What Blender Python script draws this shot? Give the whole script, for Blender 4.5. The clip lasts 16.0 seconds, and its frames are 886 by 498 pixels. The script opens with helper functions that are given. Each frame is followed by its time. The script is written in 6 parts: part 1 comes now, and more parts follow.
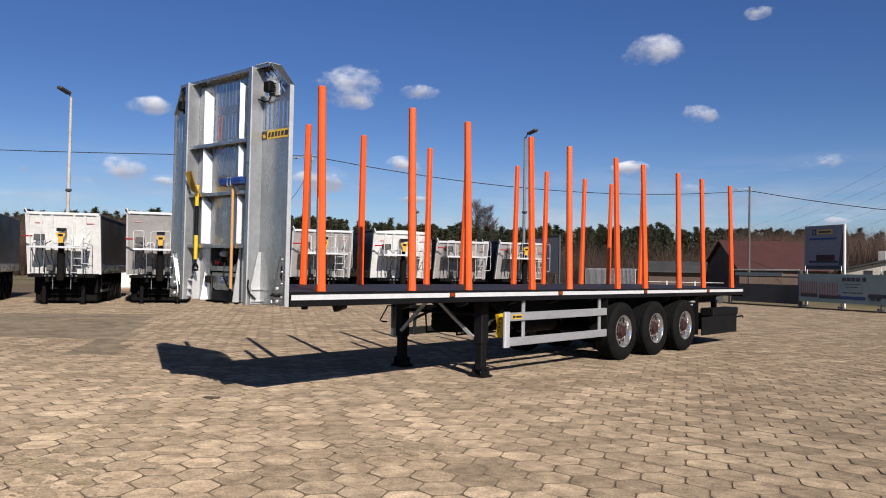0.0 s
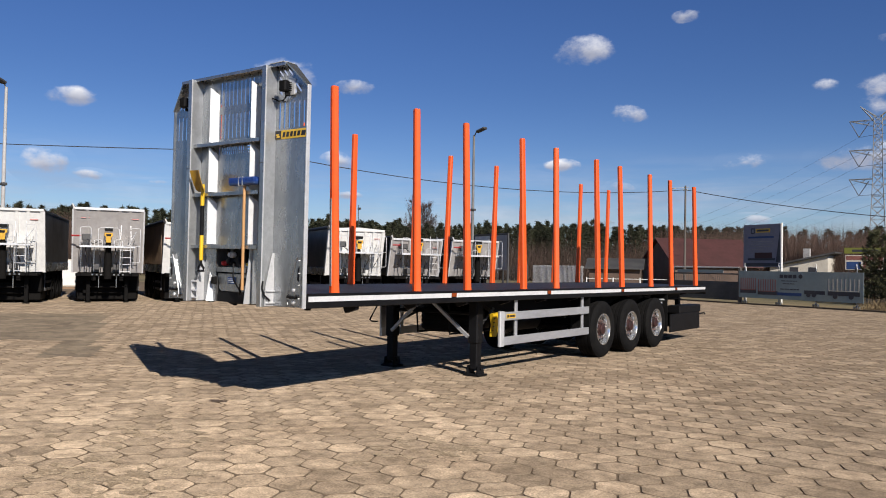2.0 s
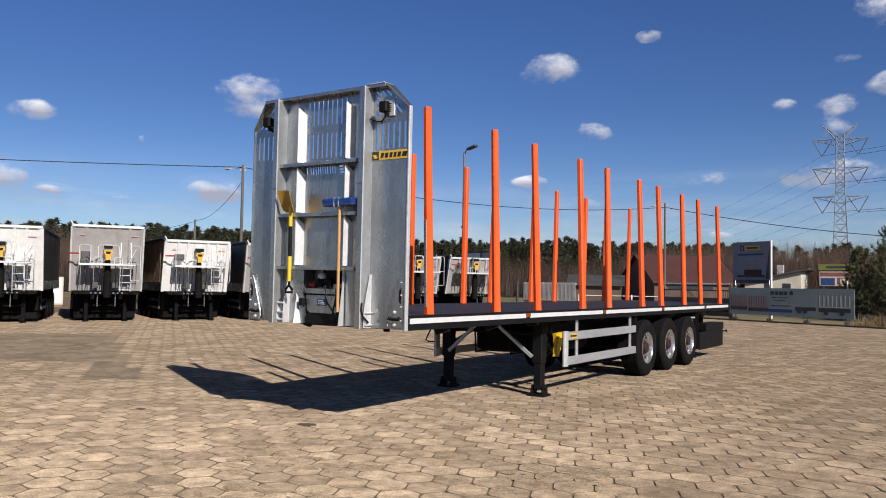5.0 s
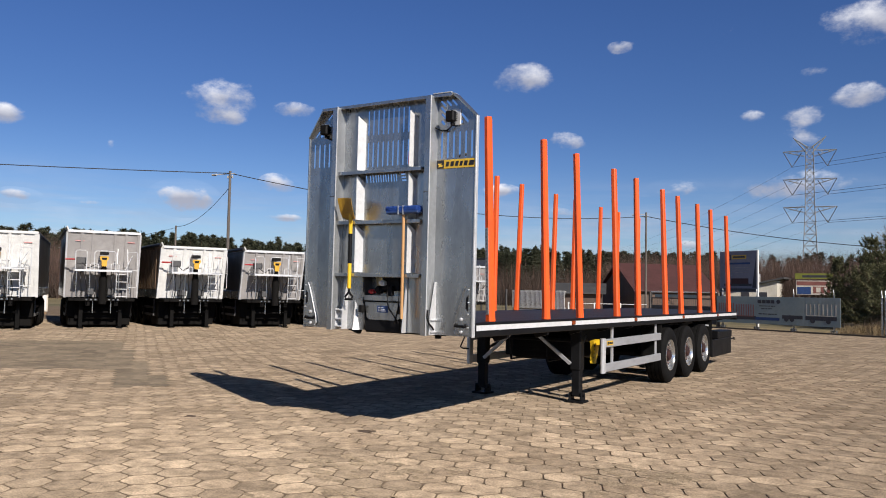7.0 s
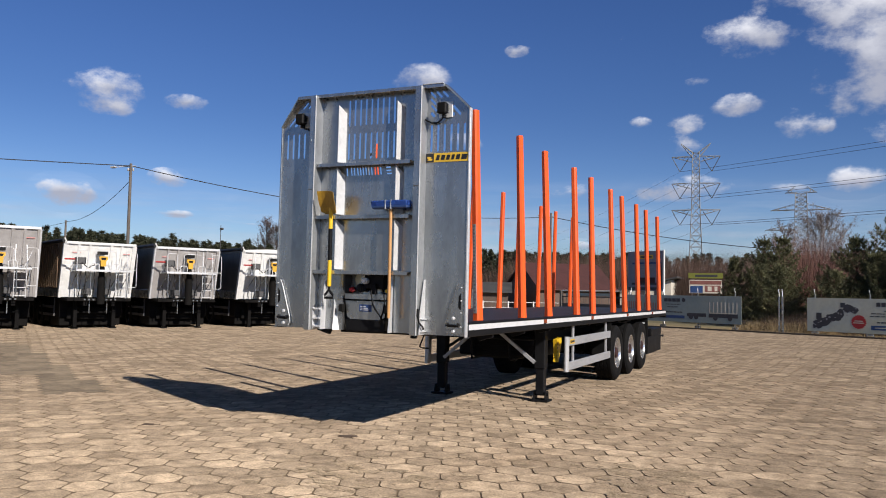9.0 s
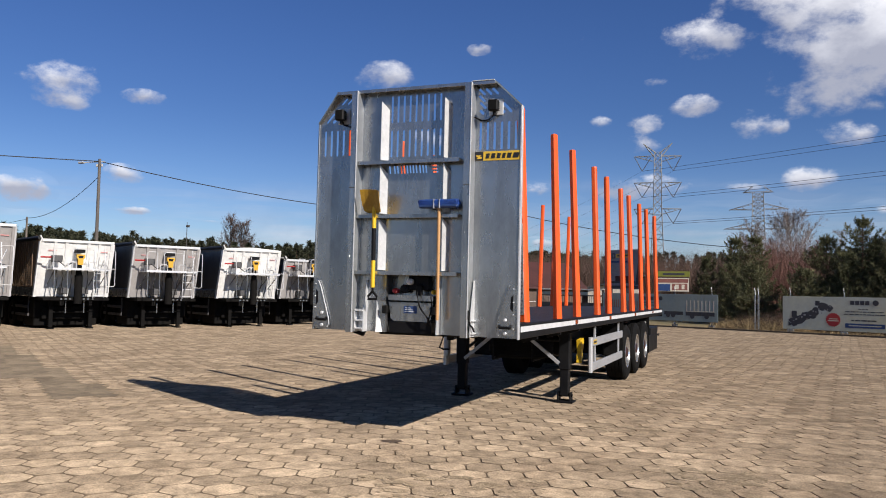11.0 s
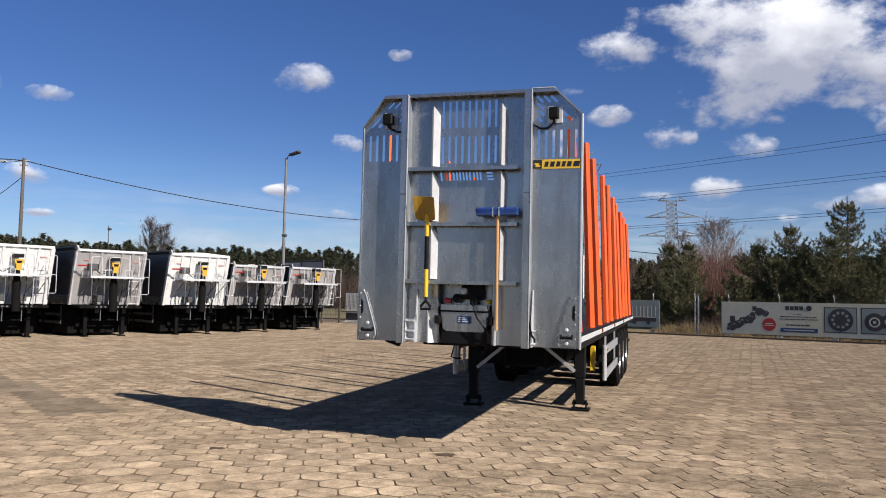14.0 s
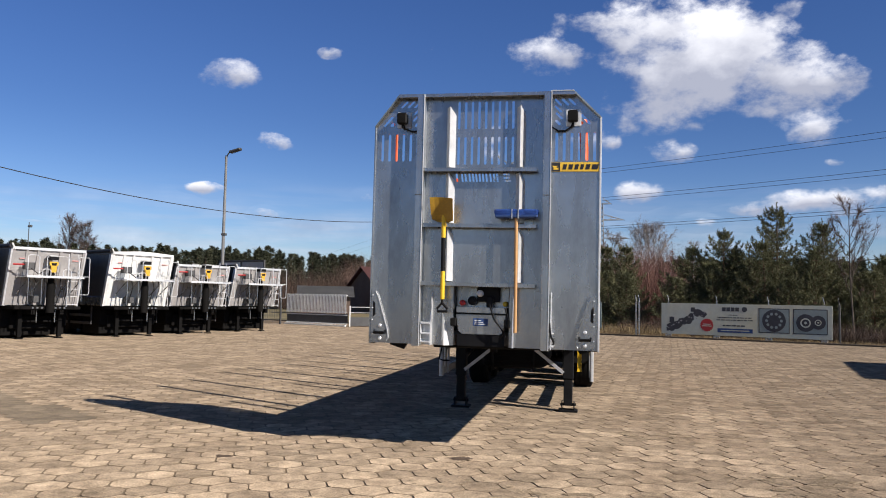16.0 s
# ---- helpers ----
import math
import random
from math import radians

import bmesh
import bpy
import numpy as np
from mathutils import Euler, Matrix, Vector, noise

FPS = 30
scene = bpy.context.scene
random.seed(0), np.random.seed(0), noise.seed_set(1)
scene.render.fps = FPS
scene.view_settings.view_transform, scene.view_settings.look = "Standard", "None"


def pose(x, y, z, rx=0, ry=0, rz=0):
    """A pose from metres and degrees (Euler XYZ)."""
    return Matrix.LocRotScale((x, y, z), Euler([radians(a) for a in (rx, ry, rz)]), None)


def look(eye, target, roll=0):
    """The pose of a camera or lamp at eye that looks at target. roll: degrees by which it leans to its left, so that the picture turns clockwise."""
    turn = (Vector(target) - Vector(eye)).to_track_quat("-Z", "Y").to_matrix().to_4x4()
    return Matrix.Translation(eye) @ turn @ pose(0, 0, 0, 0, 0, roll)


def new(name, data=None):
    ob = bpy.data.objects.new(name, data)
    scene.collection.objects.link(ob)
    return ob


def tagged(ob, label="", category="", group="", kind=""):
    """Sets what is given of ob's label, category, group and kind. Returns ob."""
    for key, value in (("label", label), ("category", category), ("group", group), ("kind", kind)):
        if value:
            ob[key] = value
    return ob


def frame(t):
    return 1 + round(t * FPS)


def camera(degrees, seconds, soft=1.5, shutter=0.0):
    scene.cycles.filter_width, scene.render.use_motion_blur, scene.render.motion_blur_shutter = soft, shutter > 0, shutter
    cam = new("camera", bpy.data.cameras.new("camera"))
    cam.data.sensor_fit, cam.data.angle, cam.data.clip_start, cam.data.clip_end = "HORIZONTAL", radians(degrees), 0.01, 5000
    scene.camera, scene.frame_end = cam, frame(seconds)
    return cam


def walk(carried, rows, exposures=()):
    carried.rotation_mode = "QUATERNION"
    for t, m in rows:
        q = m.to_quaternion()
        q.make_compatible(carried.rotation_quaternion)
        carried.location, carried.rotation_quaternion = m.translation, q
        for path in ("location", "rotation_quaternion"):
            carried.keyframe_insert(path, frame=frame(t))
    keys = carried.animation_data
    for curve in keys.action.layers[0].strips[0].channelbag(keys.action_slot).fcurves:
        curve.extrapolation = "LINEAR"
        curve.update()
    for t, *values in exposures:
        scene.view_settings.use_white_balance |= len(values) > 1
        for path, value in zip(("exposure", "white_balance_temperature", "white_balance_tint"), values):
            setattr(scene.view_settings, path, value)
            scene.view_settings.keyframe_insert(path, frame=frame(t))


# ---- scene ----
cam = camera(59.6, 16.0, soft=1.0)
PATH = [
    (0, (8.259, -5.282, 1.631), (6.932, -3.787, 1.683), 1.0),
    (0.5, (8.124, -5.505, 1.64), (6.838, -3.975, 1.691), 1.0),
    (1, (7.98, -5.657, 1.635), (6.726, -4.099, 1.684), 1.0),
    (1.5, (7.773, -5.782, 1.646), (6.547, -4.202, 1.692), 1.0),
    (2, (7.574, -5.921, 1.674), (6.378, -4.318, 1.719), 1.0),
    (2.5, (7.384, -6.141, 1.687), (6.209, -4.523, 1.737), 1.0),
    (3, (7.186, -6.283, 1.692), (6.024, -4.656, 1.75), 1.0),
    (3.5, (6.954, -6.382, 1.695), (5.8, -4.75, 1.762), 1.0),
    (6, (5.967, -7.134, 1.714), (4.866, -5.467, 1.814), 1.0),
    (6.5, (5.753, -7.323, 1.705), (4.668, -5.646, 1.811), 1.1),
    (7, (5.544, -7.428, 1.687), (4.476, -5.741, 1.796), 1.1),
    (7.5, (5.295, -7.473, 1.684), (4.25, -5.771, 1.794), 1.1),
    (8, (5.08, -7.55, 1.665), (4.094, -5.814, 1.777), 1.1),
    (8.5, (4.791, -7.644, 1.676), (3.882, -5.866, 1.787), 1.2),
    (9, (4.496, -7.648, 1.66), (3.659, -5.835, 1.771), 1.1),
    (9.5, (4.234, -7.659, 1.675), (3.43, -5.83, 1.784), 1.1),
    (10, (4.007, -7.711, 1.665), (3.211, -5.879, 1.773), 1.1),
    (12.5, (2.831, -8.037, 1.705), (2.195, -6.144, 1.816), 1.0),
    (13, (2.588, -8.072, 1.682), (1.976, -6.171, 1.796), 1.0),
    (13.5, (2.342, -8.103, 1.708), (1.754, -6.195, 1.825), 1.0),
    (14, (2.101, -8.168, 1.702), (1.549, -6.25, 1.826), 1.0),
    (14.5, (1.851, -8.241, 1.714), (1.347, -6.31, 1.843), 1.1),
    (15, (1.606, -8.263, 1.692), (1.136, -6.323, 1.821), 1.1),
    (15.5, (1.387, -8.265, 1.715), (0.958, -6.316, 1.845), 1.1),
    (16, (1.151, -8.297, 1.702), (0.779, -6.336, 1.831), 1.1),
]
walk(cam, [(t, look(eye, target, roll)) for t, eye, target, roll in PATH], exposures=((0.0, 0.10, 6350, 12), (8.0, 0.18, 6350, 12), (12.5, 0.25, 6350, 12), (14.5, 0.31, 6350, 12), (16.0, 0.39, 6350, 12)))

# ---- light ----
SUN_AZ, SUN_EL = 116.7, 31.3
world = bpy.data.worlds.new("sky")
scene.world = world
world.use_nodes = True
wn, wl = world.node_tree.nodes, world.node_tree.links
wn.clear()
sky = wn.new("ShaderNodeTexSky")
sky.sky_type, sky.sun_disc = "NISHITA", False
sky.sun_elevation, sky.sun_rotation = radians(SUN_EL), radians(SUN_AZ)
sky.altitude, sky.air_density, sky.dust_density, sky.ozone_density = 100, 1.15, 0.25, 3.0
sky_bg = wn.new("ShaderNodeBackground")
sky_bg.inputs[1].default_value = 0.05
deep = wn.new("ShaderNodeHueSaturation")
deep.inputs["Saturation"].default_value = 1.12
deep.inputs["Hue"].default_value = 0.507
wl.new(sky.outputs[0], deep.inputs["Color"])
blue = wn.new("ShaderNodeMix")
blue.data_type, blue.blend_type = "RGBA", "MULTIPLY"
blue.inputs["Factor"].default_value = 1.0
low_sky = wn.new("ShaderNodeMix")
low_sky.data_type = "RGBA"
low_sky.inputs["A"].default_value = (1.08, 1.27, 1.78, 1)
low_sky.inputs["B"].default_value = (0.73, 0.925, 1.33, 1)
wl.new(deep.outputs[0], blue.inputs["A"])
wl.new(blue.outputs["Result"], sky_bg.inputs[0])
way = wn.new("ShaderNodeTexCoord")
height = wn.new("ShaderNodeSeparateXYZ")
wl.new(way.outputs["Generated"], height.inputs[0])
rise = wn.new("ShaderNodeMapRange")
rise.interpolation_type = "SMOOTHSTEP"
rise.inputs["From Min"].default_value, rise.inputs["From Max"].default_value = 0.0, 0.24
wl.new(height.outputs["Z"], rise.inputs["Value"])
wl.new(rise.outputs[0], low_sky.inputs["Factor"])
high_sky = wn.new("ShaderNodeMix")
high_sky.data_type = "RGBA"
high_sky.inputs["B"].default_value = (0.28, 0.215, 0.17, 1)
climb = wn.new("ShaderNodeMapRange")
climb.interpolation_type = "SMOOTHSTEP"
climb.inputs["From Min"].default_value, climb.inputs["From Max"].default_value = 0.36, 0.72
wl.new(height.outputs["Z"], climb.inputs["Value"])
wl.new(climb.outputs[0], high_sky.inputs["Factor"])
wl.new(low_sky.outputs["Result"], high_sky.inputs["A"])
wl.new(high_sky.outputs["Result"], blue.inputs["B"])
cloud_sums = []


def wmath(op, a, b=None, c=None, clamp=False):
    n = wn.new("ShaderNodeMath")
    n.operation, n.use_clamp = op, clamp
    for k, v in enumerate((a, b, c)):
        if v is None:
            continue
        if isinstance(v, (int, float)):
            n.inputs[k].default_value = v
        else:
            wl.new(v, n.inputs[k])
    return n.outputs[0]


way_dir = wn.new("ShaderNodeVectorMath")
way_dir.operation = "NORMALIZE"
wl.new(way.outputs["Generated"], way_dir.inputs[0])


def wdot(x, y, z):
    n = wn.new("ShaderNodeVectorMath")
    n.operation = "DOT_PRODUCT"
    n.inputs[1].default_value = (x, y, z)
    wl.new(way_dir.outputs[0], n.inputs[0])
    return n.outputs["Value"]


def cloud(az, el, w, h, thin=0.0):
    """A soft ellipse of cloud round a direction, with half width and half height in degrees."""
    a, e = radians(az), radians(el)
    w, h = radians(w) * 1.12, radians(h) * 1.12
    across = wdot(math.cos(a) / w, -math.sin(a) / w, 0.0)
    rising = wdot(-math.sin(a) * math.sin(e) / h, -math.cos(a) * math.sin(e) / h, math.cos(e) / h)
    far_off = wmath("SQRT", wmath("ADD", wmath("MULTIPLY", across, across), wmath("MULTIPLY", rising, rising)))
    share = wmath("MAXIMUM", wmath("SUBTRACT", 1.15 - thin, far_off), 0.0)
    join = wn.new("ShaderNodeCombineXYZ")
    wl.new(wmath("POWER", share, 5.0), join.inputs[0])
    wl.new(share, join.inputs[1])
    wl.new(wmath("MULTIPLY", share, rising), join.inputs[2])
    if cloud_sums:
        both = wn.new("ShaderNodeVectorMath")
        wl.new(cloud_sums[-1], both.inputs[0])
        wl.new(join.outputs[0], both.inputs[1])
        cloud_sums.append(both.outputs[0])
    else:
        cloud_sums.append(join.outputs[0])


cloud(-26.6, 15.5, 2.5, 1.4, 0.1)
cloud(-23.6, 11.2, 1.5, 1.0, 0.25)
cloud(-19.6, 17.5, 1.2, 0.8, 0.4)
cloud(-15.6, 7.5, 2.1, 0.9, 0.25)
cloud(-62.7, 10.8, 1.6, 0.8)
cloud(-64.3, 6.4, 1.7, 1.2)
cloud(-61.4, 5.7, 1.5, 0.5, 0.15)
cloud(-55.9, 9.5, 0.6, 0.7, 0.4)
cloud(-27.7, 7.4, 1.3, 0.7, 0.3)
cloud(-56.7, 5.5, 3.8, 0.5, 0.5)
cloud(-48.9, 13.4, 2.8, 1.5)
cloud(-43.6, 12.9, 1.8, 0.7)
cloud(-3.1, 17.7, 3.0, 1.6)
cloud(-6.6, 15.0, 2.1, 0.8, 0.35)
cloud(-3.8, 13.2, 1.7, 1.0)
cloud(-10.4, 12.3, 1.2, 0.6, 0.15)
cloud(0.1, 11.7, 1.7, 1.4)
cloud(3.2, 7.8, 2.1, 1.0)
cloud(-7.4, 7.6, 3.6, 1.2)
cloud(-44.5, 7.5, 1.5, 0.7)
cloud(-43.7, 5.1, 1.9, 0.4, 0.2)
cloud(3.4, 19.2, 3.4, 2.8)
cloud(7.8, 16.6, 6.0, 4.3)
cloud(10.6, 17.3, 2.9, 3.0)
cloud(13.7, 15.0, 3.6, 2.2)
cloud(15.9, 14.8, 2.8, 1.5)
cloud(13.4, 19.9, 2.3, 1.0, 0.4)
cloud(15.4, 11.8, 3.0, 1.4)
cloud(6.6, 10.7, 1.3, 0.9, 0.2)
cloud(14.3, 6.9, 3.8, 1.0)
cloud(7.6, 5.7, 1.5, 0.6)
cloud(1.6, 11.4, 0.9, 0.7, 0.2)
cloud(-51.0, 6.2, 2.0, 1.1)
cloud(-7.2, 11.7, 1.2, 1.0, 0.35)
cloud(-44.9, 7.8, 1.3, 0.7, 0.2)
cloud(-44.8, 5.1, 1.3, 0.3, 0.35)
cloud(-28.2, 7.5, 1.8, 0.5, 0.2)
cloud(-23.9, 6.1, 1.2, 0.5, 0.3)
cloud(-70.3, 6.1, 1.1, 0.7, 0.35)
cloud(-15.0, 3.6, 1.8, 0.5, 0.2)
cloud(-51.0, 6.4, 1.9, 0.6, 0.3)
cloud(-22.8, 11.0, 1.2, 0.8, 0.25)
cloud(-27.8, 7.5, 1.2, 0.7, 0.2)
cloud(-23.7, 5.8, 1.8, 0.5, 0.3)
cloud(7.3, 12.5, 1.1, 0.5, 0.3)
cloud(16.3, 9.5, 1.2, 0.5, 0.3)
cloud(11.4, 6.5, 2.9, 0.6, 0.15)
cloud(16.6, 7.1, 2.9, 1.1, 0.0)
cloud(-38.7, 4.6, 2.5, 0.3, 0.45)
cloud(-0.4, 7.5, 2.5, 0.6, 0.35)
cloud(-7.0, 10.7, 2.9, 1.7, 0.45)
cloud(5.5, 10.7, 2.1, 1.1, 0.2)
cloud(-19.5, 17.6, 1.7, 0.7, 0.4)
cloud(-48.5, 12.1, 2.5, 1.1, 0.25)
cloud(-7.0, 12.2, 2.5, 1.1, 0.4)
cloud(5.8, 15.2, 5.0, 3.1, 0.0)
cloud(9.2, 17.1, 5.0, 3.8, 0.0)
cloud(2.4, 13.2, 1.4, 1.7, 0.25)
cloud(-1.1, 20.0, 2.5, 1.2, 0.3)


def wnoise(scale, detail, rough, shift=(0, 0, 0), squash=1.6):
    m = wn.new("ShaderNodeMapping")
    m.inputs["Scale"].default_value = (1, 1, squash)
    m.inputs["Location"].default_value = shift
    wl.new(way.outputs["Generated"], m.inputs["Vector"])
    n = wn.new("ShaderNodeTexNoise")
    n.inputs["Scale"].default_value, n.inputs["Detail"].default_value, n.inputs["Roughness"].default_value = scale, detail, rough
    wl.new(m.outputs[0], n.inputs["Vector"])
    return n.outputs["Fac"]


sums = wn.new("ShaderNodeSeparateXYZ")
wl.new(cloud_sums[-1], sums.inputs[0])
total = sums.outputs[1]
upness = wmath("DIVIDE", sums.outputs[2], wmath("ADD", total, 0.05))
clear = wmath("MAXIMUM", wmath("MULTIPLY_ADD", total, -2.0, 1.0), 0.0)
body = wmath("ADD", wmath("SUBTRACT", wmath("SUBTRACT", wmath("POWER", sums.outputs[0], 0.2), 0.15), clear), wmath("MULTIPLY", wmath("MAXIMUM", wmath("SUBTRACT", total, 0.9), 0.0), 0.4))
puff = wnoise(21, 9, 0.6)
lump = wnoise(9, 4, 0.5, (3, 1, 2))
raw = wmath("ADD", wmath("MULTIPLY", body, 0.95), wmath("ADD", wmath("MULTIPLY_ADD", puff, 4.2, -2.0), wmath("MULTIPLY_ADD", lump, 1.0, -0.46)))
cover = wn.new("ShaderNodeMapRange")
cover.interpolation_type = "SMOOTHSTEP"
for k, v in zip(("From Min", "From Max", "To Min", "To Max"), (0.0, 1.45, 0.0, 0.97)):
    cover.inputs[k].default_value = v
wl.new(raw, cover.inputs["Value"])
shade = wn.new("ShaderNodeMapRange")
for k, v in zip(("From Min", "From Max", "To Min", "To Max"), (0.2, 0.8, 0.0, 1.0)):
    shade.inputs[k].default_value = v
wl.new(wmath("ADD", wmath("MULTIPLY_ADD", upness, -0.8, 0.14), wnoise(16, 6, 0.55, (0.0, 0.0, -0.035))), shade.inputs["Value"])
tint = wn.new("ShaderNodeMix")
tint.data_type = "RGBA"
tint.inputs["A"].default_value = (0.98, 0.98, 1.0, 1)
tint.inputs["B"].default_value = (0.40, 0.42, 0.50, 1)
wl.new(shade.outputs[0], tint.inputs["Factor"])
cloud_bg = wn.new("ShaderNodeBackground")
cloud_bg.inputs[1].default_value = 0.92
wl.new(tint.outputs["Result"], cloud_bg.inputs[0])
mixed = wn.new("ShaderNodeMixShader")
# faint pale streaks low in the sky
low_band = wn.new("ShaderNodeMapRange")
low_band.interpolation_type = "SMOOTHSTEP"
for k, v in zip(("From Min", "From Max", "To Min", "To Max"), (0.06, 0.16, 1.0, 0.0)):
    low_band.inputs[k].default_value = v
wl.new(height.outputs["Z"], low_band.inputs["Value"])
streak = wmath("MULTIPLY", wmath("MULTIPLY_ADD", wnoise(5, 5, 0.55, (1.3, 0.4, 0.0), 11), 3.2, -1.3, True), wmath("MULTIPLY", low_band.outputs[0], 0.5))
wl.new(wmath("MAXIMUM", cover.outputs[0], streak), mixed.inputs[0])
wl.new(sky_bg.outputs[0], mixed.inputs[1])
wl.new(cloud_bg.outputs[0], mixed.inputs[2])
wout = wn.new("ShaderNodeOutputWorld")
wl.new(mixed.outputs[0], wout.inputs[0])

sun_data = bpy.data.lights.new("sun", "SUN")
sun_data.energy, sun_data.angle, sun_data.color = 5.0, radians(0.53), (1.0, 0.92, 0.81)
sun = new("sun", sun_data)
sun.matrix_world = look((20, -10, 15), (20 - 1.468, -10 + 0.738, 15 - 1.0))


# ---- builders ----
class Geo:
    """Vertices and faces of one mesh in the making."""

    def __init__(self):
        self.v, self.f = [], []

    def add(self, verts, faces, m=None):
        n = len(self.v)
        self.v += [tuple(m @ Vector(p)) for p in verts] if m is not None else [tuple(p) for p in verts]
        self.f += [tuple(n + i for i in f) for f in faces]
        return self

    def box(self, x0, x1, y0, y1, z0, z1, c=0.0, m=None):
        """A box; c chamfers all its edges."""
        if c <= 0:
            v = [(x, y, z) for x in (x0, x1) for y in (y0, y1) for z in (z0, z1)]
            return self.add(v, [(0, 1, 3, 2), (4, 6, 7, 5), (0, 4, 5, 1), (2, 3, 7, 6), (0, 2, 6, 4), (1, 5, 7, 3)], m)
        v, idx = [], {}
        lim = ((x0, x1), (y0, y1), (z0, z1))
        for s in [(a, b, d) for a in (0, 1) for b in (0, 1) for d in (0, 1)]:
            for ax in range(3):
                p = [lim[k][s[k]] + (0 if k == ax else (c if s[k] == 0 else -c)) for k in range(3)]
                idx[s, ax] = len(v)
                v.append(p)
        f = []
        for ax in range(3):
            o = [k for k in range(3) if k != ax]
            for side in (0, 1):
                ring = []
                for a, b in ((0, 0), (1, 0), (1, 1), (0, 1)):
                    s = [0, 0, 0]
                    s[ax], s[o[0]], s[o[1]] = side, a, b
                    ring.append(idx[tuple(s), ax])
                f.append(tuple(ring))
            for a in (0, 1):
                for b in (0, 1):
                    s0, s1 = [0, 0, 0], [0, 0, 0]
                    s0[ax], s1[ax] = 0, 1
                    s0[o[0]] = s1[o[0]] = a
                    s0[o[1]] = s1[o[1]] = b
                    s0, s1 = tuple(s0), tuple(s1)
                    f.append((idx[s0, o[0]], idx[s1, o[0]], idx[s1, o[1]], idx[s0, o[1]]))
        for s in [(a, b, d) for a in (0, 1) for b in (0, 1) for d in (0, 1)]:
            f.append((idx[s, 0], idx[s, 1], idx[s, 2]))
        return self.add(v, f, m)

    def tube(self, pts, r, n=8, closed=False, r2=None):
        """A round bar along points; r2 is the radius at the far end."""
        pts = [Vector(p) for p in pts]
        rings = []
        for i, p in enumerate(pts):
            d = (pts[min(i + 1, len(pts) - 1)] - pts[max(i - 1, 0)]).normalized()
            side = d.cross(Vector((0, 0, 1)) if abs(d.z) < 0.9 else Vector((0, 1, 0))).normalized()
            up = side.cross(d)
            rr = r if r2 is None else r + (r2 - r) * i / max(1, len(pts) - 1)
            rings.append([p + rr * (math.cos(2 * math.pi * k / n) * side + math.sin(2 * math.pi * k / n) * up) for k in range(n)])
        v = [q for ring in rings for q in ring]
        f = [(i * n + k, i * n + (k + 1) % n, (i + 1) * n + (k + 1) % n, (i + 1) * n + k) for i in range(len(pts) - 1) for k in range(n)]
        f += [tuple(range(n))[::-1], tuple((len(pts) - 1) * n + k for k in range(n))]
        return self.add(v, f)

    def lathe(self, prof, n=24, m=None, closed=False):
        """A profile of (radius, height) turned round the z axis."""
        v = [(r * math.cos(2 * math.pi * k / n), r * math.sin(2 * math.pi * k / n), z) for r, z in prof for k in range(n)]
        segs = len(prof) if closed else len(prof) - 1
        f = [(i * n + k, i * n + (k + 1) % n, ((i + 1) % len(prof)) * n + (k + 1) % n, ((i + 1) % len(prof)) * n + k) for i in range(segs) for k in range(n)]
        if not closed:
            f += [tuple(range(n))[::-1], tuple((len(prof) - 1) * n + k for k in range(n))]
        return self.add(v, f, m)

    def prism(self, outline, d0, d1, axis="y", m=None):
        """A flat outline pushed along an axis; its points are given in the two other axes, in order."""
        n = len(outline)
        put = {"x": lambda a, b, d: (d, a, b), "y": lambda a, b, d: (a, d, b), "z": lambda a, b, d: (a, b, d)}[axis]
        v = [put(a, b, d0) for a, b in outline] + [put(a, b, d1) for a, b in outline]
        f = [tuple(range(n)), tuple(range(n, 2 * n))[::-1]] + [(k, k + n, (k + 1) % n + n, (k + 1) % n) for k in range(n)]
        return self.add(v, f, m)

    def mesh(self, name, material, smooth=False):
        me = bpy.data.meshes.new(name)
        me.from_pydata(self.v, [], self.f)
        bm = bmesh.new()
        bm.from_mesh(me)
        if len(bm.faces) < 60000:
            bmesh.ops.recalc_face_normals(bm, faces=bm.faces)
        bm.to_mesh(me)
        bm.free()
        me.materials.append(material)
        if smooth:
            me.polygons.foreach_set("use_smooth", [True] * len(me.polygons))
            me.set_sharp_from_angle(angle=radians(38))
        return me


def part(name, geo, material, parent, label="", smooth=False):
    ob = new(name, geo.mesh(name, material, smooth))
    ob.parent = parent
    if label:
        ob["label"] = label
    return ob


def thing(name, label, category, m=None, group="", kind=""):
    ob = new(name)
    ob.empty_display_size = 0.2
    if m is not None:
        ob.matrix_world = m
    return tagged(ob, label, category, group, kind)


def solo(name, geo, material, label, category="", group="", kind="", smooth=False, m=None):
    ob = new(name, geo.mesh(name, material, smooth))
    if m is not None:
        ob.matrix_world = m
    return tagged(ob, label, category, group, kind)


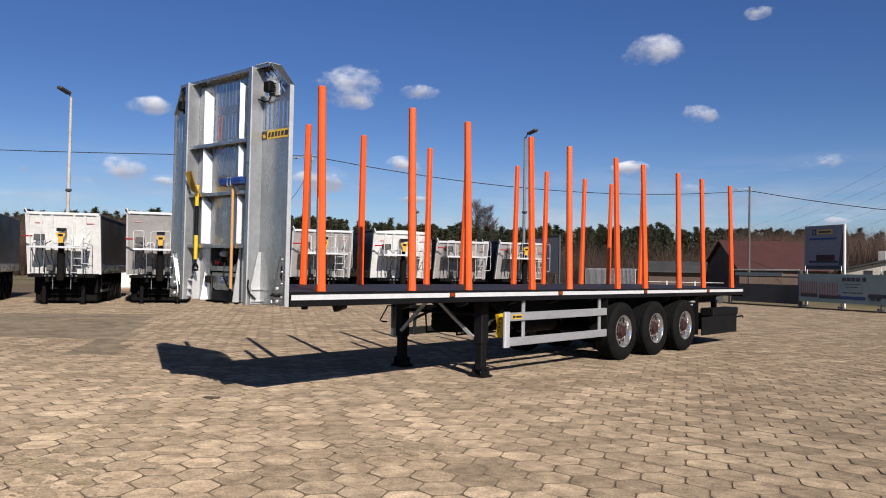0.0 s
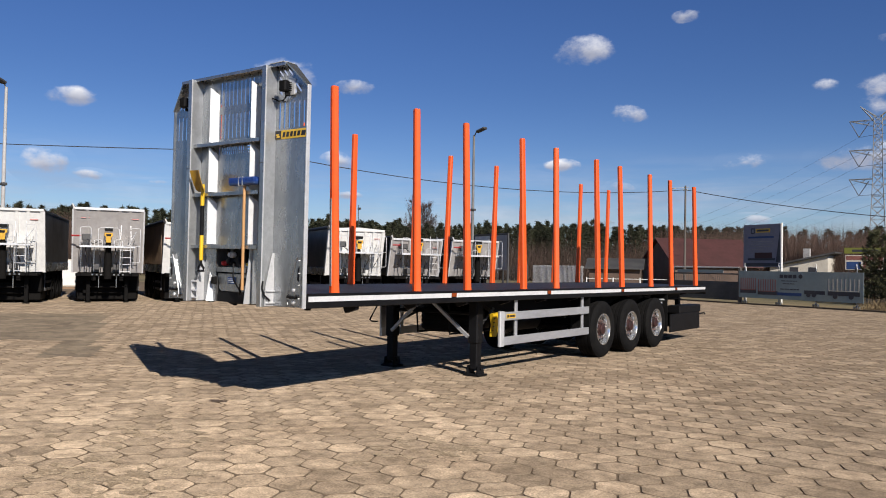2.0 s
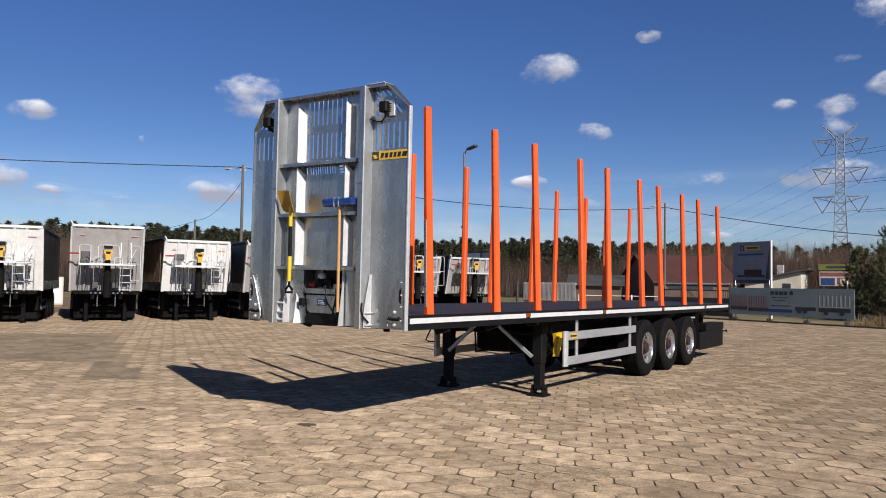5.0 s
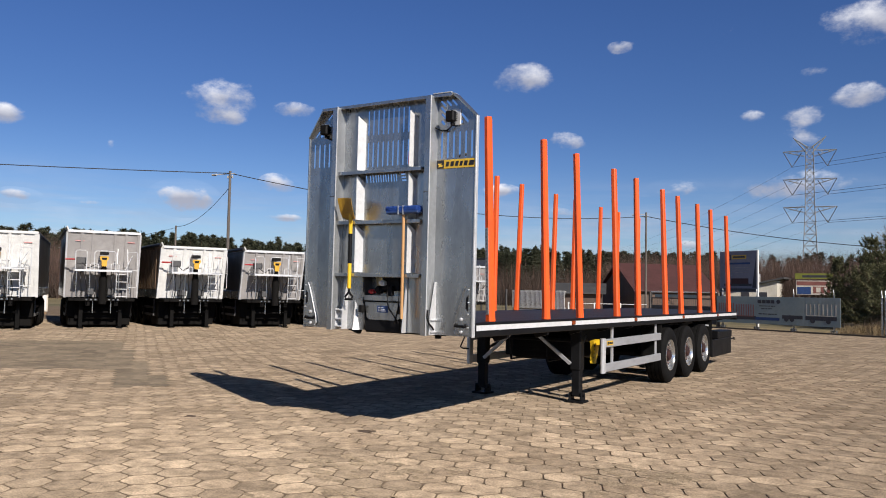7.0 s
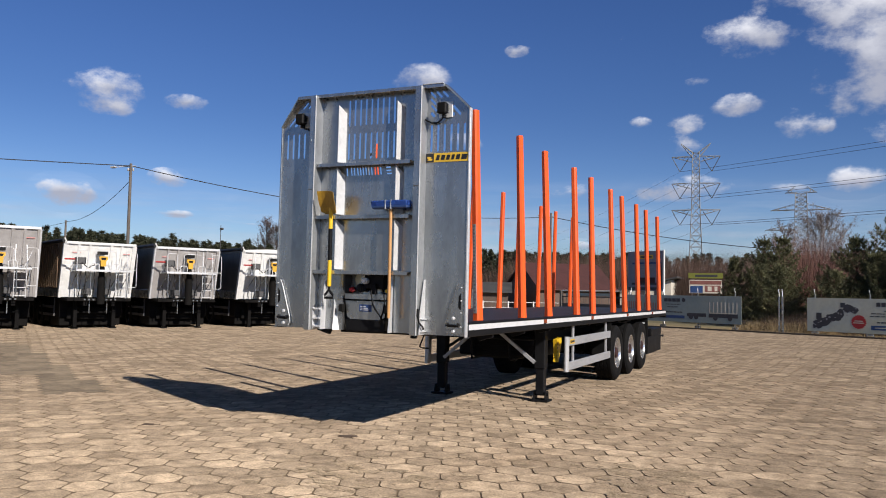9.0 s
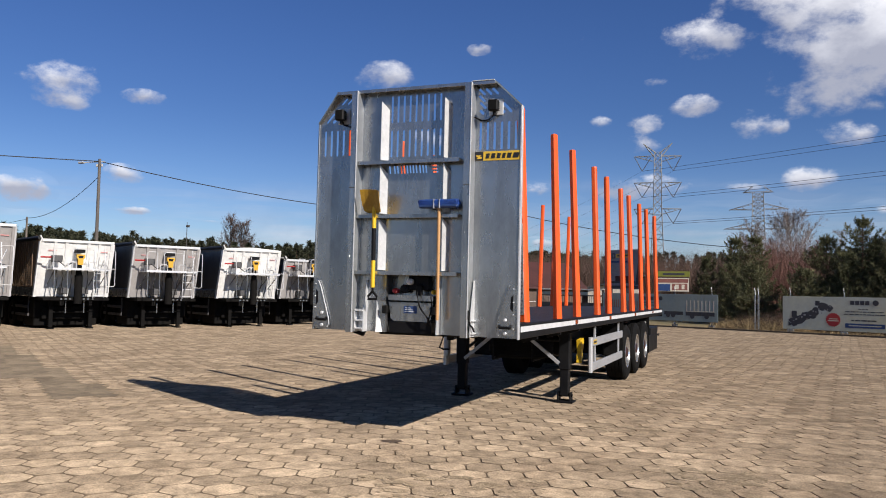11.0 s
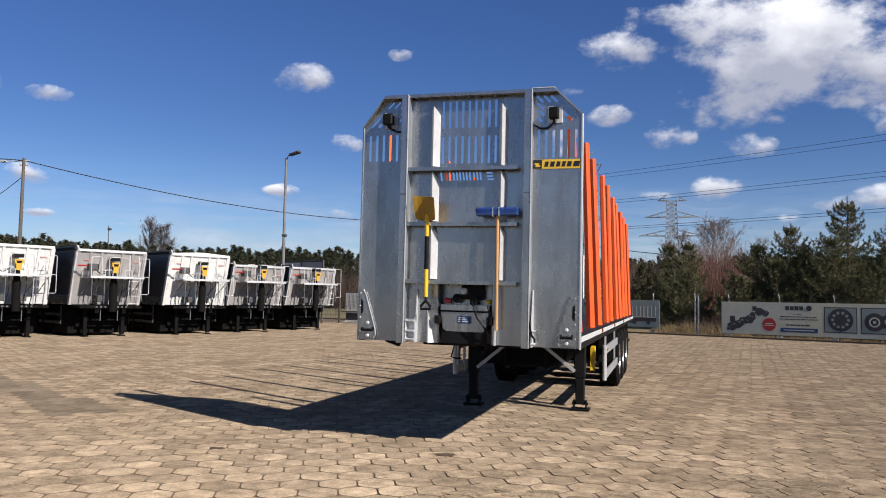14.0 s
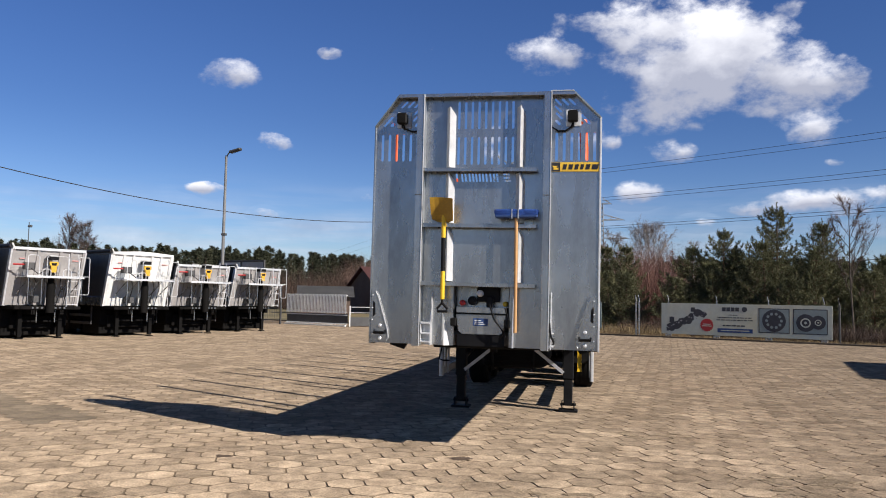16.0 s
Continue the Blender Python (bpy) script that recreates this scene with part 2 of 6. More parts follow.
def plate_with_holes(outline, holes, y0, y1):
    """A sheet in the xz plane between y0 and y1 with openings cut through it."""
    bm = bmesh.new()
    for loop in [outline] + holes:
        vs = [bm.verts.new((x, y0, z)) for x, z in loop]
        for a, b in zip(vs, vs[1:] + vs[:1]):
            bm.edges.new((a, b))
    bmesh.ops.triangle_fill(bm, use_beauty=True, use_dissolve=False, edges=bm.edges[:])
    ext = bmesh.ops.extrude_face_region(bm, geom=bm.faces[:])
    bmesh.ops.translate(bm, vec=(0, y1 - y0, 0), verts=[e for e in ext["geom"] if isinstance(e, bmesh.types.BMVert)])
    g = Geo()
    bm.verts.index_update()
    g.v = [tuple(v.co) for v in bm.verts]
    g.f = [tuple(v.index for v in f.verts) for f in bm.faces]
    bm.free()
    return g


def slot(x, z, length, width, turn=0.0):
    """The outline of an upright slot with rounded ends, leaning by turn degrees."""
    r, h = width / 2, length / 2 - width / 2
    pts = [(r * math.cos(a), h + r * math.sin(a)) for a in np.linspace(0, math.pi, 5)]
    pts += [(r * math.cos(a), -h + r * math.sin(a)) for a in np.linspace(math.pi, 2 * math.pi, 5)]
    c, s = math.cos(radians(turn)), math.sin(radians(turn))
    return [(x + c * a - s * b, z + s * a + c * b) for a, b in pts]


# ---- materials ----
def surf(name, c1, c2, scale=2.0, rough=0.6, metal=0.0, fine=60.0, bump=0.15, grain=0.25, rvar=0.12, random_by="", spread=0.25, stretch=(1, 1, 1), coat=0.0, spec=0.5, blotch=0.08, speck=0.0, dusty=0.0, place="Object", centre_lift=0.0):
    """Two colours mingled by broad stains and fine grain, with uneven gloss and relief."""
    mt = bpy.data.materials.new(name)
    mt.use_nodes = True
    nt = mt.node_tree
    bs = nt.nodes["Principled BSDF"]
    tc = nt.nodes.new("ShaderNodeTexCoord")
    mp = nt.nodes.new("ShaderNodeMapping")
    mp.inputs["Scale"].default_value = stretch
    spot = nt.nodes.new("ShaderNodeNewGeometry").outputs["Position"] if place == "World" else tc.outputs["Object"]
    nt.links.new(spot, mp.inputs[0])

    def tex(s, d):
        n = nt.nodes.new("ShaderNodeTexNoise")
        n.inputs["Scale"].default_value, n.inputs["Detail"].default_value, n.inputs["Roughness"].default_value = s, d, 0.62
        nt.links.new(mp.outputs[0], n.inputs["Vector"])
        return n.outputs["Fac"]

    broad, small = tex(scale, 5), tex(fine, 3)
    ramp = nt.nodes.new("ShaderNodeMapRange")
    ramp.inputs["From Min"].default_value, ramp.inputs["From Max"].default_value = 0.34, 0.66
    nt.links.new(broad, ramp.inputs[0])
    mix = nt.nodes.new("ShaderNodeMix")
    mix.data_type = "RGBA"
    mix.inputs["A"].default_value, mix.inputs["B"].default_value = (*c1, 1), (*c2, 1)
    nt.links.new(ramp.outputs[0], mix.inputs["Factor"])
    gr = nt.nodes.new("ShaderNodeMapRange")
    gr.inputs["From Min"].default_value, gr.inputs["From Max"].default_value = 0.25, 0.75
    gr.inputs["To Min"].default_value, gr.inputs["To Max"].default_value = 1 - grain, 1 + grain
    nt.links.new(small, gr.inputs[0])
    mid = nt.nodes.new("ShaderNodeMapRange")
    mid.inputs["From Min"].default_value, mid.inputs["From Max"].default_value = 0.3, 0.7
    mid.inputs["To Min"].default_value, mid.inputs["To Max"].default_value = 1 - blotch, 1 + blotch
    nt.links.new(tex(scale * 7.3, 4), mid.inputs[0])
    both = nt.nodes.new("ShaderNodeMath")
    both.operation = "MULTIPLY"
    nt.links.new(gr.outputs[0], both.inputs[0])
    nt.links.new(mid.outputs[0], both.inputs[1])
    value = both.outputs[0]
    if speck:
        dots = nt.nodes.new("ShaderNodeMapRange")
        dots.inputs["From Min"].default_value, dots.inputs["From Max"].default_value = 0.30, 0.43
        dots.inputs["To Min"].default_value, dots.inputs["To Max"].default_value = 1 - speck, 1.0
        nt.links.new(tex(95, 2), dots.inputs[0])
        dotted = nt.nodes.new("ShaderNodeMath")
        dotted.operation = "MULTIPLY"
        nt.links.new(value, dotted.inputs[0])
        nt.links.new(dots.outputs[0], dotted.inputs[1])
        value = dotted.outputs[0]
    if random_by:
        src = nt.nodes.new("ShaderNodeObjectInfo" if random_by == "object" else "ShaderNodeNewGeometry")
        rr = nt.nodes.new("ShaderNodeMapRange")
        rr.inputs["To Min"].default_value, rr.inputs["To Max"].default_value = 1 - spread, 1 + spread
        nt.links.new(src.outputs["Random" if random_by == "object" else "Random Per Island"], rr.inputs[0])
        mul = nt.nodes.new("ShaderNodeMath")
        mul.operation = "MULTIPLY"
        nt.links.new(value, mul.inputs[0])
        nt.links.new(rr.outputs[0], mul.inputs[1])
        value = mul.outputs[0]
    if centre_lift:
        # paler round one point of the yard, fading outwards with an uneven edge
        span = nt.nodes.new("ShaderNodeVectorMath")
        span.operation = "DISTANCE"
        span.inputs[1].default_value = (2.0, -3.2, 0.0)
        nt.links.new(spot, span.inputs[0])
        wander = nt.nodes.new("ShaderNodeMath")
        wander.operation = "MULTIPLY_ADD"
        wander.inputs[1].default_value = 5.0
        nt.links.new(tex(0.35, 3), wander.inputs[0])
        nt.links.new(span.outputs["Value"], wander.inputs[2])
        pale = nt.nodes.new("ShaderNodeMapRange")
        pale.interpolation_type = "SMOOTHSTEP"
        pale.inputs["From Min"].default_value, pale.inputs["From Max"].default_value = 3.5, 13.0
        pale.inputs["To Min"].default_value, pale.inputs["To Max"].default_value = 1 + centre_lift, 1.0
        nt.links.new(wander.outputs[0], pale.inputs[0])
        lifted_value = nt.nodes.new("ShaderNodeMath")
        lifted_value.operation = "MULTIPLY"
        nt.links.new(value, lifted_value.inputs[0])
        nt.links.new(pale.outputs[0], lifted_value.inputs[1])
        value = lifted_value.outputs[0]
    sc = nt.nodes.new("ShaderNodeVectorMath")
    sc.operation = "SCALE"
    nt.links.new(mix.outputs["Result"], sc.inputs[0])
    nt.links.new(value, sc.inputs["Scale"])
    nt.links.new(sc.outputs[0], bs.inputs["Base Color"])
    rg = nt.nodes.new("ShaderNodeMapRange")
    rg.inputs["To Min"].default_value, rg.inputs["To Max"].default_value = max(0.03, rough - rvar), min(1, rough + rvar)
    nt.links.new(broad, rg.inputs[0])
    nt.links.new(rg.outputs[0], bs.inputs["Roughness"])
    bs.inputs["Metallic"].default_value = metal
    bs.inputs["Diffuse Roughness"].default_value = dusty
    bs.inputs["Coat Weight"].default_value = coat
    bs.inputs["Specular IOR Level"].default_value = spec
    if bump:
        bp = nt.nodes.new("ShaderNodeBump")
        bp.inputs["Strength"].default_value, bp.inputs["Distance"].default_value = bump, 0.01
        nt.links.new(small, bp.inputs["Height"])
        nt.links.new(bp.outputs[0], bs.inputs["Normal"])
    return mt


PAVER = surf("paver_concrete", (0.352, 0.275, 0.193), (0.240, 0.183, 0.126), 0.8, 0.9, 0, 48, 0.7, 0.40, 0.06, "island", 0.235, spec=0.15, blotch=0.38, speck=0.6, dusty=0.6, place="World", centre_lift=0.34)
PAVER_ONE = surf("paver_concrete_single", (0.352, 0.275, 0.193), (0.240, 0.183, 0.126), 0.8, 0.9, 0, 48, 0.7, 0.40, 0.06, "object", 0.235, spec=0.15, blotch=0.38, speck=0.6, dusty=0.6, place="World", centre_lift=0.34)
JOINT = surf("joint_sand", (0.15, 0.114, 0.079), (0.23, 0.176, 0.123), 1.4, 0.95, 0, 120, 0.4, 0.3, spec=0.1)
ARRIS = surf("grimy_block_edge", (0.25, 0.194, 0.136), (0.172, 0.131, 0.091), 1.1, 0.95, 0, 60, 0.4, 0.3, spec=0.1, place="World")
PATCH = surf("tight_concrete_patch", (0.175, 0.14, 0.1), (0.13, 0.104, 0.075), 0.8, 0.9, 0, 48, 0.4, 0.28, 0.06, "island", 0.22, spec=0.15, blotch=0.25, speck=0.4, dusty=1.0)
KERB = surf("dark_wet_kerb", (0.05, 0.04, 0.032), (0.085, 0.068, 0.052), 1.5, 0.9, 0, 40, 0.3, 0.3)
GRASS = surf("dry_grass_ground", (0.26, 0.20, 0.10), (0.11, 0.10, 0.045), 0.15, 1.0, 0, 6, 0.5, 0.35)
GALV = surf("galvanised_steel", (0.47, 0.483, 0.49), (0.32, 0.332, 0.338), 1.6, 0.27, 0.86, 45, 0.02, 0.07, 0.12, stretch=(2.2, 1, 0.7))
# paler copies of the steel; on the headboard they carry sunlight as colour
GALV_MID = surf("half_lightened_galvanised_steel", (0.52, 0.535, 0.545), (0.38, 0.392, 0.4), 2.2, 0.34, 0.6, 60, 0.03, 0.08, 0.12)
GALV_LIGHTENED = surf("lightened_galvanised_steel", (0.74, 0.745, 0.75), (0.6, 0.61, 0.62), 2.2, 0.38, 0.35, 60, 0.03, 0.08, 0.1)
ORANGE = surf("orange_paint", (0.90, 0.115, 0.012), (0.80, 0.09, 0.01), 3.0, 0.5, 0, 80, 0.05, 0.06)
# near black, so that the shade below the tippers is in the colour
UNDER = surf("black_paint_and_shade", (0.007, 0.0068, 0.007), (0.012, 0.011, 0.01), 3.0, 0.8, 0, 50, 0.1, 0.2, spec=0.06)
BLACK = surf("black_paint", (0.006, 0.006, 0.007), (0.011, 0.011, 0.012), 3.0, 0.5, 0, 50, 0.05, 0.2, spec=0.14)
RUBBER = surf("tyre_rubber", (0.007, 0.007, 0.0075), (0.012, 0.0115, 0.011), 5.0, 0.8, 0, 70, 0.2, 0.3, spec=0.1)
DECK = surf("dark_plywood_deck", (0.02, 0.02, 0.021), (0.034, 0.032, 0.032), 1.2, 0.55, 0, 120, 0.15, 0.25, 0.1, "island", 0.15, spec=0.25)
TAPE = surf("white_reflective_tape", (0.72, 0.73, 0.74), (0.62, 0.63, 0.64), 6.0, 0.4, 0, 200, 0.05, 0.08)
AMBER = surf("amber_lens", (0.3, 0.06, 0.012), (0.22, 0.04, 0.01), 6.0, 0.2, 0, 100, 0.02, 0.1)
ALU = surf("aluminium_rail", (0.55, 0.56, 0.58), (0.45, 0.46, 0.48), 2.0, 0.45, 0.5, 60, 0.03, 0.06, stretch=(1, 0.2, 1))
RIM = surf("silver_rim", (0.78, 0.79, 0.80), (0.62, 0.63, 0.64), 4.0, 0.22, 0.85, 80, 0.03, 0.08)
DISC = surf("dull_wheel_disc", (0.34, 0.315, 0.305), (0.16, 0.135, 0.128), 9.0, 0.35, 0.7, 80, 0.05, 0.2)
NUT = surf("rust_flecked_nut", (0.5, 0.42, 0.4), (0.3, 0.14, 0.11), 30.0, 0.35, 0.7, 120, 0.05, 0.2)
HUB = surf("rusty_red_hub", (0.07, 0.024, 0.022), (0.022, 0.014, 0.013), 8.0, 0.6, 0.2, 90, 0.2, 0.3)
YELLOW = surf("yellow_plastic", (0.80, 0.52, 0.02), (0.72, 0.45, 0.015), 4.0, 0.45, 0, 80, 0.05, 0.08)
GOLD = surf("golden_yellow_paint", (0.66, 0.37, 0.025), (0.56, 0.31, 0.02), 4.0, 0.5, 0, 80, 0.05, 0.12)
SIGN_YELLOW = surf("yellow_sign_film", (0.72, 0.46, 0.045), (0.66, 0.42, 0.04), 3.0, 0.4, 0, 60, 0.02, 0.05)
SIGN_GREEN = surf("yellow_green_sign_film", (0.2, 0.21, 0.035), (0.16, 0.175, 0.03), 2.0, 0.5)
SIGN_BLACK = surf("black_sign_film", (0.015, 0.015, 0.018), (0.02, 0.02, 0.022), 3.0, 0.4, 0, 60, 0.02, 0.1)
SHOVEL_YELLOW = surf("worn_ochre_blade", (0.46, 0.27, 0.025), (0.34, 0.19, 0.02), 6.0, 0.5, 0, 60, 0.1, 0.15)
BLUE = surf("blue_bristles", (0.015, 0.05, 0.26), (0.02, 0.09, 0.36), 12.0, 0.7, 0, 160, 0.6, 0.35)
WOOD = surf("pale_broom_wood", (0.58, 0.33, 0.14), (0.46, 0.25, 0.1), 5.0, 0.6, 0, 60, 0.1, 0.15, stretch=(6, 6, 0.6))
WHITE = surf("white_body_paint", (0.73, 0.73, 0.71), (0.63, 0.63, 0.61), 1.2, 0.4, 0, 50, 0.03, 0.05)
GREY_BODY = surf("raw_aluminium_body", (0.42, 0.40, 0.39), (0.34, 0.325, 0.315), 1.0, 0.5, 0.25, 40, 0.03, 0.08)
SIDE_DARK = surf("dark_grey_body_side", (0.13, 0.122, 0.118), (0.085, 0.08, 0.077), 0.8, 0.45, 0.2, 40, 0.03, 0.1, spec=0.3)
# brown raised to carry grazing sunlight on a grey-brown tipper side
BROWN_SIDE = surf("raised_brown_side", (0.26, 0.165, 0.095), (0.19, 0.125, 0.078), 1.5, 0.7, 0, 40, 0.2, 0.2)
TARP = surf("black_tarpaulin", (0.02, 0.02, 0.022), (0.035, 0.035, 0.037), 3.0, 0.55, 0, 30, 0.3, 0.2, spec=0.25)
RED = surf("red_plastic", (0.45, 0.02, 0.02), (0.35, 0.015, 0.02), 4.0, 0.4, 0, 80, 0.05, 0.1)
LAMP_POLE = surf("weathered_lamp_pole", (0.23, 0.23, 0.23), (0.15, 0.15, 0.15), 1.0, 0.8, 0, 40, 0.2, 0.15)
GREY_POLE = surf("grey_concrete_pole", (0.52, 0.51, 0.5), (0.40, 0.395, 0.39), 1.0, 0.8, 0, 40, 0.2, 0.15)
DARK_POLE = surf("weathered_timber_pole", (0.12, 0.10, 0.085), (0.18, 0.155, 0.13), 1.0, 0.9, 0, 30, 0.4, 0.2, stretch=(5, 5, 0.5))
BROWN_POLE = surf("brown_timber_pole", (0.15, 0.13, 0.115), (0.095, 0.083, 0.072), 1.0, 0.85, 0, 30, 0.4, 0.2, stretch=(5, 5, 0.5))
WIRE = surf("dark_cable", (0.02, 0.02, 0.022), (0.03, 0.03, 0.03), 1.0, 0.6)
LATTICE = surf("galvanised_pylon_steel", (0.25, 0.255, 0.26), (0.31, 0.315, 0.32), 0.2, 0.6, 0.2, 5)
GREY_TWIG = surf("grey_brown_twigs", (0.135, 0.1, 0.09), (0.085, 0.064, 0.058), 0.2, 0.95, 0, 5, 0, 0.25, 0.05, "island", 0.35)
BARK = surf("pine_bark", (0.16, 0.085, 0.05), (0.09, 0.06, 0.045), 1.5, 0.95, 0, 20, 0.6, 0.3)
NEEDLE = surf("pine_needles", (0.15, 0.145, 0.073), (0.082, 0.087, 0.045), 0.8, 0.8, 0, 8, 0, 0.3, 0.1, "island", 0.45, spec=0.25)
FAR_NEEDLE = surf("forest_needles", (0.068, 0.07, 0.042), (0.04, 0.046, 0.029), 0.05, 0.9, 0, 1, 0, 0.3, 0.1, "island", 0.5, spec=0.15)
TWIG = surf("bare_twigs", (0.14, 0.085, 0.065), (0.09, 0.06, 0.048), 0.2, 0.95, 0, 5, 0, 0.25, 0.05, "island", 0.35)
RED_TWIG = surf("reddish_birch_twigs", (0.19, 0.095, 0.075), (0.12, 0.065, 0.055), 0.2, 0.95, 0, 5, 0, 0.25, 0.05, "island", 0.35)
PALE_TWIG = surf("pale_birch_twigs", (0.24, 0.2, 0.18), (0.15, 0.12, 0.11), 0.2, 0.95, 0, 5, 0, 0.25, 0.05, "island", 0.35)
FAR_TWIG = surf("forest_undergrowth", (0.075, 0.046, 0.034), (0.042, 0.03, 0.023), 0.05, 0.95, 0, 2, 0, 0.25, 0.05, "island", 0.4)
GREY_BARK = surf("grey_brown_bark", (0.085, 0.068, 0.055), (0.055, 0.045, 0.037), 2.0, 0.95, 0, 20, 0.5, 0.25)
BIRCH = surf("birch_bark", (0.50, 0.46, 0.42), (0.22, 0.18, 0.16), 1.5, 0.85, 0, 12, 0.3, 0.3)
DRY = surf("dry_grass_blades", (0.30, 0.215, 0.115), (0.15, 0.115, 0.06), 0.3, 0.95, 0, 6, 0, 0.3, 0.05, "island", 0.35)
ROOF = surf("maroon_roof_sheet", (0.075, 0.027, 0.026), (0.055, 0.021, 0.02), 0.4, 0.7, 0, 4, 0.2, 0.15)
BRICK_BROWN = surf("brown_house_render", (0.13, 0.09, 0.07), (0.1, 0.07, 0.055), 0.6, 0.9, 0, 10, 0.2, 0.15)
PLASTER = surf("pale_plaster", (0.62, 0.58, 0.5), (0.52, 0.48, 0.41), 0.6, 0.9, 0, 10, 0.2, 0.1)
WHITE_SLAT = surf("white_fence_paint", (0.76, 0.76, 0.73), (0.64, 0.64, 0.62), 1.0, 0.6, 0, 20, 0.1, 0.1)
DARK_STEEL = surf("dark_fence_steel", (0.06, 0.06, 0.062), (0.09, 0.09, 0.09), 1.0, 0.6, 0.2, 20, 0.1, 0.2)
BANNER = surf("pale_banner_film", (0.42, 0.475, 0.47), (0.56, 0.55, 0.42), 0.35, 0.55, 0, 8, 0.05, 0.05)
BANNER_SKY = surf("pale_blue_banner_film", (0.17, 0.235, 0.26), (0.25, 0.295, 0.29), 0.3, 0.55, 0, 8, 0.05, 0.05)
INK = surf("dark_print", (0.03, 0.032, 0.04), (0.05, 0.05, 0.06), 2.0, 0.5)
INK_BLUE = surf("blue_print", (0.02, 0.05, 0.16), (0.03, 0.07, 0.2), 2.0, 0.5)
INK_RED = surf("red_print", (0.42, 0.03, 0.03), (0.34, 0.025, 0.03), 2.0, 0.5)
INK_DULL = surf("faded_red_print", (0.2, 0.075, 0.06), (0.26, 0.11, 0.09), 2.0, 0.5)
INK_PINK = surf("faded_pink_print", (0.5, 0.2, 0.19), (0.6, 0.32, 0.3), 6.0, 0.5)
INK_GREY = surf("grey_print", (0.2, 0.2, 0.22), (0.3, 0.3, 0.31), 4.0, 0.5)
BOARD = surf("pale_billboard_film", (0.24, 0.24, 0.29), (0.2, 0.2, 0.245), 0.6, 0.5, 0, 8, 0.05, 0.05)

# ---- ground ----
FENCE = Matrix.Translation((4.82, 33.0, 0)) @ pose(0, 0, 0, 0, 0, -23.3)  # x along the fence, y away from the yard


def along(k, off=0.0, z=0.0):
    return FENCE @ Vector((k, off, z))


g = Geo()
g.add([(-2500, -2500, -0.05), (2500, -2500, -0.05), (2500, 2500, -0.05), (-2500, 2500, -0.05)], [(0, 1, 2, 3)])
solo("ground", g, GRASS, "dry brownish grass and soil round the yard", "ground", kind="structure")
g = Geo()
quad = [along(-48, -1.2, -0.0062), along(-48, -62, -0.0062), along(34, -62, -0.0062), along(34, -1.2, -0.0062)]
g.add(quad, [(0, 1, 2, 3)])
yard = solo("pavement", g, JOINT, "yard paved with worn tan hexagonal concrete blocks", "pavement", kind="structure")

g = Geo()
g.box(-46, 34, -0.05, 0.06, -0.04, 0.07, 0.012, FENCE @ Matrix.Translation((0, -1.1, 0)))
solo("kerb", g, KERB, "low dark kerb along the edge of the yard", "kerb", kind="structure")


# ---- the flatbed trailer ----
TRAILER = "black and galvanised flatbed semi-trailer standing uncoupled on its landing legs"
trailer = thing("flatbed_trailer", TRAILER, "trailer")
DROP, HEEL, LEAN = 0.0028, 0.010, 0.006  # the deck falls towards the rear and the near side; the headboard leans a little


def dz(y):
    return -DROP * y


def heel(ob, lean=0.0):
    """Tips a finished part with the deck, which stands a little lower on its near side."""
    for v in ob.data.vertices:
        v.co.z, v.co.x = v.co.z - HEEL * v.co.x, v.co.x + lean * (v.co.z - 1.2)
    return ob


# deck boards between the side rails, laid lengthwise
seams = np.linspace(-1.18, 1.18, 9)
for a, b in zip(seams[:-1], seams[1:]):
    g = Geo()
    for y0, y1 in ((0.06, 4.55), (4.556, 9.05), (9.056, 13.58)):
        v = [(x, y, z + dz(y)) for x in (a + 0.003, b - 0.003) for y in (y0, y1) for z in (1.32, 1.356)]
        g.add(v, [(0, 1, 3, 2), (4, 6, 7, 5), (0, 4, 5, 1), (2, 3, 7, 6), (0, 2, 6, 4), (1, 5, 7, 3)])
    heel(part("deck_board", g, DECK, trailer))
for s in (-1, 1):
    g = Geo()
    prof = [(1.18, 1.19), (1.245, 1.19), (1.255, 1.20), (1.255, 1.346), (1.247, 1.358), (1.18, 1.358)]
    v = [(s * x, y, z + dz(y)) for y in (0.05, 13.6) for x, z in prof]
    g.add(v, [tuple(range(6)), tuple(range(6, 12))] + [(k, k + 6, (k + 1) % 6 + 6, (k + 1) % 6) for k in range(6)])
    heel(part("side_rail", g, BLACK, trailer))
    for y0, y1 in ((0.07, 2.76), (2.88, 5.47), (5.60, 8.46), (8.60, 11.44), (11.57, 13.56)):
        g = Geo()
        v = [(s * x, y, z + dz(y)) for y in (y0, y1) for x, z in ((1.2555, 1.265), (1.259, 1.265), (1.259, 1.325), (1.2555, 1.325))]
        g.add(v, [(0, 1, 2, 3), (7, 6, 5, 4), (0, 4, 5, 1), (1, 5, 6, 2), (2, 6, 7, 3), (3, 7, 4, 0)])
        heel(part("reflective_tape", g, TAPE, trailer, "white retroreflective tape strip"))
    for y in (2.82, 5.535, 8.53, 11.505):
        g = Geo()
        g.box(s * 1.262 - 0.012, s * 1.262 + 0.012, y - 0.05, y + 0.05, 1.26 + dz(y), 1.315 + dz(y), 0.006)
        part("marker_lamp", g, AMBER, trailer, "small amber side marker lamp")
    for y in np.arange(0.9, 13.4, 1.15):
        g = Geo()
        g.prism([(s * 1.0, 1.18), (s * 1.22, 1.18), (s * 1.22, 1.14), (s * 1.05, 1.09)], y - 0.03, y + 0.03, "y")
        part("lashing_bracket", g, BLACK, trailer)
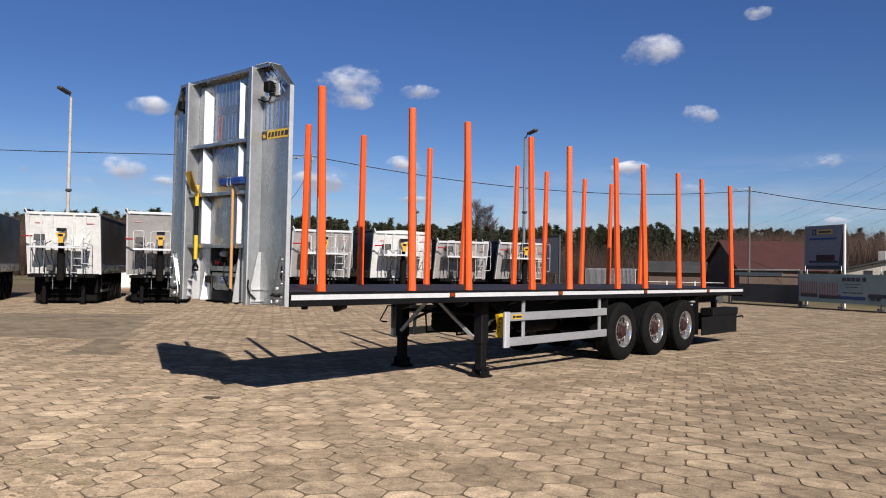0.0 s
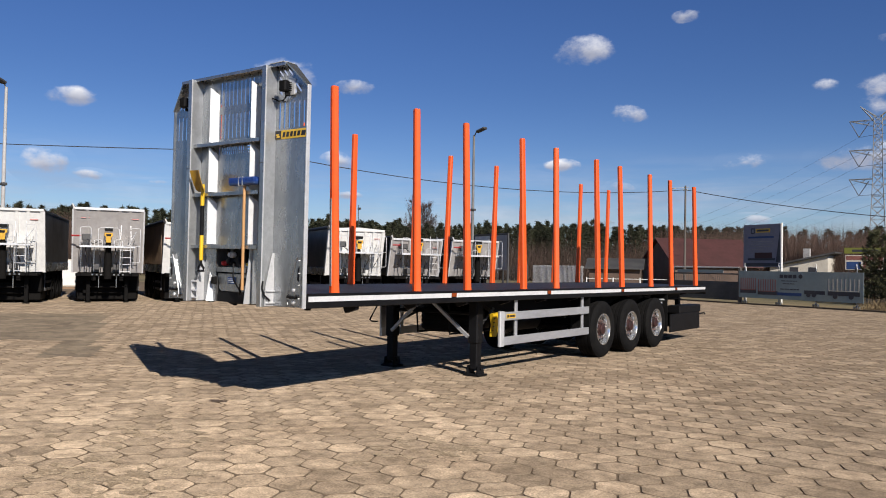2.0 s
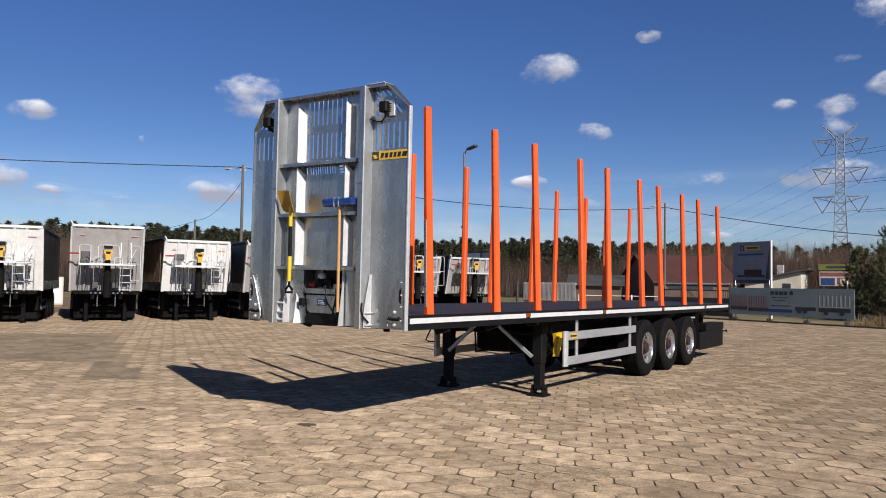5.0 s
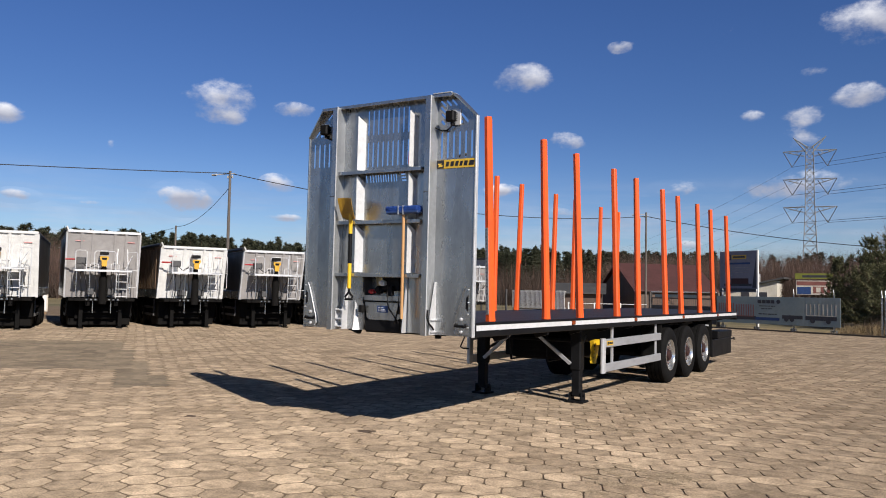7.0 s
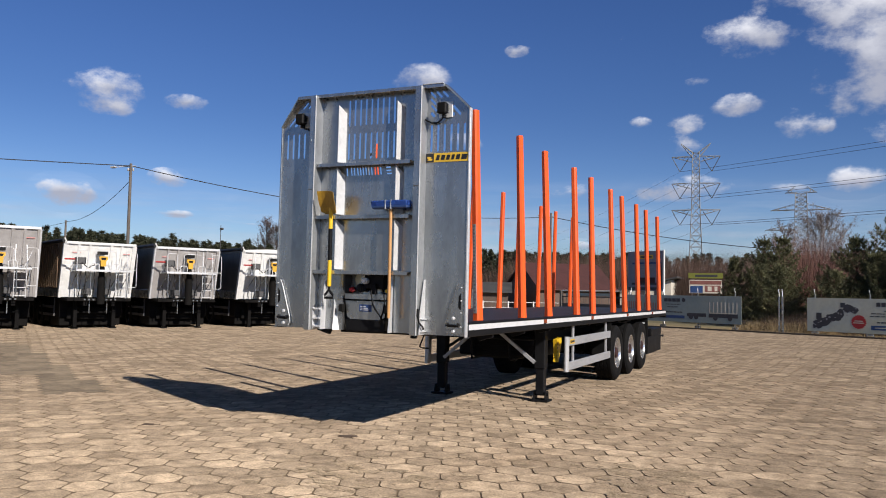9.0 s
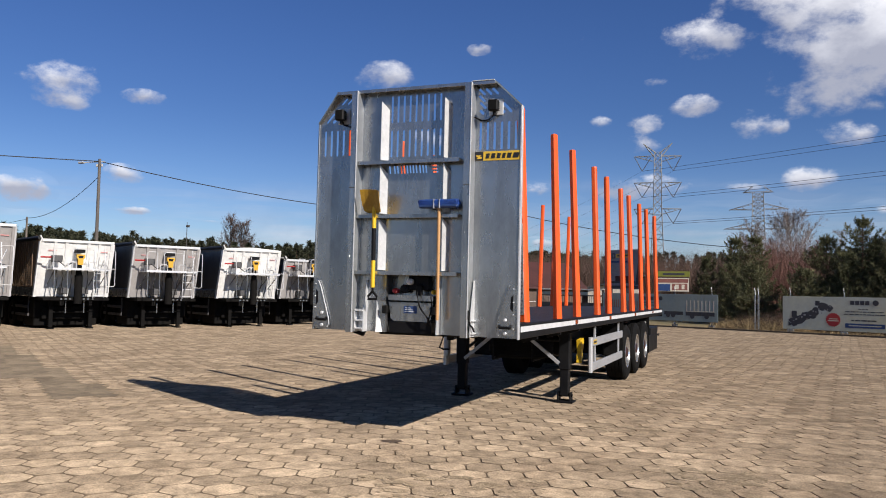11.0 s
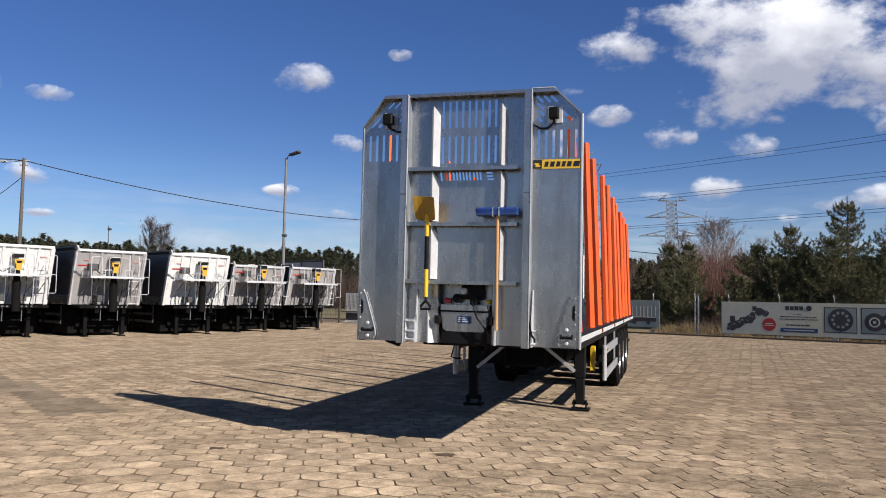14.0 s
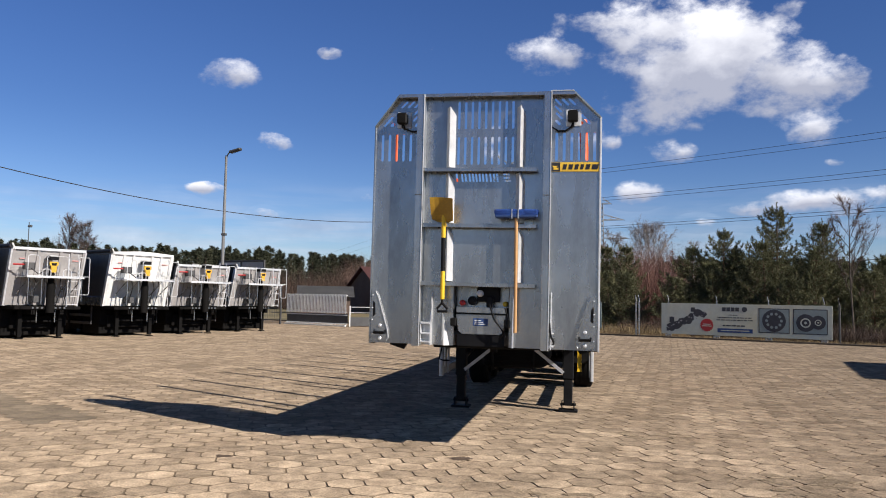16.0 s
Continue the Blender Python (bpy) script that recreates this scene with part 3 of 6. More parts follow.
# chassis
for s in (-1, 1):
    g = Geo()
    web = [(0.9, 1.28), (13.5, 1.26), (13.5, 0.98), (6.0, 0.88), (4.9, 0.9), (4.3, 1.15), (0.9, 1.15)]
    g.prism(web, s * 0.62 - 0.006, s * 0.62 + 0.006, "x")
    low = [(13.5, 0.98), (6.0, 0.88), (4.9, 0.9), (4.3, 1.15), (0.9, 1.15)]
    for (ya, za), (yb, zb) in zip(low[:-1], low[1:]):
        v = [(s * 0.62 + dx, y, z + d) for dx in (-0.07, 0.07) for y, z in ((ya, za), (yb, zb)) for d in (-0.012, 0.004)]
        g.add(v, [(0, 1, 3, 2), (4, 6, 7, 5), (0, 4, 5, 1), (2, 3, 7, 6), (0, 2, 6, 4), (1, 5, 7, 3)])
    part("chassis_beam", g, BLACK, trailer)
for y in np.arange(0.5, 13.5, 0.62):
    g = Geo()
    g.box(-1.17, 1.17, y - 0.04, y + 0.04, 1.2 + dz(y), 1.312 + dz(y), 0.006)
    heel(part("cross_member", g, BLACK, trailer))
g = Geo()
g.box(-0.6, 0.6, 0.45, 2.3, 1.15, 1.18, 0.008)
g.lathe([(0.045, 1.0), (0.045, 1.05), (0.036, 1.05), (0.036, 1.09)], 16, Matrix.Translation((0, 1.25, 0.06)))
part("coupling_plate", g, BLACK, trailer)

# landing legs
for s in (-1, 1):
    g = Geo()
    g.box(s * 0.84 - 0.085, s * 0.84 + 0.085, 3.9, 4.07, 0.5, 1.22, 0.015)
    leg = part("landing_leg", g, BLACK, trailer)
    g = Geo()
    g.box(s * 0.84 - 0.068, s * 0.84 + 0.068, 3.917, 4.053, 0.1, 0.52, 0.012)
    part("inner_leg", g, BLACK, leg)
    g = Geo()
    g.box(s * 0.84 - 0.15, s * 0.84 + 0.15, 3.86, 4.11, 0.0, 0.035, 0.012)
    g.prism([(3.88, 0.03), (4.09, 0.03), (4.06, 0.16), (3.91, 0.16)], s * 0.84 - 0.1, s * 0.84 - 0.085, "x")
    g.prism([(3.88, 0.03), (4.09, 0.03), (4.06, 0.16), (3.91, 0.16)], s * 0.84 + 0.085, s * 0.84 + 0.1, "x")
    g.tube([(s * 0.84 - 0.12, 3.985, 0.11), (s * 0.84 + 0.12, 3.985, 0.11)], 0.022)
    part("foot", g, BLACK, leg)
    g = Geo()
    a, b = Vector((s * 0.77, 3.88, 0.6)), Vector((s * 0.1, 3.8, 1.14))
    d = (b - a).normalized()
    side = d.cross(Vector((0, 1, 0))).normalized()
    v = [p + side * q + Vector((0, w, 0)) for p in (a, b) for q in (-0.024, 0.024) for w in (-0.02, 0.02)]
    g.add(v, [(0, 1, 3, 2), (4, 6, 7, 5), (0, 4, 5, 1), (2, 3, 7, 6), (0, 2, 6, 4), (1, 5, 7, 3)])
    part("cross_brace", g, ALU, trailer)
    g = Geo()
    a, b = Vector((s * 0.84, 4.05, 0.72)), Vector((s * 0.66, 4.75, 1.0))
    g.tube([a, b], 0.025, 6)
    part("side_brace", g, DARK_STEEL, trailer)
g = Geo()
g.tube([(-0.75, 3.985, 0.95), (0.75, 3.985, 0.95)], 0.025, 8)
part("connecting_shaft", g, BLACK, trailer)
g = Geo()
g.tube([(-1.0, 3.95, 1.0), (-1.14, 3.93, 1.0), (-1.17, 3.78, 0.76), (-1.1, 3.76, 0.74), (-1.0, 3.78, 0.74)], 0.013, 8)
part("crank_handle", g, BLACK, trailer)
g = Geo()
g.box(-1.13, -1.1, 3.98, 4.1, 0.62, 1.14, 0.008)
part("mud_flap_bracket", g, ALU, trailer)

# spare wheel lying under the frame
g = Geo()
TYRE = [(0.29, -0.17), (0.31, -0.18), (0.40, -0.192), (0.48, -0.185), (0.522, -0.155)]
for edge in (-0.135, -0.06, 0.015, 0.09):
    TYRE += [(0.524, edge), (0.535, edge + 0.003), (0.535, edge + 0.057), (0.524, edge + 0.06)]
TYRE += [(0.522, 0.155), (0.48, 0.185), (0.40, 0.192), (0.31, 0.18), (0.29, 0.17)]
g.lathe(TYRE, 40, Matrix.Translation((-0.05, 4.62, 0.80)), closed=True)
spare = part("spare_tyre", g, RUBBER, trailer, smooth=True)
g = Geo()
for x in (-0.35, 0.3):
    g.tube([(x, 4.0, 1.1), (x, 4.05, 0.6), (x, 5.2, 0.6), (x, 5.25, 1.05)], 0.018, 6)
part("spare_wheel_cradle", g, BLACK, trailer)


def wheel(x, y, s):
    """A wide single tyre on a silver disc rim; s is the side that the disc faces."""
    turn = Matrix.Translation((x, y, 0.533)) @ pose(0, 0, 0, 0, 90 * s, 0)
    g = Geo()
    g.lathe([(r, z) for r, z in TYRE], 44, turn, closed=True)
    tyre_geo = g
    g = Geo()
    g.lathe([(0.125, 0.07), (0.125, 0.125), (0.105, 0.135), (0.1, 0.165), (0.08, 0.178), (0.02, 0.18)], 24, turn)
    w = part("wheel", g, HUB, trailer, "wheel with rusty red hub, silver rim and wide tyre", smooth=True)
    part("tyre", tyre_geo, RUBBER, w, smooth=True)
    g = Geo()
    g.lathe([(0.285, -0.16), (0.298, -0.16), (0.302, 0.168), (0.297, 0.182), (0.286, 0.182), (0.274, 0.165), (0.262, 0.13), (0.252, 0.095), (0.244, 0.075), (0.244, 0.055), (0.26, 0.02)], 44, turn, closed=True)
    part("rim", g, RIM, w, smooth=True)
    g = Geo()
    g.lathe([(0.2435, 0.07), (0.225, 0.092), (0.2, 0.098), (0.185, 0.086), (0.12, 0.084), (0.12, 0.062), (0.2435, 0.058)], 40, turn, closed=True)
    part("rim_disc", g, DISC, w, "dull reddish-grey wheel disc", smooth=True)
    for k in range(10):
        a = 2 * math.pi * k / 10
        g = Geo()
        g.lathe([(0.027, 0.085), (0.027, 0.1015), (0.02, 0.1015)], 10, turn @ Matrix.Translation((0.212 * math.cos(a), 0.212 * math.sin(a), 0.0)))
        part("vent_hole", g, UNDER, w, "dark hand hole in the wheel disc")
        a += math.pi / 10
        g = Geo()
        g.lathe([(0.017, 0.08), (0.017, 0.12), (0.011, 0.13)], 6, turn @ Matrix.Translation((0.16 * math.cos(a), 0.16 * math.sin(a), 0.0)))
        part("wheel_nut", g, NUT, w, "bright wheel nut")


for y in (7.75, 9.08, 10.42):
    for s in (-1, 1):
        wheel(s * 1.045, y, s)
    g = Geo()
    g.tube([(-0.9, y, 0.533), (0.9, y, 0.533)], 0.065, 12)
    for s in (-1, 1):
        g.box(s * 0.62 - 0.05, s * 0.62 + 0.05, y - 0.45, y + 0.2, 0.5, 0.58, 0.01)
        g.lathe([(0.13, 0.58), (0.15, 0.66), (0.14, 0.78), (0.15, 0.9), (0.13, 0.95)], 16, Matrix.Translation((s * 0.62, y + 0.3, 0)))
    part("axle", g, BLACK, trailer)
for s in (-1, 1):
    for y, z0 in ((7.14, 0.5), (11.05, 0.3)):
        g = Geo()
        g.box(s * 1.03 - 0.2, s * 1.03 + 0.2, y - 0.008, y + 0.008, z0, 1.2, 0.004)
        flap = part("mud_flap", g, RUBBER, trailer)
        if y > 10:
            for k in range(2):
                part("print_bar", Geo().box(s * 1.03 - 0.13, s * 1.03 + 0.13 - 0.05 * k, y - 0.0105, y - 0.0085, 1.0 - 0.07 * k, 1.035 - 0.07 * k), TAPE, flap, "pale print on the mud flap")

# aluminium side guards
for s in (-1, 1):
    for z0, z1 in ((0.855, 0.985), (0.475, 0.605)):
        g = Geo()
        y0 = 4.12
        g.box(s * 1.205 - 0.018, s * 1.205 + 0.018, y0, 7.12, z0, z1, 0.006)
        part("guard_rail", g, ALU, trailer, "grey aluminium side guard rail")
    g = Geo()
    pts = [(1.17, 4.10), (1.19, 4.085), (1.215, 4.085), (1.226, 4.10), (1.226, 4.2), (1.17, 4.2)]
    g.prism([(s * a, b) for a, b in pts], 0.46, 1.0, "z")
    part("guard_end", g, GALV_LIGHTENED, trailer, "bright rounded end piece of the side guard")
    for y in (4.62, 6.94):
        g = Geo()
        g.box(s * 1.17 - 0.015, s * 1.17 + 0.015, y - 0.035, y + 0.035, 0.47, 1.2, 0.005)
        part("guard_post", g, ALU, trailer)
    g = Geo()
    g.box(s * 1.2255 - 0.0015, s * 1.2255 + 0.0015, 4.26, 4.52, 0.885, 0.955)
    st = part("sticker", g, SIGN_YELLOW, trailer, "small yellow sticker on the guard")
    g = Geo()
    g.box(s * 1.228 - 0.0012, s * 1.228 + 0.0012, 4.275, 4.33, 0.9, 0.94)
    g.box(s * 1.228 - 0.0012, s * 1.228 + 0.0012, 4.345, 4.5, 0.905, 0.935)
    part("print_bar", g, SIGN_BLACK, st)
    # wheel chock in its holder
g = Geo()
g.prism([(4.17, 0.60), (4.26, 0.59), (4.42, 0.90), (4.41, 0.97), (4.16, 0.95), (4.20, 0.78)], 0.975, 1.04, "x")
chock = part("wheel_chock", g, YELLOW, trailer, "yellow plastic wheel chock in a bracket")
for k in range(4):
    g = Geo()
    g.prism([(4.145 + 0.012 * k, 0.68 + 0.06 * k), (4.18 + 0.02 * k, 0.7 + 0.06 * k), (4.15 + 0.012 * k, 0.71 + 0.06 * k)], 1.0405, 1.0425, "x")
    part("rib_gap", g, BLACK, chock)

# tanks and boxes under the frame
for x, y, r, l in ((-0.3, 6.2, 0.17, 1.0), (0.3, 6.2, 0.17, 1.0)):
    g = Geo()
    g.lathe([(0.02, -l / 2 - 0.03), (r * 0.8, -l / 2 - 0.02), (r, -l / 2 + 0.05), (r, l / 2 - 0.05), (r * 0.8, l / 2 + 0.02), (0.02, l / 2 + 0.03)], 20, pose(x, y, 0.72, 90, 0, 0))
    part("air_tank", g, BLACK, trailer, smooth=True)
g = Geo()
g.box(-1.12, -0.45, 5.3, 6.5, 0.55, 1.05, 0.02)
part("tool_box", g, BLACK, trailer)

# rear end
g = Geo()
g.box(-1.12, 1.12, 13.42, 13.56, 0.24, 0.66, 0.02)
part("rear_bumper", g, BLACK, trailer)
for s in (-1, 1):
    g = Geo()
    g.box(s * 1.12 - 0.02, s * 1.12 + 0.02, 11.5, 13.5, 0.25, 0.66, 0.01)
    part("rear_side_plate", g, BLACK, trailer)
    g = Geo()
    g.box(s * 0.98 - 0.16, s * 0.98 + 0.16, 12.1, 13.58, 0.655, 0.84, 0.02)
    part("light_box", g, BLACK, trailer)
    g = Geo()
    g.box(s * 0.62 - 0.05, s * 0.62 + 0.05, 13.3, 13.45, 0.6, 1.0, 0.01)
    part("bumper_bracket", g, BLACK, trailer)
g = Geo()
g.box(-1.255, 1.255, 13.6, 13.65, 1.1, 1.28, 0.01)
part("rear_beam", g, BLACK, trailer)
g = Geo()
g.tube([(1.1, 13.6, 0.6), (1.15, 13.8, 0.62), (1.12, 13.95, 0.58)], 0.02, 6)
part("lashing_hook", g, BLACK, trailer)

# ---- headboard ----
holes = []
for k in range(9):
    x = -0.283 + 0.0745 * k
    holes += [slot(x, 3.328, 0.31, 0.027), slot(x, 3.72, 0.31, 0.027)]
for s in (-1, 1):
    x0 = 0.745 if s < 0 else 0.785
    for k in range(6):
        holes.append(slot(s * (x0 + 0.08 * k), 3.365, 0.307, 0.030))
    x0 += 0.01
    for k in range(3):
        holes.append(slot(s * (x0 + 0.075 * k), 3.852, 0.105, 0.026, s * 45))
    holes += [slot(s * x0, 3.778, 0.105, 0.026, s * 45), slot(s * (x0 + 0.012), 3.702, 0.105, 0.026, s * 45), slot(s * x0, 3.63, 0.075, 0.032, s * 45)]
    holes += [slot(s * 1.085, 3.665, 0.15, 0.03, s * 42), slot(s * 1.035, 3.625, 0.06, 0.04, s * 70)]
# the cut-out word, as pairs of plain slanted bars
x = -0.298
for w in (0.085, 0.07, 0.062, 0.062, 0.07, 0.062):
    for q in (0.0, w - 0.026):
        holes.append([(x + q, 2.985), (x + q + 0.021, 2.985), (x + q + 0.009, 3.075), (x + q - 0.012, 3.075)])
    x += w + 0.012
holes += [[(0.232, 2.985), (0.302, 2.985), (0.300, 3.003), (0.230, 3.003)], [(0.222, 3.020), (0.292, 3.020), (0.290, 3.038), (0.220, 3.038)], [(0.216, 3.057), (0.286, 3.057), (0.284, 3.075), (0.214, 3.075)]]
outline = [(-1.225, 1.2), (-0.30, 1.2), (-0.30, 1.86), (0.31, 1.86), (0.31, 1.2), (1.247, 1.2), (1.247, 3.672), (0.97, 3.93), (-0.945, 3.93), (-1.225, 3.60)]
board = part("headboard", plate_with_holes(outline, holes, 0.0, 0.012), GALV, trailer, "tall galvanised headboard with slotted vents and columns")
TUBE_FACES = [(0, 1, 3, 2), (4, 6, 7, 5), (0, 4, 5, 1), (2, 3, 7, 6), (0, 2, 6, 4), (1, 5, 7, 3)]
for s in (-1, 1):
    edge, top_z = (1.227, 3.60) if s < 0 else (1.249, 3.672)
    g = Geo()
    g.box(s * edge - 0.010, s * edge + 0.010, -0.016, 0.035, 1.19, top_z + 0.004, 0.003)
    # the sunward post takes the paler steel as painted sunlight
    part("edge_post", g, GALV_LIGHTENED if s > 0 else GALV, board)
    g = Geo()
    a, b = Vector((s * edge, 0, top_z)), Vector((-0.942 if s < 0 else 0.97, 0, 3.94))
    d = (b - a).normalized()
    nrm = Vector((-d.z, 0, d.x))
    v = [p + nrm * q + Vector((0, w, 0)) for p in (a, b) for q in (-0.008, 0.008) for w in ((-0.03, 0.04) if p is a else (-0.09, 0.06))]
    g.add(v, TUBE_FACES)
    part("shoulder_rail", g, GALV, board)
    # columns: a channel with a dull front flange; sunlight put into paler side webs and lip
    x0 = -0.682 if s < 0 else 0.694
    g = Geo()
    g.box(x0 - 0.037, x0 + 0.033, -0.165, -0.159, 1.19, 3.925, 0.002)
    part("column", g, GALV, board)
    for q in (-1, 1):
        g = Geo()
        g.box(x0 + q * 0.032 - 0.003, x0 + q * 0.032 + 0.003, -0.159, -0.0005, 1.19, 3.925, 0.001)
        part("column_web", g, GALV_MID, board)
    part("column_lip", Geo().box(x0 + 0.0355, x0 + 0.044, -0.172, -0.158, 1.19, 3.925, 0.001), GALV_LIGHTENED, board)
    for z in np.arange(1.5, 3.9, 0.27):
        g = Geo()
        g.lathe([(0.006, -0.003), (0.006, 0.002), (0.004, 0.004)], 8, pose(x0 - 0.012, -0.166, z, 90, 0, 0))
        part("bolt", g, GALV, board)
    part("column_joint", Geo().box(x0 - 0.039, x0 + 0.036, -0.168, -0.1655, 2.815, 2.825), DARK_STEEL, board)
    # folded ribs beside the middle field, steep on the far side and open to the sun on the other; sunlit tone is in the
    # colour
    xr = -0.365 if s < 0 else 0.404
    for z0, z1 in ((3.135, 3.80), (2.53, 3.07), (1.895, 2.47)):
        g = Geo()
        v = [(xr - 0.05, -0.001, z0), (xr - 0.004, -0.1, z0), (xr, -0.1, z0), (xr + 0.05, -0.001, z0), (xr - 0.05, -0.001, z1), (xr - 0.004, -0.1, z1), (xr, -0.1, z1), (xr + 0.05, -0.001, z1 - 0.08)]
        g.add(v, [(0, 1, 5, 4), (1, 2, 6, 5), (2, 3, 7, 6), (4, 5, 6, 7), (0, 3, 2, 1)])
        part("folded_rib", g, GALV_LIGHTENED, board)
    # lower rib pieces
    g = Geo()
    if s < 0:
        g.add([(-0.42, -0.001, 1.2), (-0.385, -0.075, 1.2), (-0.335, -0.001, 1.2), (-0.42, -0.001, 1.56), (-0.40, -0.02, 1.5), (-0.385, -0.001, 1.44)], [(0, 1, 4, 3), (1, 2, 5, 4), (3, 4, 5), (0, 2, 1)])
    else:
        g.prism([(-0.001, 1.2), (-0.1, 1.2), (-0.02, 1.84), (-0.001, 1.84)], 0.352, 0.362, "x")
    part("foot_rib", g, GALV_LIGHTENED, board)
    # step bracket beside the column: a slanted cheek, and rungs on the far one
    g = Geo()
    if s < 0:
        g.prism([(-0.001, 1.2), (-0.11, 1.2), (-0.10, 1.45), (-0.02, 1.78), (-0.001, 1.78)], -0.535, -0.527, "x")
        g.box(-0.64, -0.632, -0.11, -0.001, 1.2, 1.45, 0.002)
        for z in (1.225, 1.315, 1.425):
            g.box(-0.632, -0.535, -0.115, -0.001, z, z + 0.018, 0.003)
        g.box(-0.632, -0.535, -0.02, -0.001, 1.2, 1.45)
    else:
        g.prism([(-0.001, 1.2), (-0.13, 1.2), (-0.12, 1.42), (-0.03, 1.80), (-0.001, 1.80)], 0.752, 0.760, "x")
        for z in (1.225, 1.36):
            g.box(0.737, 0.785, -0.12, -0.001, z, z + 0.014, 0.003)
    part("foot_step", g, GALV_LIGHTENED, board)
    # gusset plates at the lower outer corners, each with a turned-up edge
    g = Geo()
    pts = [(1.215, 1.225), (1.035, 1.225), (1.012, 1.255), (1.02, 1.33), (1.135, 1.70), (1.165, 1.76), (1.215, 1.79)]
    g.prism([(s * a, b) for a, b in pts], -0.02, -0.001, "y")
    part("corner_gusset", g, GALV, board)
    # paler steel on the edge that faces the sun, dull on the other
    part("gusset_edge", Geo().tube([(s * a, -0.024, b) for a, b in pts[1:6]], 0.007, 6), GALV_LIGHTENED if s < 0 else GALV, board)
    g = Geo()
    g.prism([(s * 1.165, 1.51), (s * 1.195, 1.48), (s * 1.197, 1.66), (s * 1.17, 1.63)], -0.0225, -0.019, "y")
    part("hand_slot", g, BLACK, board)
    g = Geo()
    g.tube([(s * 1.05, -0.03, 1.335), (s * 1.05, -0.06, 1.315), (s * 1.17, -0.06, 1.315), (s * 1.17, -0.03, 1.335)], 0.012, 6)
    g.box(s * 1.11 - 0.065, s * 1.11 + 0.065, -0.026, -0.02, 1.295, 1.325, 0.002)
    part("latch", g, BLACK, board)
    for x, z, r in ((1.11, 1.39, 0.02), (1.11, 1.25, 0.02), (1.20, 1.45, 0.008), (1.20, 1.30, 0.008), (1.20, 1.58, 0.008), (1.20, 1.72, 0.008)):
        g = Geo()
        g.lathe([(r, -0.002), (r, 0.01), (r * 0.6, 0.016)], 8, pose(s * x, -0.021, z, 90, 0, 0))
        part("bolt", g, GALV_LIGHTENED, board)
    # work lamps with pale bracket plate and lead
    xl = -0.905 if s < 0 else 0.956
    g = Geo()
    g.box(xl - 0.075, xl + 0.085, -0.014, -0.002, 3.585, 3.765, 0.004)
    part("lamp_bracket", g, GALV_LIGHTENED, board)
    g = Geo()
    g.box(xl - 0.055, xl + 0.055, -0.13, -0.055, 3.61, 3.735, 0.014)
    for k in range(5):
        g.box(xl - 0.05, xl + 0.05, -0.055, -0.025, 3.625 + 0.022 * k, 3.633 + 0.022 * k, 0.002)
    g.box(xl - 0.012, xl + 0.012, -0.08, -0.012, 3.575, 3.612, 0.003)
    part("work_lamp", g, BLACK, board, "square black work lamp")
    g = Geo()
    g.box(xl - 0.044, xl + 0.044, -0.134, -0.13, 3.62, 3.725, 0.002)
    part("lens", g, RUBBER, board)
    g = Geo()
    if s < 0:
        g.tube([(xl, -0.06, 3.61), (xl + 0.03, -0.05, 3.565), (xl + 0.09, -0.03, 3.545), (-0.76, -0.04, 3.54), (-0.72, -0.08, 3.54)], 0.009, 6)
    else:
        g.tube([(xl, -0.06, 3.61), (xl - 0.02, -0.05, 3.565), (xl - 0.08, -0.03, 3.53), (0.80, -0.03, 3.53), (0.74, -0.08, 3.56)], 0.009, 6)
    part("lead", g, BLACK, board)
g = Geo()
g.box(-0.945, 0.975, -0.10, 0.06, 3.93, 3.942, 0.003)
g.box(-0.945, 0.975, -0.108, -0.10, 3.905, 3.942, 0.002)
part("top_rail", g, GALV, board)
part("rail_cap", Geo().box(0.72, 0.968, -0.116, 0.05, 3.9425, 3.953, 0.003), GALV_LIGHTENED, board)
for z in (3.115, 2.508, 1.876):
    g = Geo()
    g.box(-0.645, 0.59, -0.12, -0.001, z - 0.006, z + 0.006, 0.002)
    g.box(-0.645, 0.59, -0.126, -0.12, z - 0.036, z + 0.006, 0.002)
    part("cross_rail", g, GALV, board)
g = Geo()
g.tube([(0.745, -0.15, 1.48), (0.752, -0.165, 1.40), (0.765, -0.15, 1.33), (0.79, -0.12, 1.29), (0.785, -0.08, 1.26)], 0.011, 8)
part("hose", g, BLACK, board)
# recess with the electric and air connections
g = Geo()
g.box(-0.30, -0.292, 0.012, 0.22, 1.2, 1.86)
g.box(0.302, 0.31, 0.012, 0.22, 1.2, 1.86)
g.box(-0.30, 0.31, 0.212, 0.22, 1.2, 1.86)
g.box(-0.292, 0.302, 0.012, 0.212, 1.852, 1.86)
recess = part("connection_recess", g, DARK_STEEL, board)
g = Geo()
g.prism([(-0.26, 1.56), (0.28, 1.56), (0.28, 1.62), (-0.26, 1.62)], -0.02, 0.2, "y")
part("shelf", g, GALV, board)
g = Geo()
g.box(-0.29, 0.30, 0.15, 0.16, 1.62, 1.85, 0.002)
panel = part("socket_panel", g, GALV, board)
g = Geo()
g.prism([(-0.27, 1.54), (-0.24, 1.36), (-0.2, 1.33), (0.2, 1.33), (0.25, 1.36), (0.27, 1.54)], 0.01, 0.02, "y")
part("cover_plate", g, GALV, board)
g = Geo()
g.box(-0.08, 0.08, 0.006, 0.01, 1.42, 1.5, 0.001)
plate = part("rating_plate", g, INK_BLUE, board, "small dark blue rating plate with print bars")
for k in range(3):
    g = Geo()
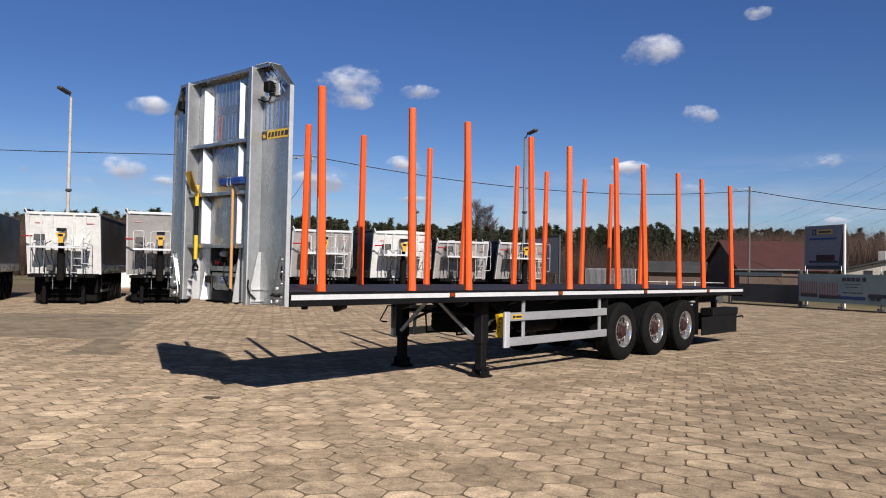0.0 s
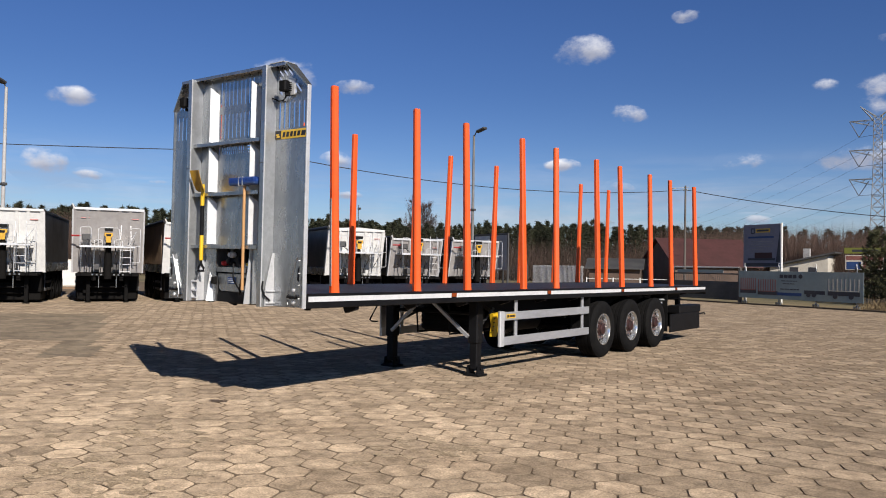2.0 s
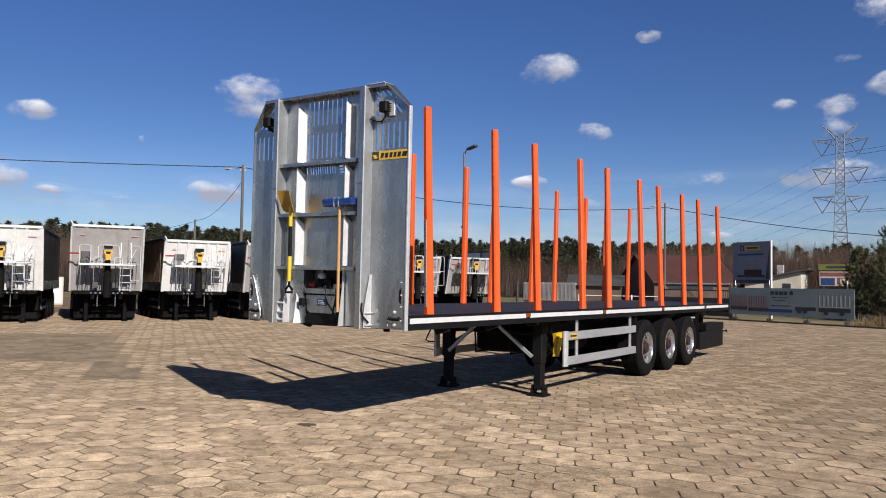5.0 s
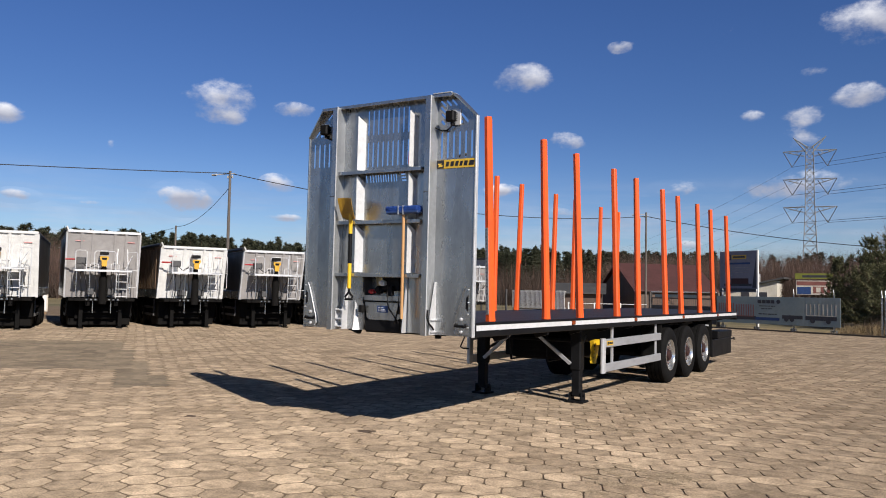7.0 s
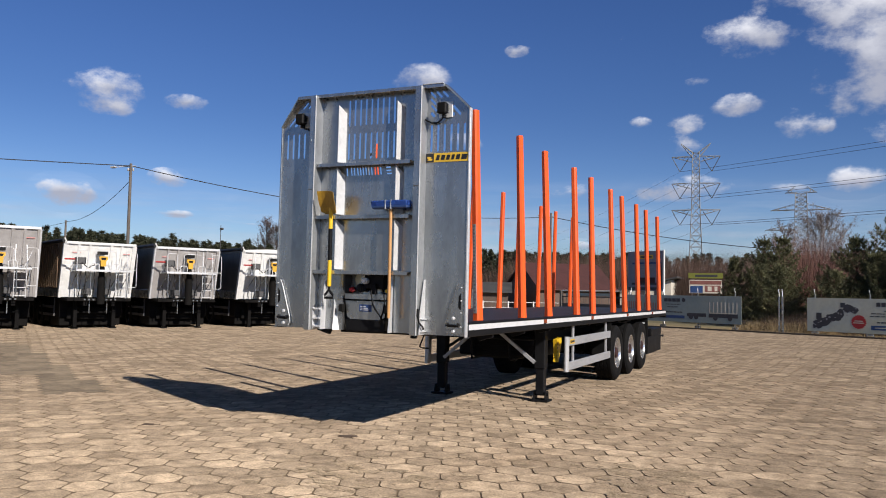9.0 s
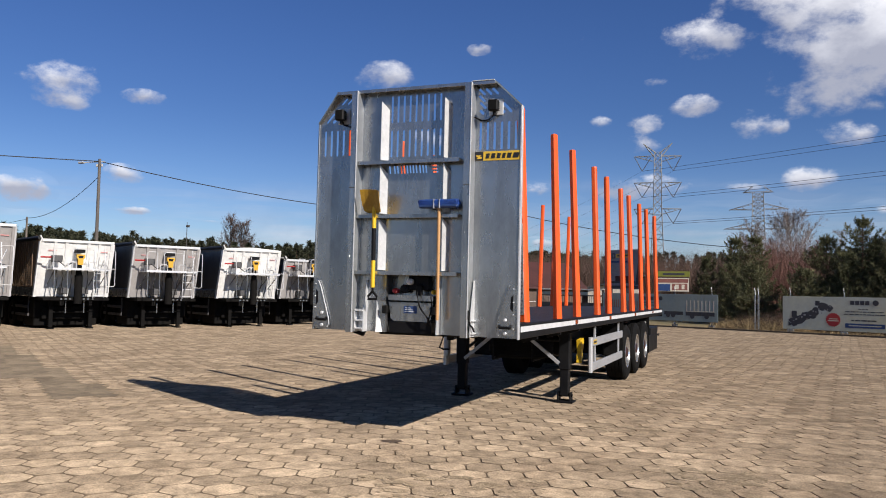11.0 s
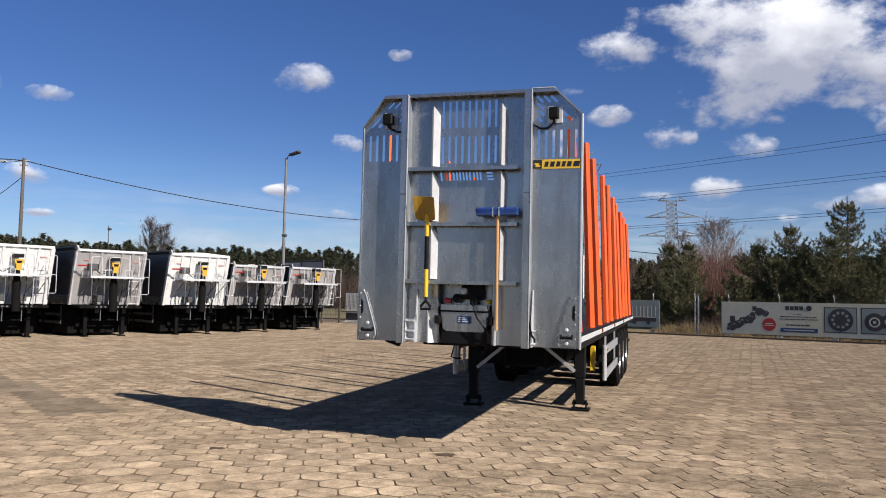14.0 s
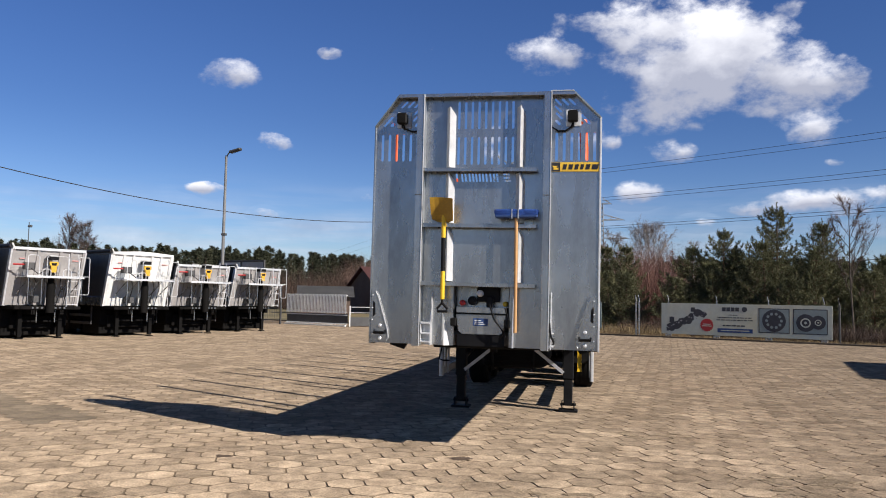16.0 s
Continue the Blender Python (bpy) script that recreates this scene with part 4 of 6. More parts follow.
    g.box(-0.065, 0.05 - 0.02 * k, 0.004, 0.006, 1.435 + 0.02 * k, 1.443 + 0.02 * k)
    part("print_bar", g, TAPE, board)
g = Geo()
g.box(-0.05, 0.2, 0.05, 0.15, 1.68, 1.84, 0.008)
g.box(0.06, 0.13, 0.0, 0.06, 1.62, 1.74, 0.01)
part("socket_block", g, BLACK, board)
for x, z, r, mat, lab in ((-0.21, 1.665, 0.032, RED, "red air coupling"), (0.26, 1.66, 0.028, YELLOW, "yellow air coupling"), (-0.01, 1.77, 0.036, TAPE, "pale round socket cap"), (-0.1, 1.69, 0.05, BLACK, "black round socket")):
    g = Geo()
    g.lathe([(r * 0.8, -0.02), (r, 0.0), (r, 0.05), (r * 0.7, 0.06), (r * 0.7, 0.08), (r * 0.4, 0.085)], 14, pose(x, 0.1 if z < 1.7 else 0.04, z, 90, 0, 0))
    part("coupling", g, mat, board, lab, smooth=True)
for pts in ([(0.1, -0.05, 1.66), (0.16, -0.1, 1.5), (0.24, -0.1, 1.4), (0.28, -0.05, 1.3)], [(0.27, -0.05, 1.62), (0.3, -0.09, 1.5), (0.27, -0.09, 1.38), (0.22, -0.05, 1.3)], [(-0.2, 0.1, 1.3), (-0.1, 0.02, 1.26), (0.0, 0.02, 1.28), (-0.15, 0.05, 1.25)]):
    g = Geo()
    smoothed = [Vector(p) for p in pts]
    fine_pts = []
    for a in range(len(smoothed) - 1):
        p0, p1, p2, p3 = smoothed[max(a - 1, 0)], smoothed[a], smoothed[a + 1], smoothed[min(a + 2, len(smoothed) - 1)]
        for t in (0, 0.33, 0.66):
            fine_pts.append(0.5 * (2 * p1 + (p2 - p0) * t + (2 * p0 - 5 * p1 + 4 * p2 - p3) * t * t + (3 * p1 - p0 - 3 * p2 + p3) * t ** 3))
    g.tube(fine_pts + [smoothed[-1]], 0.01, 6)
    part("hose", g, BLACK, board)
g = Geo()
g.box(-0.25, 0.26, 0.0, 0.01, 1.2, 1.32, 0.002)
part("lower_cover", g, BLACK, board)
for s in (-1, 1):
    g = Geo()
    g.box(s * 0.29 - 0.03, s * 0.29 + 0.03, -0.06, 0.0, 1.41, 1.5, 0.008)
    part("bump_stop", g, RUBBER, board)
# yellow maker's plate, as plain shapes
g = Geo()
g.box(0.725, 1.238, -0.008, -0.001, 3.095, 3.195, 0.001)
part("maker_plate", g, SIGN_YELLOW, board, "yellow maker's plate with black plain shapes")
g = Geo()
g.box(0.727, 0.825, -0.011, -0.008, 3.097, 3.193)
part("emblem_field", g, SIGN_BLACK, board)
g = Geo()
g.prism([(0.745, 3.155), (0.8, 3.155), (0.785, 3.135), (0.81, 3.135), (0.805, 3.115), (0.75, 3.115), (0.765, 3.138), (0.748, 3.138)], -0.013, -0.011, "y")
part("emblem", g, SIGN_YELLOW, board)
x = 0.85
for w in (0.05, 0.055, 0.05, 0.045, 0.055, 0.075):
    g = Geo()
    g.prism([(x, 3.118), (x + w - 0.012, 3.118), (x + w, 3.172), (x + 0.012, 3.172)], -0.011, -0.008, "y")
    part("print_bar", g, SIGN_BLACK, board)
    x += w + 0.01

for ob in (board, *board.children):
    heel(ob, LEAN)

# stakes, all leaning in over the deck
STAKES = (0.57, 2.10, 3.265, 4.86, 5.96, 7.61, 8.69, 10.23, 11.46, 13.1)
g = Geo()
prof = [(-0.05, -0.026), (-0.03, -0.046), (0.03, -0.046), (0.05, -0.026), (0.05, 0.026), (0.03, 0.046), (-0.03, 0.046), (-0.05, 0.026)]
v = [(x * k, y * k, z) for z, k in ((0, 1.08), (0.12, 1.0), (2.42, 0.86), (2.44, 0.8)) for x, y in prof]
g.add(v, [(i * 8 + k, i * 8 + (k + 1) % 8, (i + 1) * 8 + (k + 1) % 8, (i + 1) * 8 + k) for i in range(3) for k in range(8)] + [tuple(range(8))[::-1], tuple(range(24, 32))])
STAKE = g.mesh("stake", ORANGE)
rk = random.Random(12)
for y in STAKES:
    for s in (-1, 1):
        foot, tip = (1.165, 1.083) if s > 0 else (-1.14, -1.12) if y < 5 else (-1.235, -1.175)
        ob = new("stake", STAKE)
        base = Vector((foot + rk.uniform(-0.008, 0.008), y + (0.02 if s < 0 else 0), 1.357 + dz(y) - HEEL * foot))
        up = Vector((tip + rk.uniform(-0.012, 0.012), y + 0.03 + rk.uniform(-0.02, 0.02), base.z + 2.43)) - base
        ob.matrix_world = Matrix.Translation(base) @ up.to_track_quat("Z", "Y").to_matrix().to_4x4()
        tagged(ob, "tall bright orange steel stake standing in the deck edge", "stake", "stakes along the deck")
front = Matrix.Translation((1.165, 0.57, 1.345)) @ Vector((-0.085, 0.03, 2.43)).to_track_quat("Z", "Y").to_matrix().to_4x4()
tape = Geo().box(0.0535, 0.057, -0.025, 0.025, 0.08, 1.10)
scale_bar = solo("height_scale", tape, GREY_POLE, "greyish measuring scale stuck to the front stake", "scale", m=front)
for k in range(24):
    part("scale_mark", Geo().box(0.057, 0.0585, -0.015, 0.015 if k % 2 else 0.005, 0.10 + 0.042 * k, 0.12 + 0.042 * k), INK_GREY, scale_bar)

# tools on the headboard
shovel = thing("shovel", "shovel with ochre blade and yellow-black shaft hung on the headboard", "shovel", pose(-0.392, -0.15, 0))
g = Geo()
rows = []
for i, (z, w, d) in enumerate(((2.53, 0.06, -0.01), (2.555, 0.122, 0.0), (2.63, 0.13, 0.012), (2.72, 0.132, 0.02), (2.80, 0.135, 0.022))):
    rows.append([(w * (k / 3 - 1), -0.035 * (abs(k / 3 - 1) ** 2) - d, z) for k in range(7)])
v = [p for r in rows for p in r] + [(x, y + 0.006, z) for r in rows for x, y, z in r]
f = [(i * 7 + k, i * 7 + k + 1, i * 7 + k + 8, i * 7 + k + 7) for i in range(4) for k in range(6)]
f += [tuple(35 + q for q in reversed(a)) for a in f]
edge = list(range(7)) + [13, 20, 27, 34] + list(range(33, 27, -1)) + [21, 14, 7]
f += [(a, b, b + 35, a + 35) for a, b in zip(edge, edge[1:] + edge[:1])]
g.add(v, f)
tilt = Matrix.Translation((0, 0, 2.55)) @ pose(0, 0, 0, 16, 5, -14) @ Matrix.Translation((0, 0, -2.55))
g.v = [tuple(tilt @ Vector(p)) for p in g.v]
part("blade", g, SHOVEL_YELLOW, shovel)
for z0, z1, mat in ((2.36, 2.62, YELLOW), (2.0, 2.36, BLACK), (1.70, 2.0, YELLOW)):
    g = Geo()
    g.tube([(0, 0, z0), (0, 0, z1)], 0.024, 12)
    part("shaft", g, mat, shovel, smooth=True)
g = Geo()
g.tube([(0, 0, 1.72), (0, 0, 1.66), (-0.055, 0, 1.6), (-0.055, 0, 1.57), (0.055, 0, 1.57), (0.055, 0, 1.6), (0, 0, 1.66)], 0.014, 8)
part("grip", g, BLACK, shovel)

broom = thing("broom", "broom with blue bristles and pale wooden handle on the headboard", "broom", pose(0.39, -0.15, 0))
g = Geo()
g.tube([(0.0, 0, 1.36), (0.0, 0, 2.62)], 0.018, 12)
part("handle", g, WOOD, broom, smooth=True)
g = Geo()
g.box(-0.225, 0.225, -0.05, 0.045, 2.57, 2.61, 0.012)
part("head_block", g, INK_BLUE, broom)
g = Geo()
rb = np.random.default_rng(3)
for k in range(1700):
    x, y = rb.uniform(-0.22, 0.22), rb.uniform(-0.05, 0.045)
    a, l = rb.normal(0, 0.1), rb.uniform(0.06, 0.073)
    tx, ty = x + l * math.sin(a) + 0.012 * x / 0.22, y * 1.15 + rb.normal(0, 0.006)
    g.add([(x - 0.004, y, 2.595), (x + 0.004, y, 2.595), (x, y + 0.005, 2.595), (tx, ty, 2.595 + l * math.cos(a))], [(0, 1, 3), (1, 2, 3), (2, 0, 3)])
g.box(-0.222, 0.222, -0.05, 0.045, 2.6, 2.66, 0.014)
part("bristles", g, BLUE, broom)
for x in (-0.045, 0.022):
    g = Geo()
    g.box(x - 0.007, x + 0.007, -0.056, 0.05, 2.56, 2.665, 0.003)
    part("head_clamp", g, GALV_MID, broom, "pale strap round the broom head")


# loose sand blown over the joints
SAND = surf("loose_pale_sand", (0.33, 0.262, 0.182), (0.24, 0.185, 0.125), 5.0, 0.95, 0, 70, 0.8, 0.45, 0.05, "island", 0.2, spec=0.1, blotch=0.3, speck=0.6, dusty=1.0)
rs = random.Random(7)
g = Geo()
for cx, cy, reach, count in ((1.77, -2.58, 0.5, 110), (2.29, -3.0, 0.4, 80), (0.83, -1.52, 0.5, 80), (3.26, -0.3, 0.45, 80), (1.92, 1.94, 0.3, 40)):
    for k in range(count):
        x, y, r = cx + rs.gauss(0, reach), cy + rs.gauss(0, reach * 0.6), 0.012 + 0.09 * rs.random() ** 3
        n = 9
        z = 0.0042 + 0.0004 * rs.random()
        g.add([(x + r * 1.6 * rs.uniform(0.4, 1.2) * math.cos(2 * math.pi * q / n), y + r * rs.uniform(0.4, 1.2) * math.sin(2 * math.pi * q / n), z) for q in range(n)] + [(x, y, z + 0.002)], [(q, (q + 1) % n, n) for q in range(n)])
solo("sand_drift", g, SAND, "loose pale sand scattered over the paving joints", "sand", kind="stuff")
# dark drips on the paving
OIL = surf("oily_brown_stain", (0.10, 0.068, 0.044), (0.15, 0.105, 0.07), 6.0, 0.85, 0, 60, 0.3, 0.35)
for x, y, r, seed in ((-0.18, -0.01, 0.13, 1), (-2.63, -0.57, 0.09, 2)):
    rs = random.Random(seed)
    ring = [(x + r * rs.uniform(0.6, 1.25) * math.cos(2 * math.pi * k / 18), y + 0.8 * r * rs.uniform(0.6, 1.25) * math.sin(2 * math.pi * k / 18)) for k in range(18)]
    solo("oil_stain", Geo().prism(ring, 0.0035, 0.0055, "z"), OIL, "small dark oily stain on the paving blocks", "stain")

# ---- parked tipper trailers ----
def tipper(pos, top, paint, turn=61.9, length=8.0, low=1.2, side=SIDE_DARK, label="", skirt=True, ladder=1, sag=0.0, peak=0.0, rake=0.26):
    """A tipping semi-trailer seen from the front: body, ram, platform with rails, ladder, chassis."""
    t = thing("tipper_trailer", label, "trailer", pose(pos[0], pos[1], 0, 0, 0, turn), "parked tipper trailers")
    W = 1.27
    g = Geo()
    back = rake * (top - low)
    g.prism([(0.0, top - 0.06), (0.05, top - 0.06), (back + 0.05, low), (back, low)], -W, W, "x")
    wall = part("front_wall", g, paint, t)
    for x in (-1.22, -0.78, -0.39, 0.39, 0.78, 1.22):
        g = Geo()
        g.prism([(-0.05, top - 0.07), (-0.002, top - 0.07), (back - 0.002, low), (back - 0.05, low)], x - 0.045, x + 0.045, "x")
        part("wall_rib", g, paint, wall)
    g = Geo()
    g.prism([(-W - 0.02, top - 0.09), (W + 0.02, top - 0.09), (W + 0.02, top), (0.2, top + peak), (-0.2, top + peak), (-W - 0.02, top)], -0.06, 0.06, "y")
    part("top_rail", g, WHITE if paint is not GREY_BODY else GALV_LIGHTENED, wall)
    for s in (-1, 1):
        g = Geo()
        g.prism([(0.04, top - 0.04), (length, top - 0.04), (length, low + 0.05), (back + 0.04, low + 0.05)], s * W - 0.03, s * W + 0.03, "x")
        sw = part("side_wall", g, side, t)
        # upright ribs in the same brown, which has the sunlight in its colour
        if side is BROWN_SIDE:
            for y in np.arange(0.8, length, 0.3):
                part("slat", Geo().box(s * (W + 0.03), s * (W + 0.055), y, y + 0.12, low + 0.36, top - 0.1, 0.006), side, sw)
        part("top_lip", Geo().box(s * W - 0.05, s * W + 0.05, 0.065, length, top - 0.1, top - 0.02, 0.01), side, sw)
        if skirt:
            g = Geo()
            g.box(s * (W + 0.005) - 0.04, s * (W + 0.005) + 0.04, back + 0.1, length, low + 0.0, low + 0.34, 0.01)
            part("lower_side", g, GALV, t)
    g = Geo()
    g.box(-W, W, back + 0.05, length, low, low + 0.06)
    g.box(-W, W, length - 0.05, length, low, top - 0.1)
    part("tub_floor", g, side, t)
    g = Geo()
    g.tube([(-W - 0.04, -0.02, top + 0.03), (-W - 0.04, length, top + 0.03)], 0.075, 10)
    part("rolled_tarpaulin", g, TARP, t, smooth=True)
    g = Geo()
    g.tube([(-W - 0.05, -0.06, top + 0.12), (-W + 0.06, -0.06, top - 0.1)], 0.03, 6)
    part("tarpaulin_arm", g, WHITE, t)
    # lifting ram with its yellow head
    g = Geo()
    g.lathe([(0.14, 0.95), (0.14, 2.0), (0.11, 2.0), (0.10, 2.35), (0.085, 2.35), (0.085, 2.6)], 14, pose(0, -0.2, low - 1.2))
    ram = part("lifting_ram", g, UNDER, t, smooth=True)
    zr = low + 1.18
    g = Geo()
    g.prism([(-0.085, zr + 0.0), (0.085, zr + 0.0), (0.1, zr + 0.22), (0.15, zr + 0.26), (0.15, zr + 0.38), (-0.15, zr + 0.38), (-0.15, zr + 0.26), (-0.1, zr + 0.22)], -0.37, -0.30, "y")
    part("ram_head", g, GOLD, ram, "yellow guard plate on the ram head")
    g = Geo()
    g.prism([(-0.07, zr + 0.24), (0.07, zr + 0.24), (0.1, zr + 0.33), (-0.1, zr + 0.33)], -0.374, -0.37, "y")
    part("ram_eye", g, BLACK, ram)
    g = Geo()
    g.box(-0.15, 0.15, -0.375, -0.05, zr + 0.44, zr + 0.56, 0.01)
    part("ram_cap", g, BLACK, ram)
    part("cap_plate", Geo().box(-0.14, 0.14, -0.36, -0.06, zr + 0.565, zr + 0.6, 0.008), GALV_LIGHTENED, ram)
    # dark strips between the ribs, painting the shadow below the top rail
    for x0, x1 in ((-1.16, -0.84), (-0.72, -0.45), (-0.33, 0.33), (0.45, 0.72), (0.84, 1.16)):
        part("rail_gap", Geo().box(x0, x1, -0.008 + rake * 0.11, 0.0 + rake * 0.11, top - 0.145, top - 0.1), TARP, wall)
    # platform and rails
    zp = low + 1.0
    g = Geo()
    g.box(-1.0, 0.95, -0.62, 0.2, zp - 0.02, zp + 0.015, 0.005)
    g.box(-1.02, 0.97, -0.65, -0.62, zp - 0.03, zp + 0.05, 0.006)
    deck = part("platform", g, GALV_LIGHTENED, t)
    for x0, x1, h in ((-1.0, -0.62, 0.75), (-0.5, -0.22, 0.28), (0.22, 0.5, 0.28)):
        g = Geo()
        g.tube([(x0, -0.63, zp), (x0, -0.63, zp + h - 0.05), (x0 + 0.05, -0.63, zp + h), (x1 - 0.05, -0.63, zp + h), (x1, -0.63, zp + h - 0.05), (x1, -0.63, zp)], 0.015, 6)
        part("hand_rail", g, GALV_LIGHTENED, deck)
    g = Geo()
    g.tube([(0.55, -0.66, zp + 0.05), (1.11, -0.66, zp + 0.05), (1.14, -0.66, zp + 0.01), (1.14, -0.66, zp - 0.56), (1.1, -0.66, zp - 0.6), (0.84, -0.66, zp - 0.6), (0.8, -0.66, zp - 0.56), (0.8, -0.66, zp + 0.05)], 0.013, 6)
    g.tube([(1.14, -0.66, zp + 0.01), (1.14, -0.66, zp + 0.7), (1.1, -0.66, zp + 0.74), (0.78, -0.66, zp + 0.74)], 0.013, 6)
    g.tube([(0.72, -0.65, zp + 0.05), (1.0, -0.2, zp + 0.62)], 0.016, 6)
    part("side_hoop", g, GALV_LIGHTENED, deck)
    g = Geo()
    g.tube([(-0.36, -0.63, zp), (-0.36, -0.63, zp + 0.68), (-0.3, -0.63, zp + 0.74), (0.32, -0.63, zp + 0.74), (0.38, -0.63, zp + 0.68), (0.38, -0.63, zp)], 0.013, 6)
    part("ram_hoop", g, GALV_LIGHTENED, deck)
    for x in (-0.95, -0.5, 0.5, 0.9):
        g = Geo()
        g.tube([(x, 0.3, zp - 0.6), (x, -0.6, zp - 0.03)], 0.02, 6)
        g.tube([(x, -0.6, zp - 0.03), (x, -0.6, zp - 0.95 + 0.1 * (x > 0))], 0.018, 6)
        part("support_strut", g, GALV, deck)
    xl = 0.62 * ladder
    for s in (-1, 1):
        g = Geo()
        g.tube([(xl + s * 0.19, -0.5, low - 0.02), (xl + s * 0.19, -0.58, zp + 0.3), (xl + s * 0.17, -0.5, zp + 0.85)], 0.015, 6)
        part("ladder_rail", g, GALV_LIGHTENED, t)
    for z in (low + 0.05, low + 0.33, low + 0.6, low + 0.88):
        g = Geo()
        g.tube([(xl - 0.19, -0.52, z), (xl + 0.19, -0.52, z)], 0.016, 6)
        part("ladder_rung", g, GALV_LIGHTENED, t)
    for x in (-0.42, 0.3):
        g = Geo()
        g.box(x - 0.12, x + 0.12, -0.02, 0.42, low + 0.1, low + 0.34, 0.02)
        part("hydraulic_box", g, DARK_STEEL, t)
    for x in (-0.8, -0.62, -0.3, 0.26, 0.5):
        g = Geo()
        g.tube([(x, -0.3, zp + 0.02), (x, -0.42, zp - 0.3), (x + 0.06, -0.1, low + 0.3), (x + 0.03, 0.0, low)], 0.017, 6)
        part("hose", g, TARP, t)
    part("hose", Geo().tube([(-0.75, -0.3, zp + 0.3), (-0.55, -0.45, zp + 0.1), (-0.3, -0.4, zp + 0.25)], 0.02, 6), TARP, t)
    # reel of sheets, warning bars
    g = Geo()
    g.box(-0.95, -0.6, -0.3, -0.05, zp + 0.25, zp + 0.5, 0.02)
    part("valve_box", g, DARK_STEEL, t)
    g = Geo()
    g.tube([(-1.32, -0.2, zp + 0.42), (-0.98, -0.35, zp + 0.42)], 0.03, 8)
    part("crank_bar", g, RED, t)
    for x in (-0.85, 0.95):
        g = Geo()
        g.box(x - 0.15, x + 0.15, 0.055, 0.06, top - 0.42, top - 0.385)
        part("sticker", g, INK_PINK, t, "small red and white sticker")
    # chassis beams, with near-black filler boxes added as the shade underneath
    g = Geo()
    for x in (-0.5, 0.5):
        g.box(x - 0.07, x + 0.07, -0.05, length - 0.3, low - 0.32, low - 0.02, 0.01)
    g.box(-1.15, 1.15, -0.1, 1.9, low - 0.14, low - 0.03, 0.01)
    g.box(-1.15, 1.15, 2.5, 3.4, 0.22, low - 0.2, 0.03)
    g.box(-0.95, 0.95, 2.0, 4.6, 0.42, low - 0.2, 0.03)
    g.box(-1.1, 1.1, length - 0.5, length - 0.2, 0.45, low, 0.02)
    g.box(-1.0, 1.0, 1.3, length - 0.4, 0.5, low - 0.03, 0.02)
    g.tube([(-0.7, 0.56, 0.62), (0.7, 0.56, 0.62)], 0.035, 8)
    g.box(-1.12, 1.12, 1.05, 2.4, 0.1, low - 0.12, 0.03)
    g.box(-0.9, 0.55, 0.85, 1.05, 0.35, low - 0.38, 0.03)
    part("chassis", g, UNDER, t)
    for x in np.linspace(-0.55, 0.55, 8):
        if abs(x) > 0.14:
            g = Geo()
            g.box(x - 0.035, x + 0.035, -0.13, -0.1, low - 0.11, low - 0.05, 0.006)
            part("coupling_socket", g, GALV, t)
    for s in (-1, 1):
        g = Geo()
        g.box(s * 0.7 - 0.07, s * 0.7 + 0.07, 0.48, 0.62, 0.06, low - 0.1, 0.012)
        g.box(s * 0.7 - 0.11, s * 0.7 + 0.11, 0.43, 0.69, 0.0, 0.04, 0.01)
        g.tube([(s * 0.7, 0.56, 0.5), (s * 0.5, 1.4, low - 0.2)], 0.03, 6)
        # this box is added filler for the dark underside, beside the leg
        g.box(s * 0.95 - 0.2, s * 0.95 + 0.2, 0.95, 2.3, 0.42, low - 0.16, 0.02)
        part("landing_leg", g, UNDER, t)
        part("support_rod", Geo().tube([(s * 0.32, 0.1, low - 0.6), (s * 0.32, 0.1, low - 0.14)], 0.022, 6), GALV, t)
        g = Geo()
        g.prism([(-0.035, top - 0.09), (0.12, top - 0.09), (back + 0.12, low - 0.02), (back - 0.035, low - 0.02)], s * (W + 0.01) - 0.045, s * (W + 0.01) + 0.045, "x")
        part("corner_post", g, GALV_LIGHTENED if paint is GREY_BODY else paint, wall)
        g = Geo()
        g.box(s * 1.18 - 0.02, s * 1.18 + 0.02, 1.55, 1.62, 0.45, low - 0.05, 0.005)
        g.box(s * 1.2 - 0.02, s * 1.2 + 0.02, 1.55, length - 4.2, 0.45, 0.55, 0.006)
        g.box(s * 1.2 - 0.02, s * 1.2 + 0.02, 1.55, length - 4.2, 0.75, 0.85, 0.006)
        part("side_guard", g, DARK_STEEL, t)
        for k in range(3):
            g = Geo()
            mm = Matrix.Translation((s * 1.05, length - 4.3 + 1.31 * k, 0.52)) @ pose(0, 0, 0, 0, 90 * s, 0)
            g.lathe(TYRE, 28, mm, closed=True)
            g.lathe([(0.3, 0.1), (0.28, 0.05), (0.16, 0.03), (0.1, 0.12), (0.02, 0.12)], 20, mm)
            part("wheel", g, RUBBER, t, smooth=True)
    return t


GREY_L = "parked grey aluminium tipper trailer with platform and yellow ram head"
WHITE_L = "parked white tipper trailer with platform, ladder and yellow ram head"
tipper((-24.1, 3.7), 3.6, GREY_BODY, label="parked dark tipper trailer with grey lower side")
tipper((-22.45, 7.25), 3.56, WHITE, turn=56.5, label=WHITE_L)
tipper((-21.25, 10.64), 3.74, GREY_BODY, turn=60.0, label=GREY_L)
tipper((-19.75, 13.7), 3.29, WHITE, side=BROWN_SIDE, turn=64.5, label="parked white tipper trailer with brownish side and yellow ram head")
tipper((-17.85, 16.3), 3.24, GREY_BODY, label=GREY_L)
tipper((-16.1, 19.4), 3.26, WHITE, peak=0.07, label="parked white tipper trailer with peaked front wall and raised tarpaulin arm")
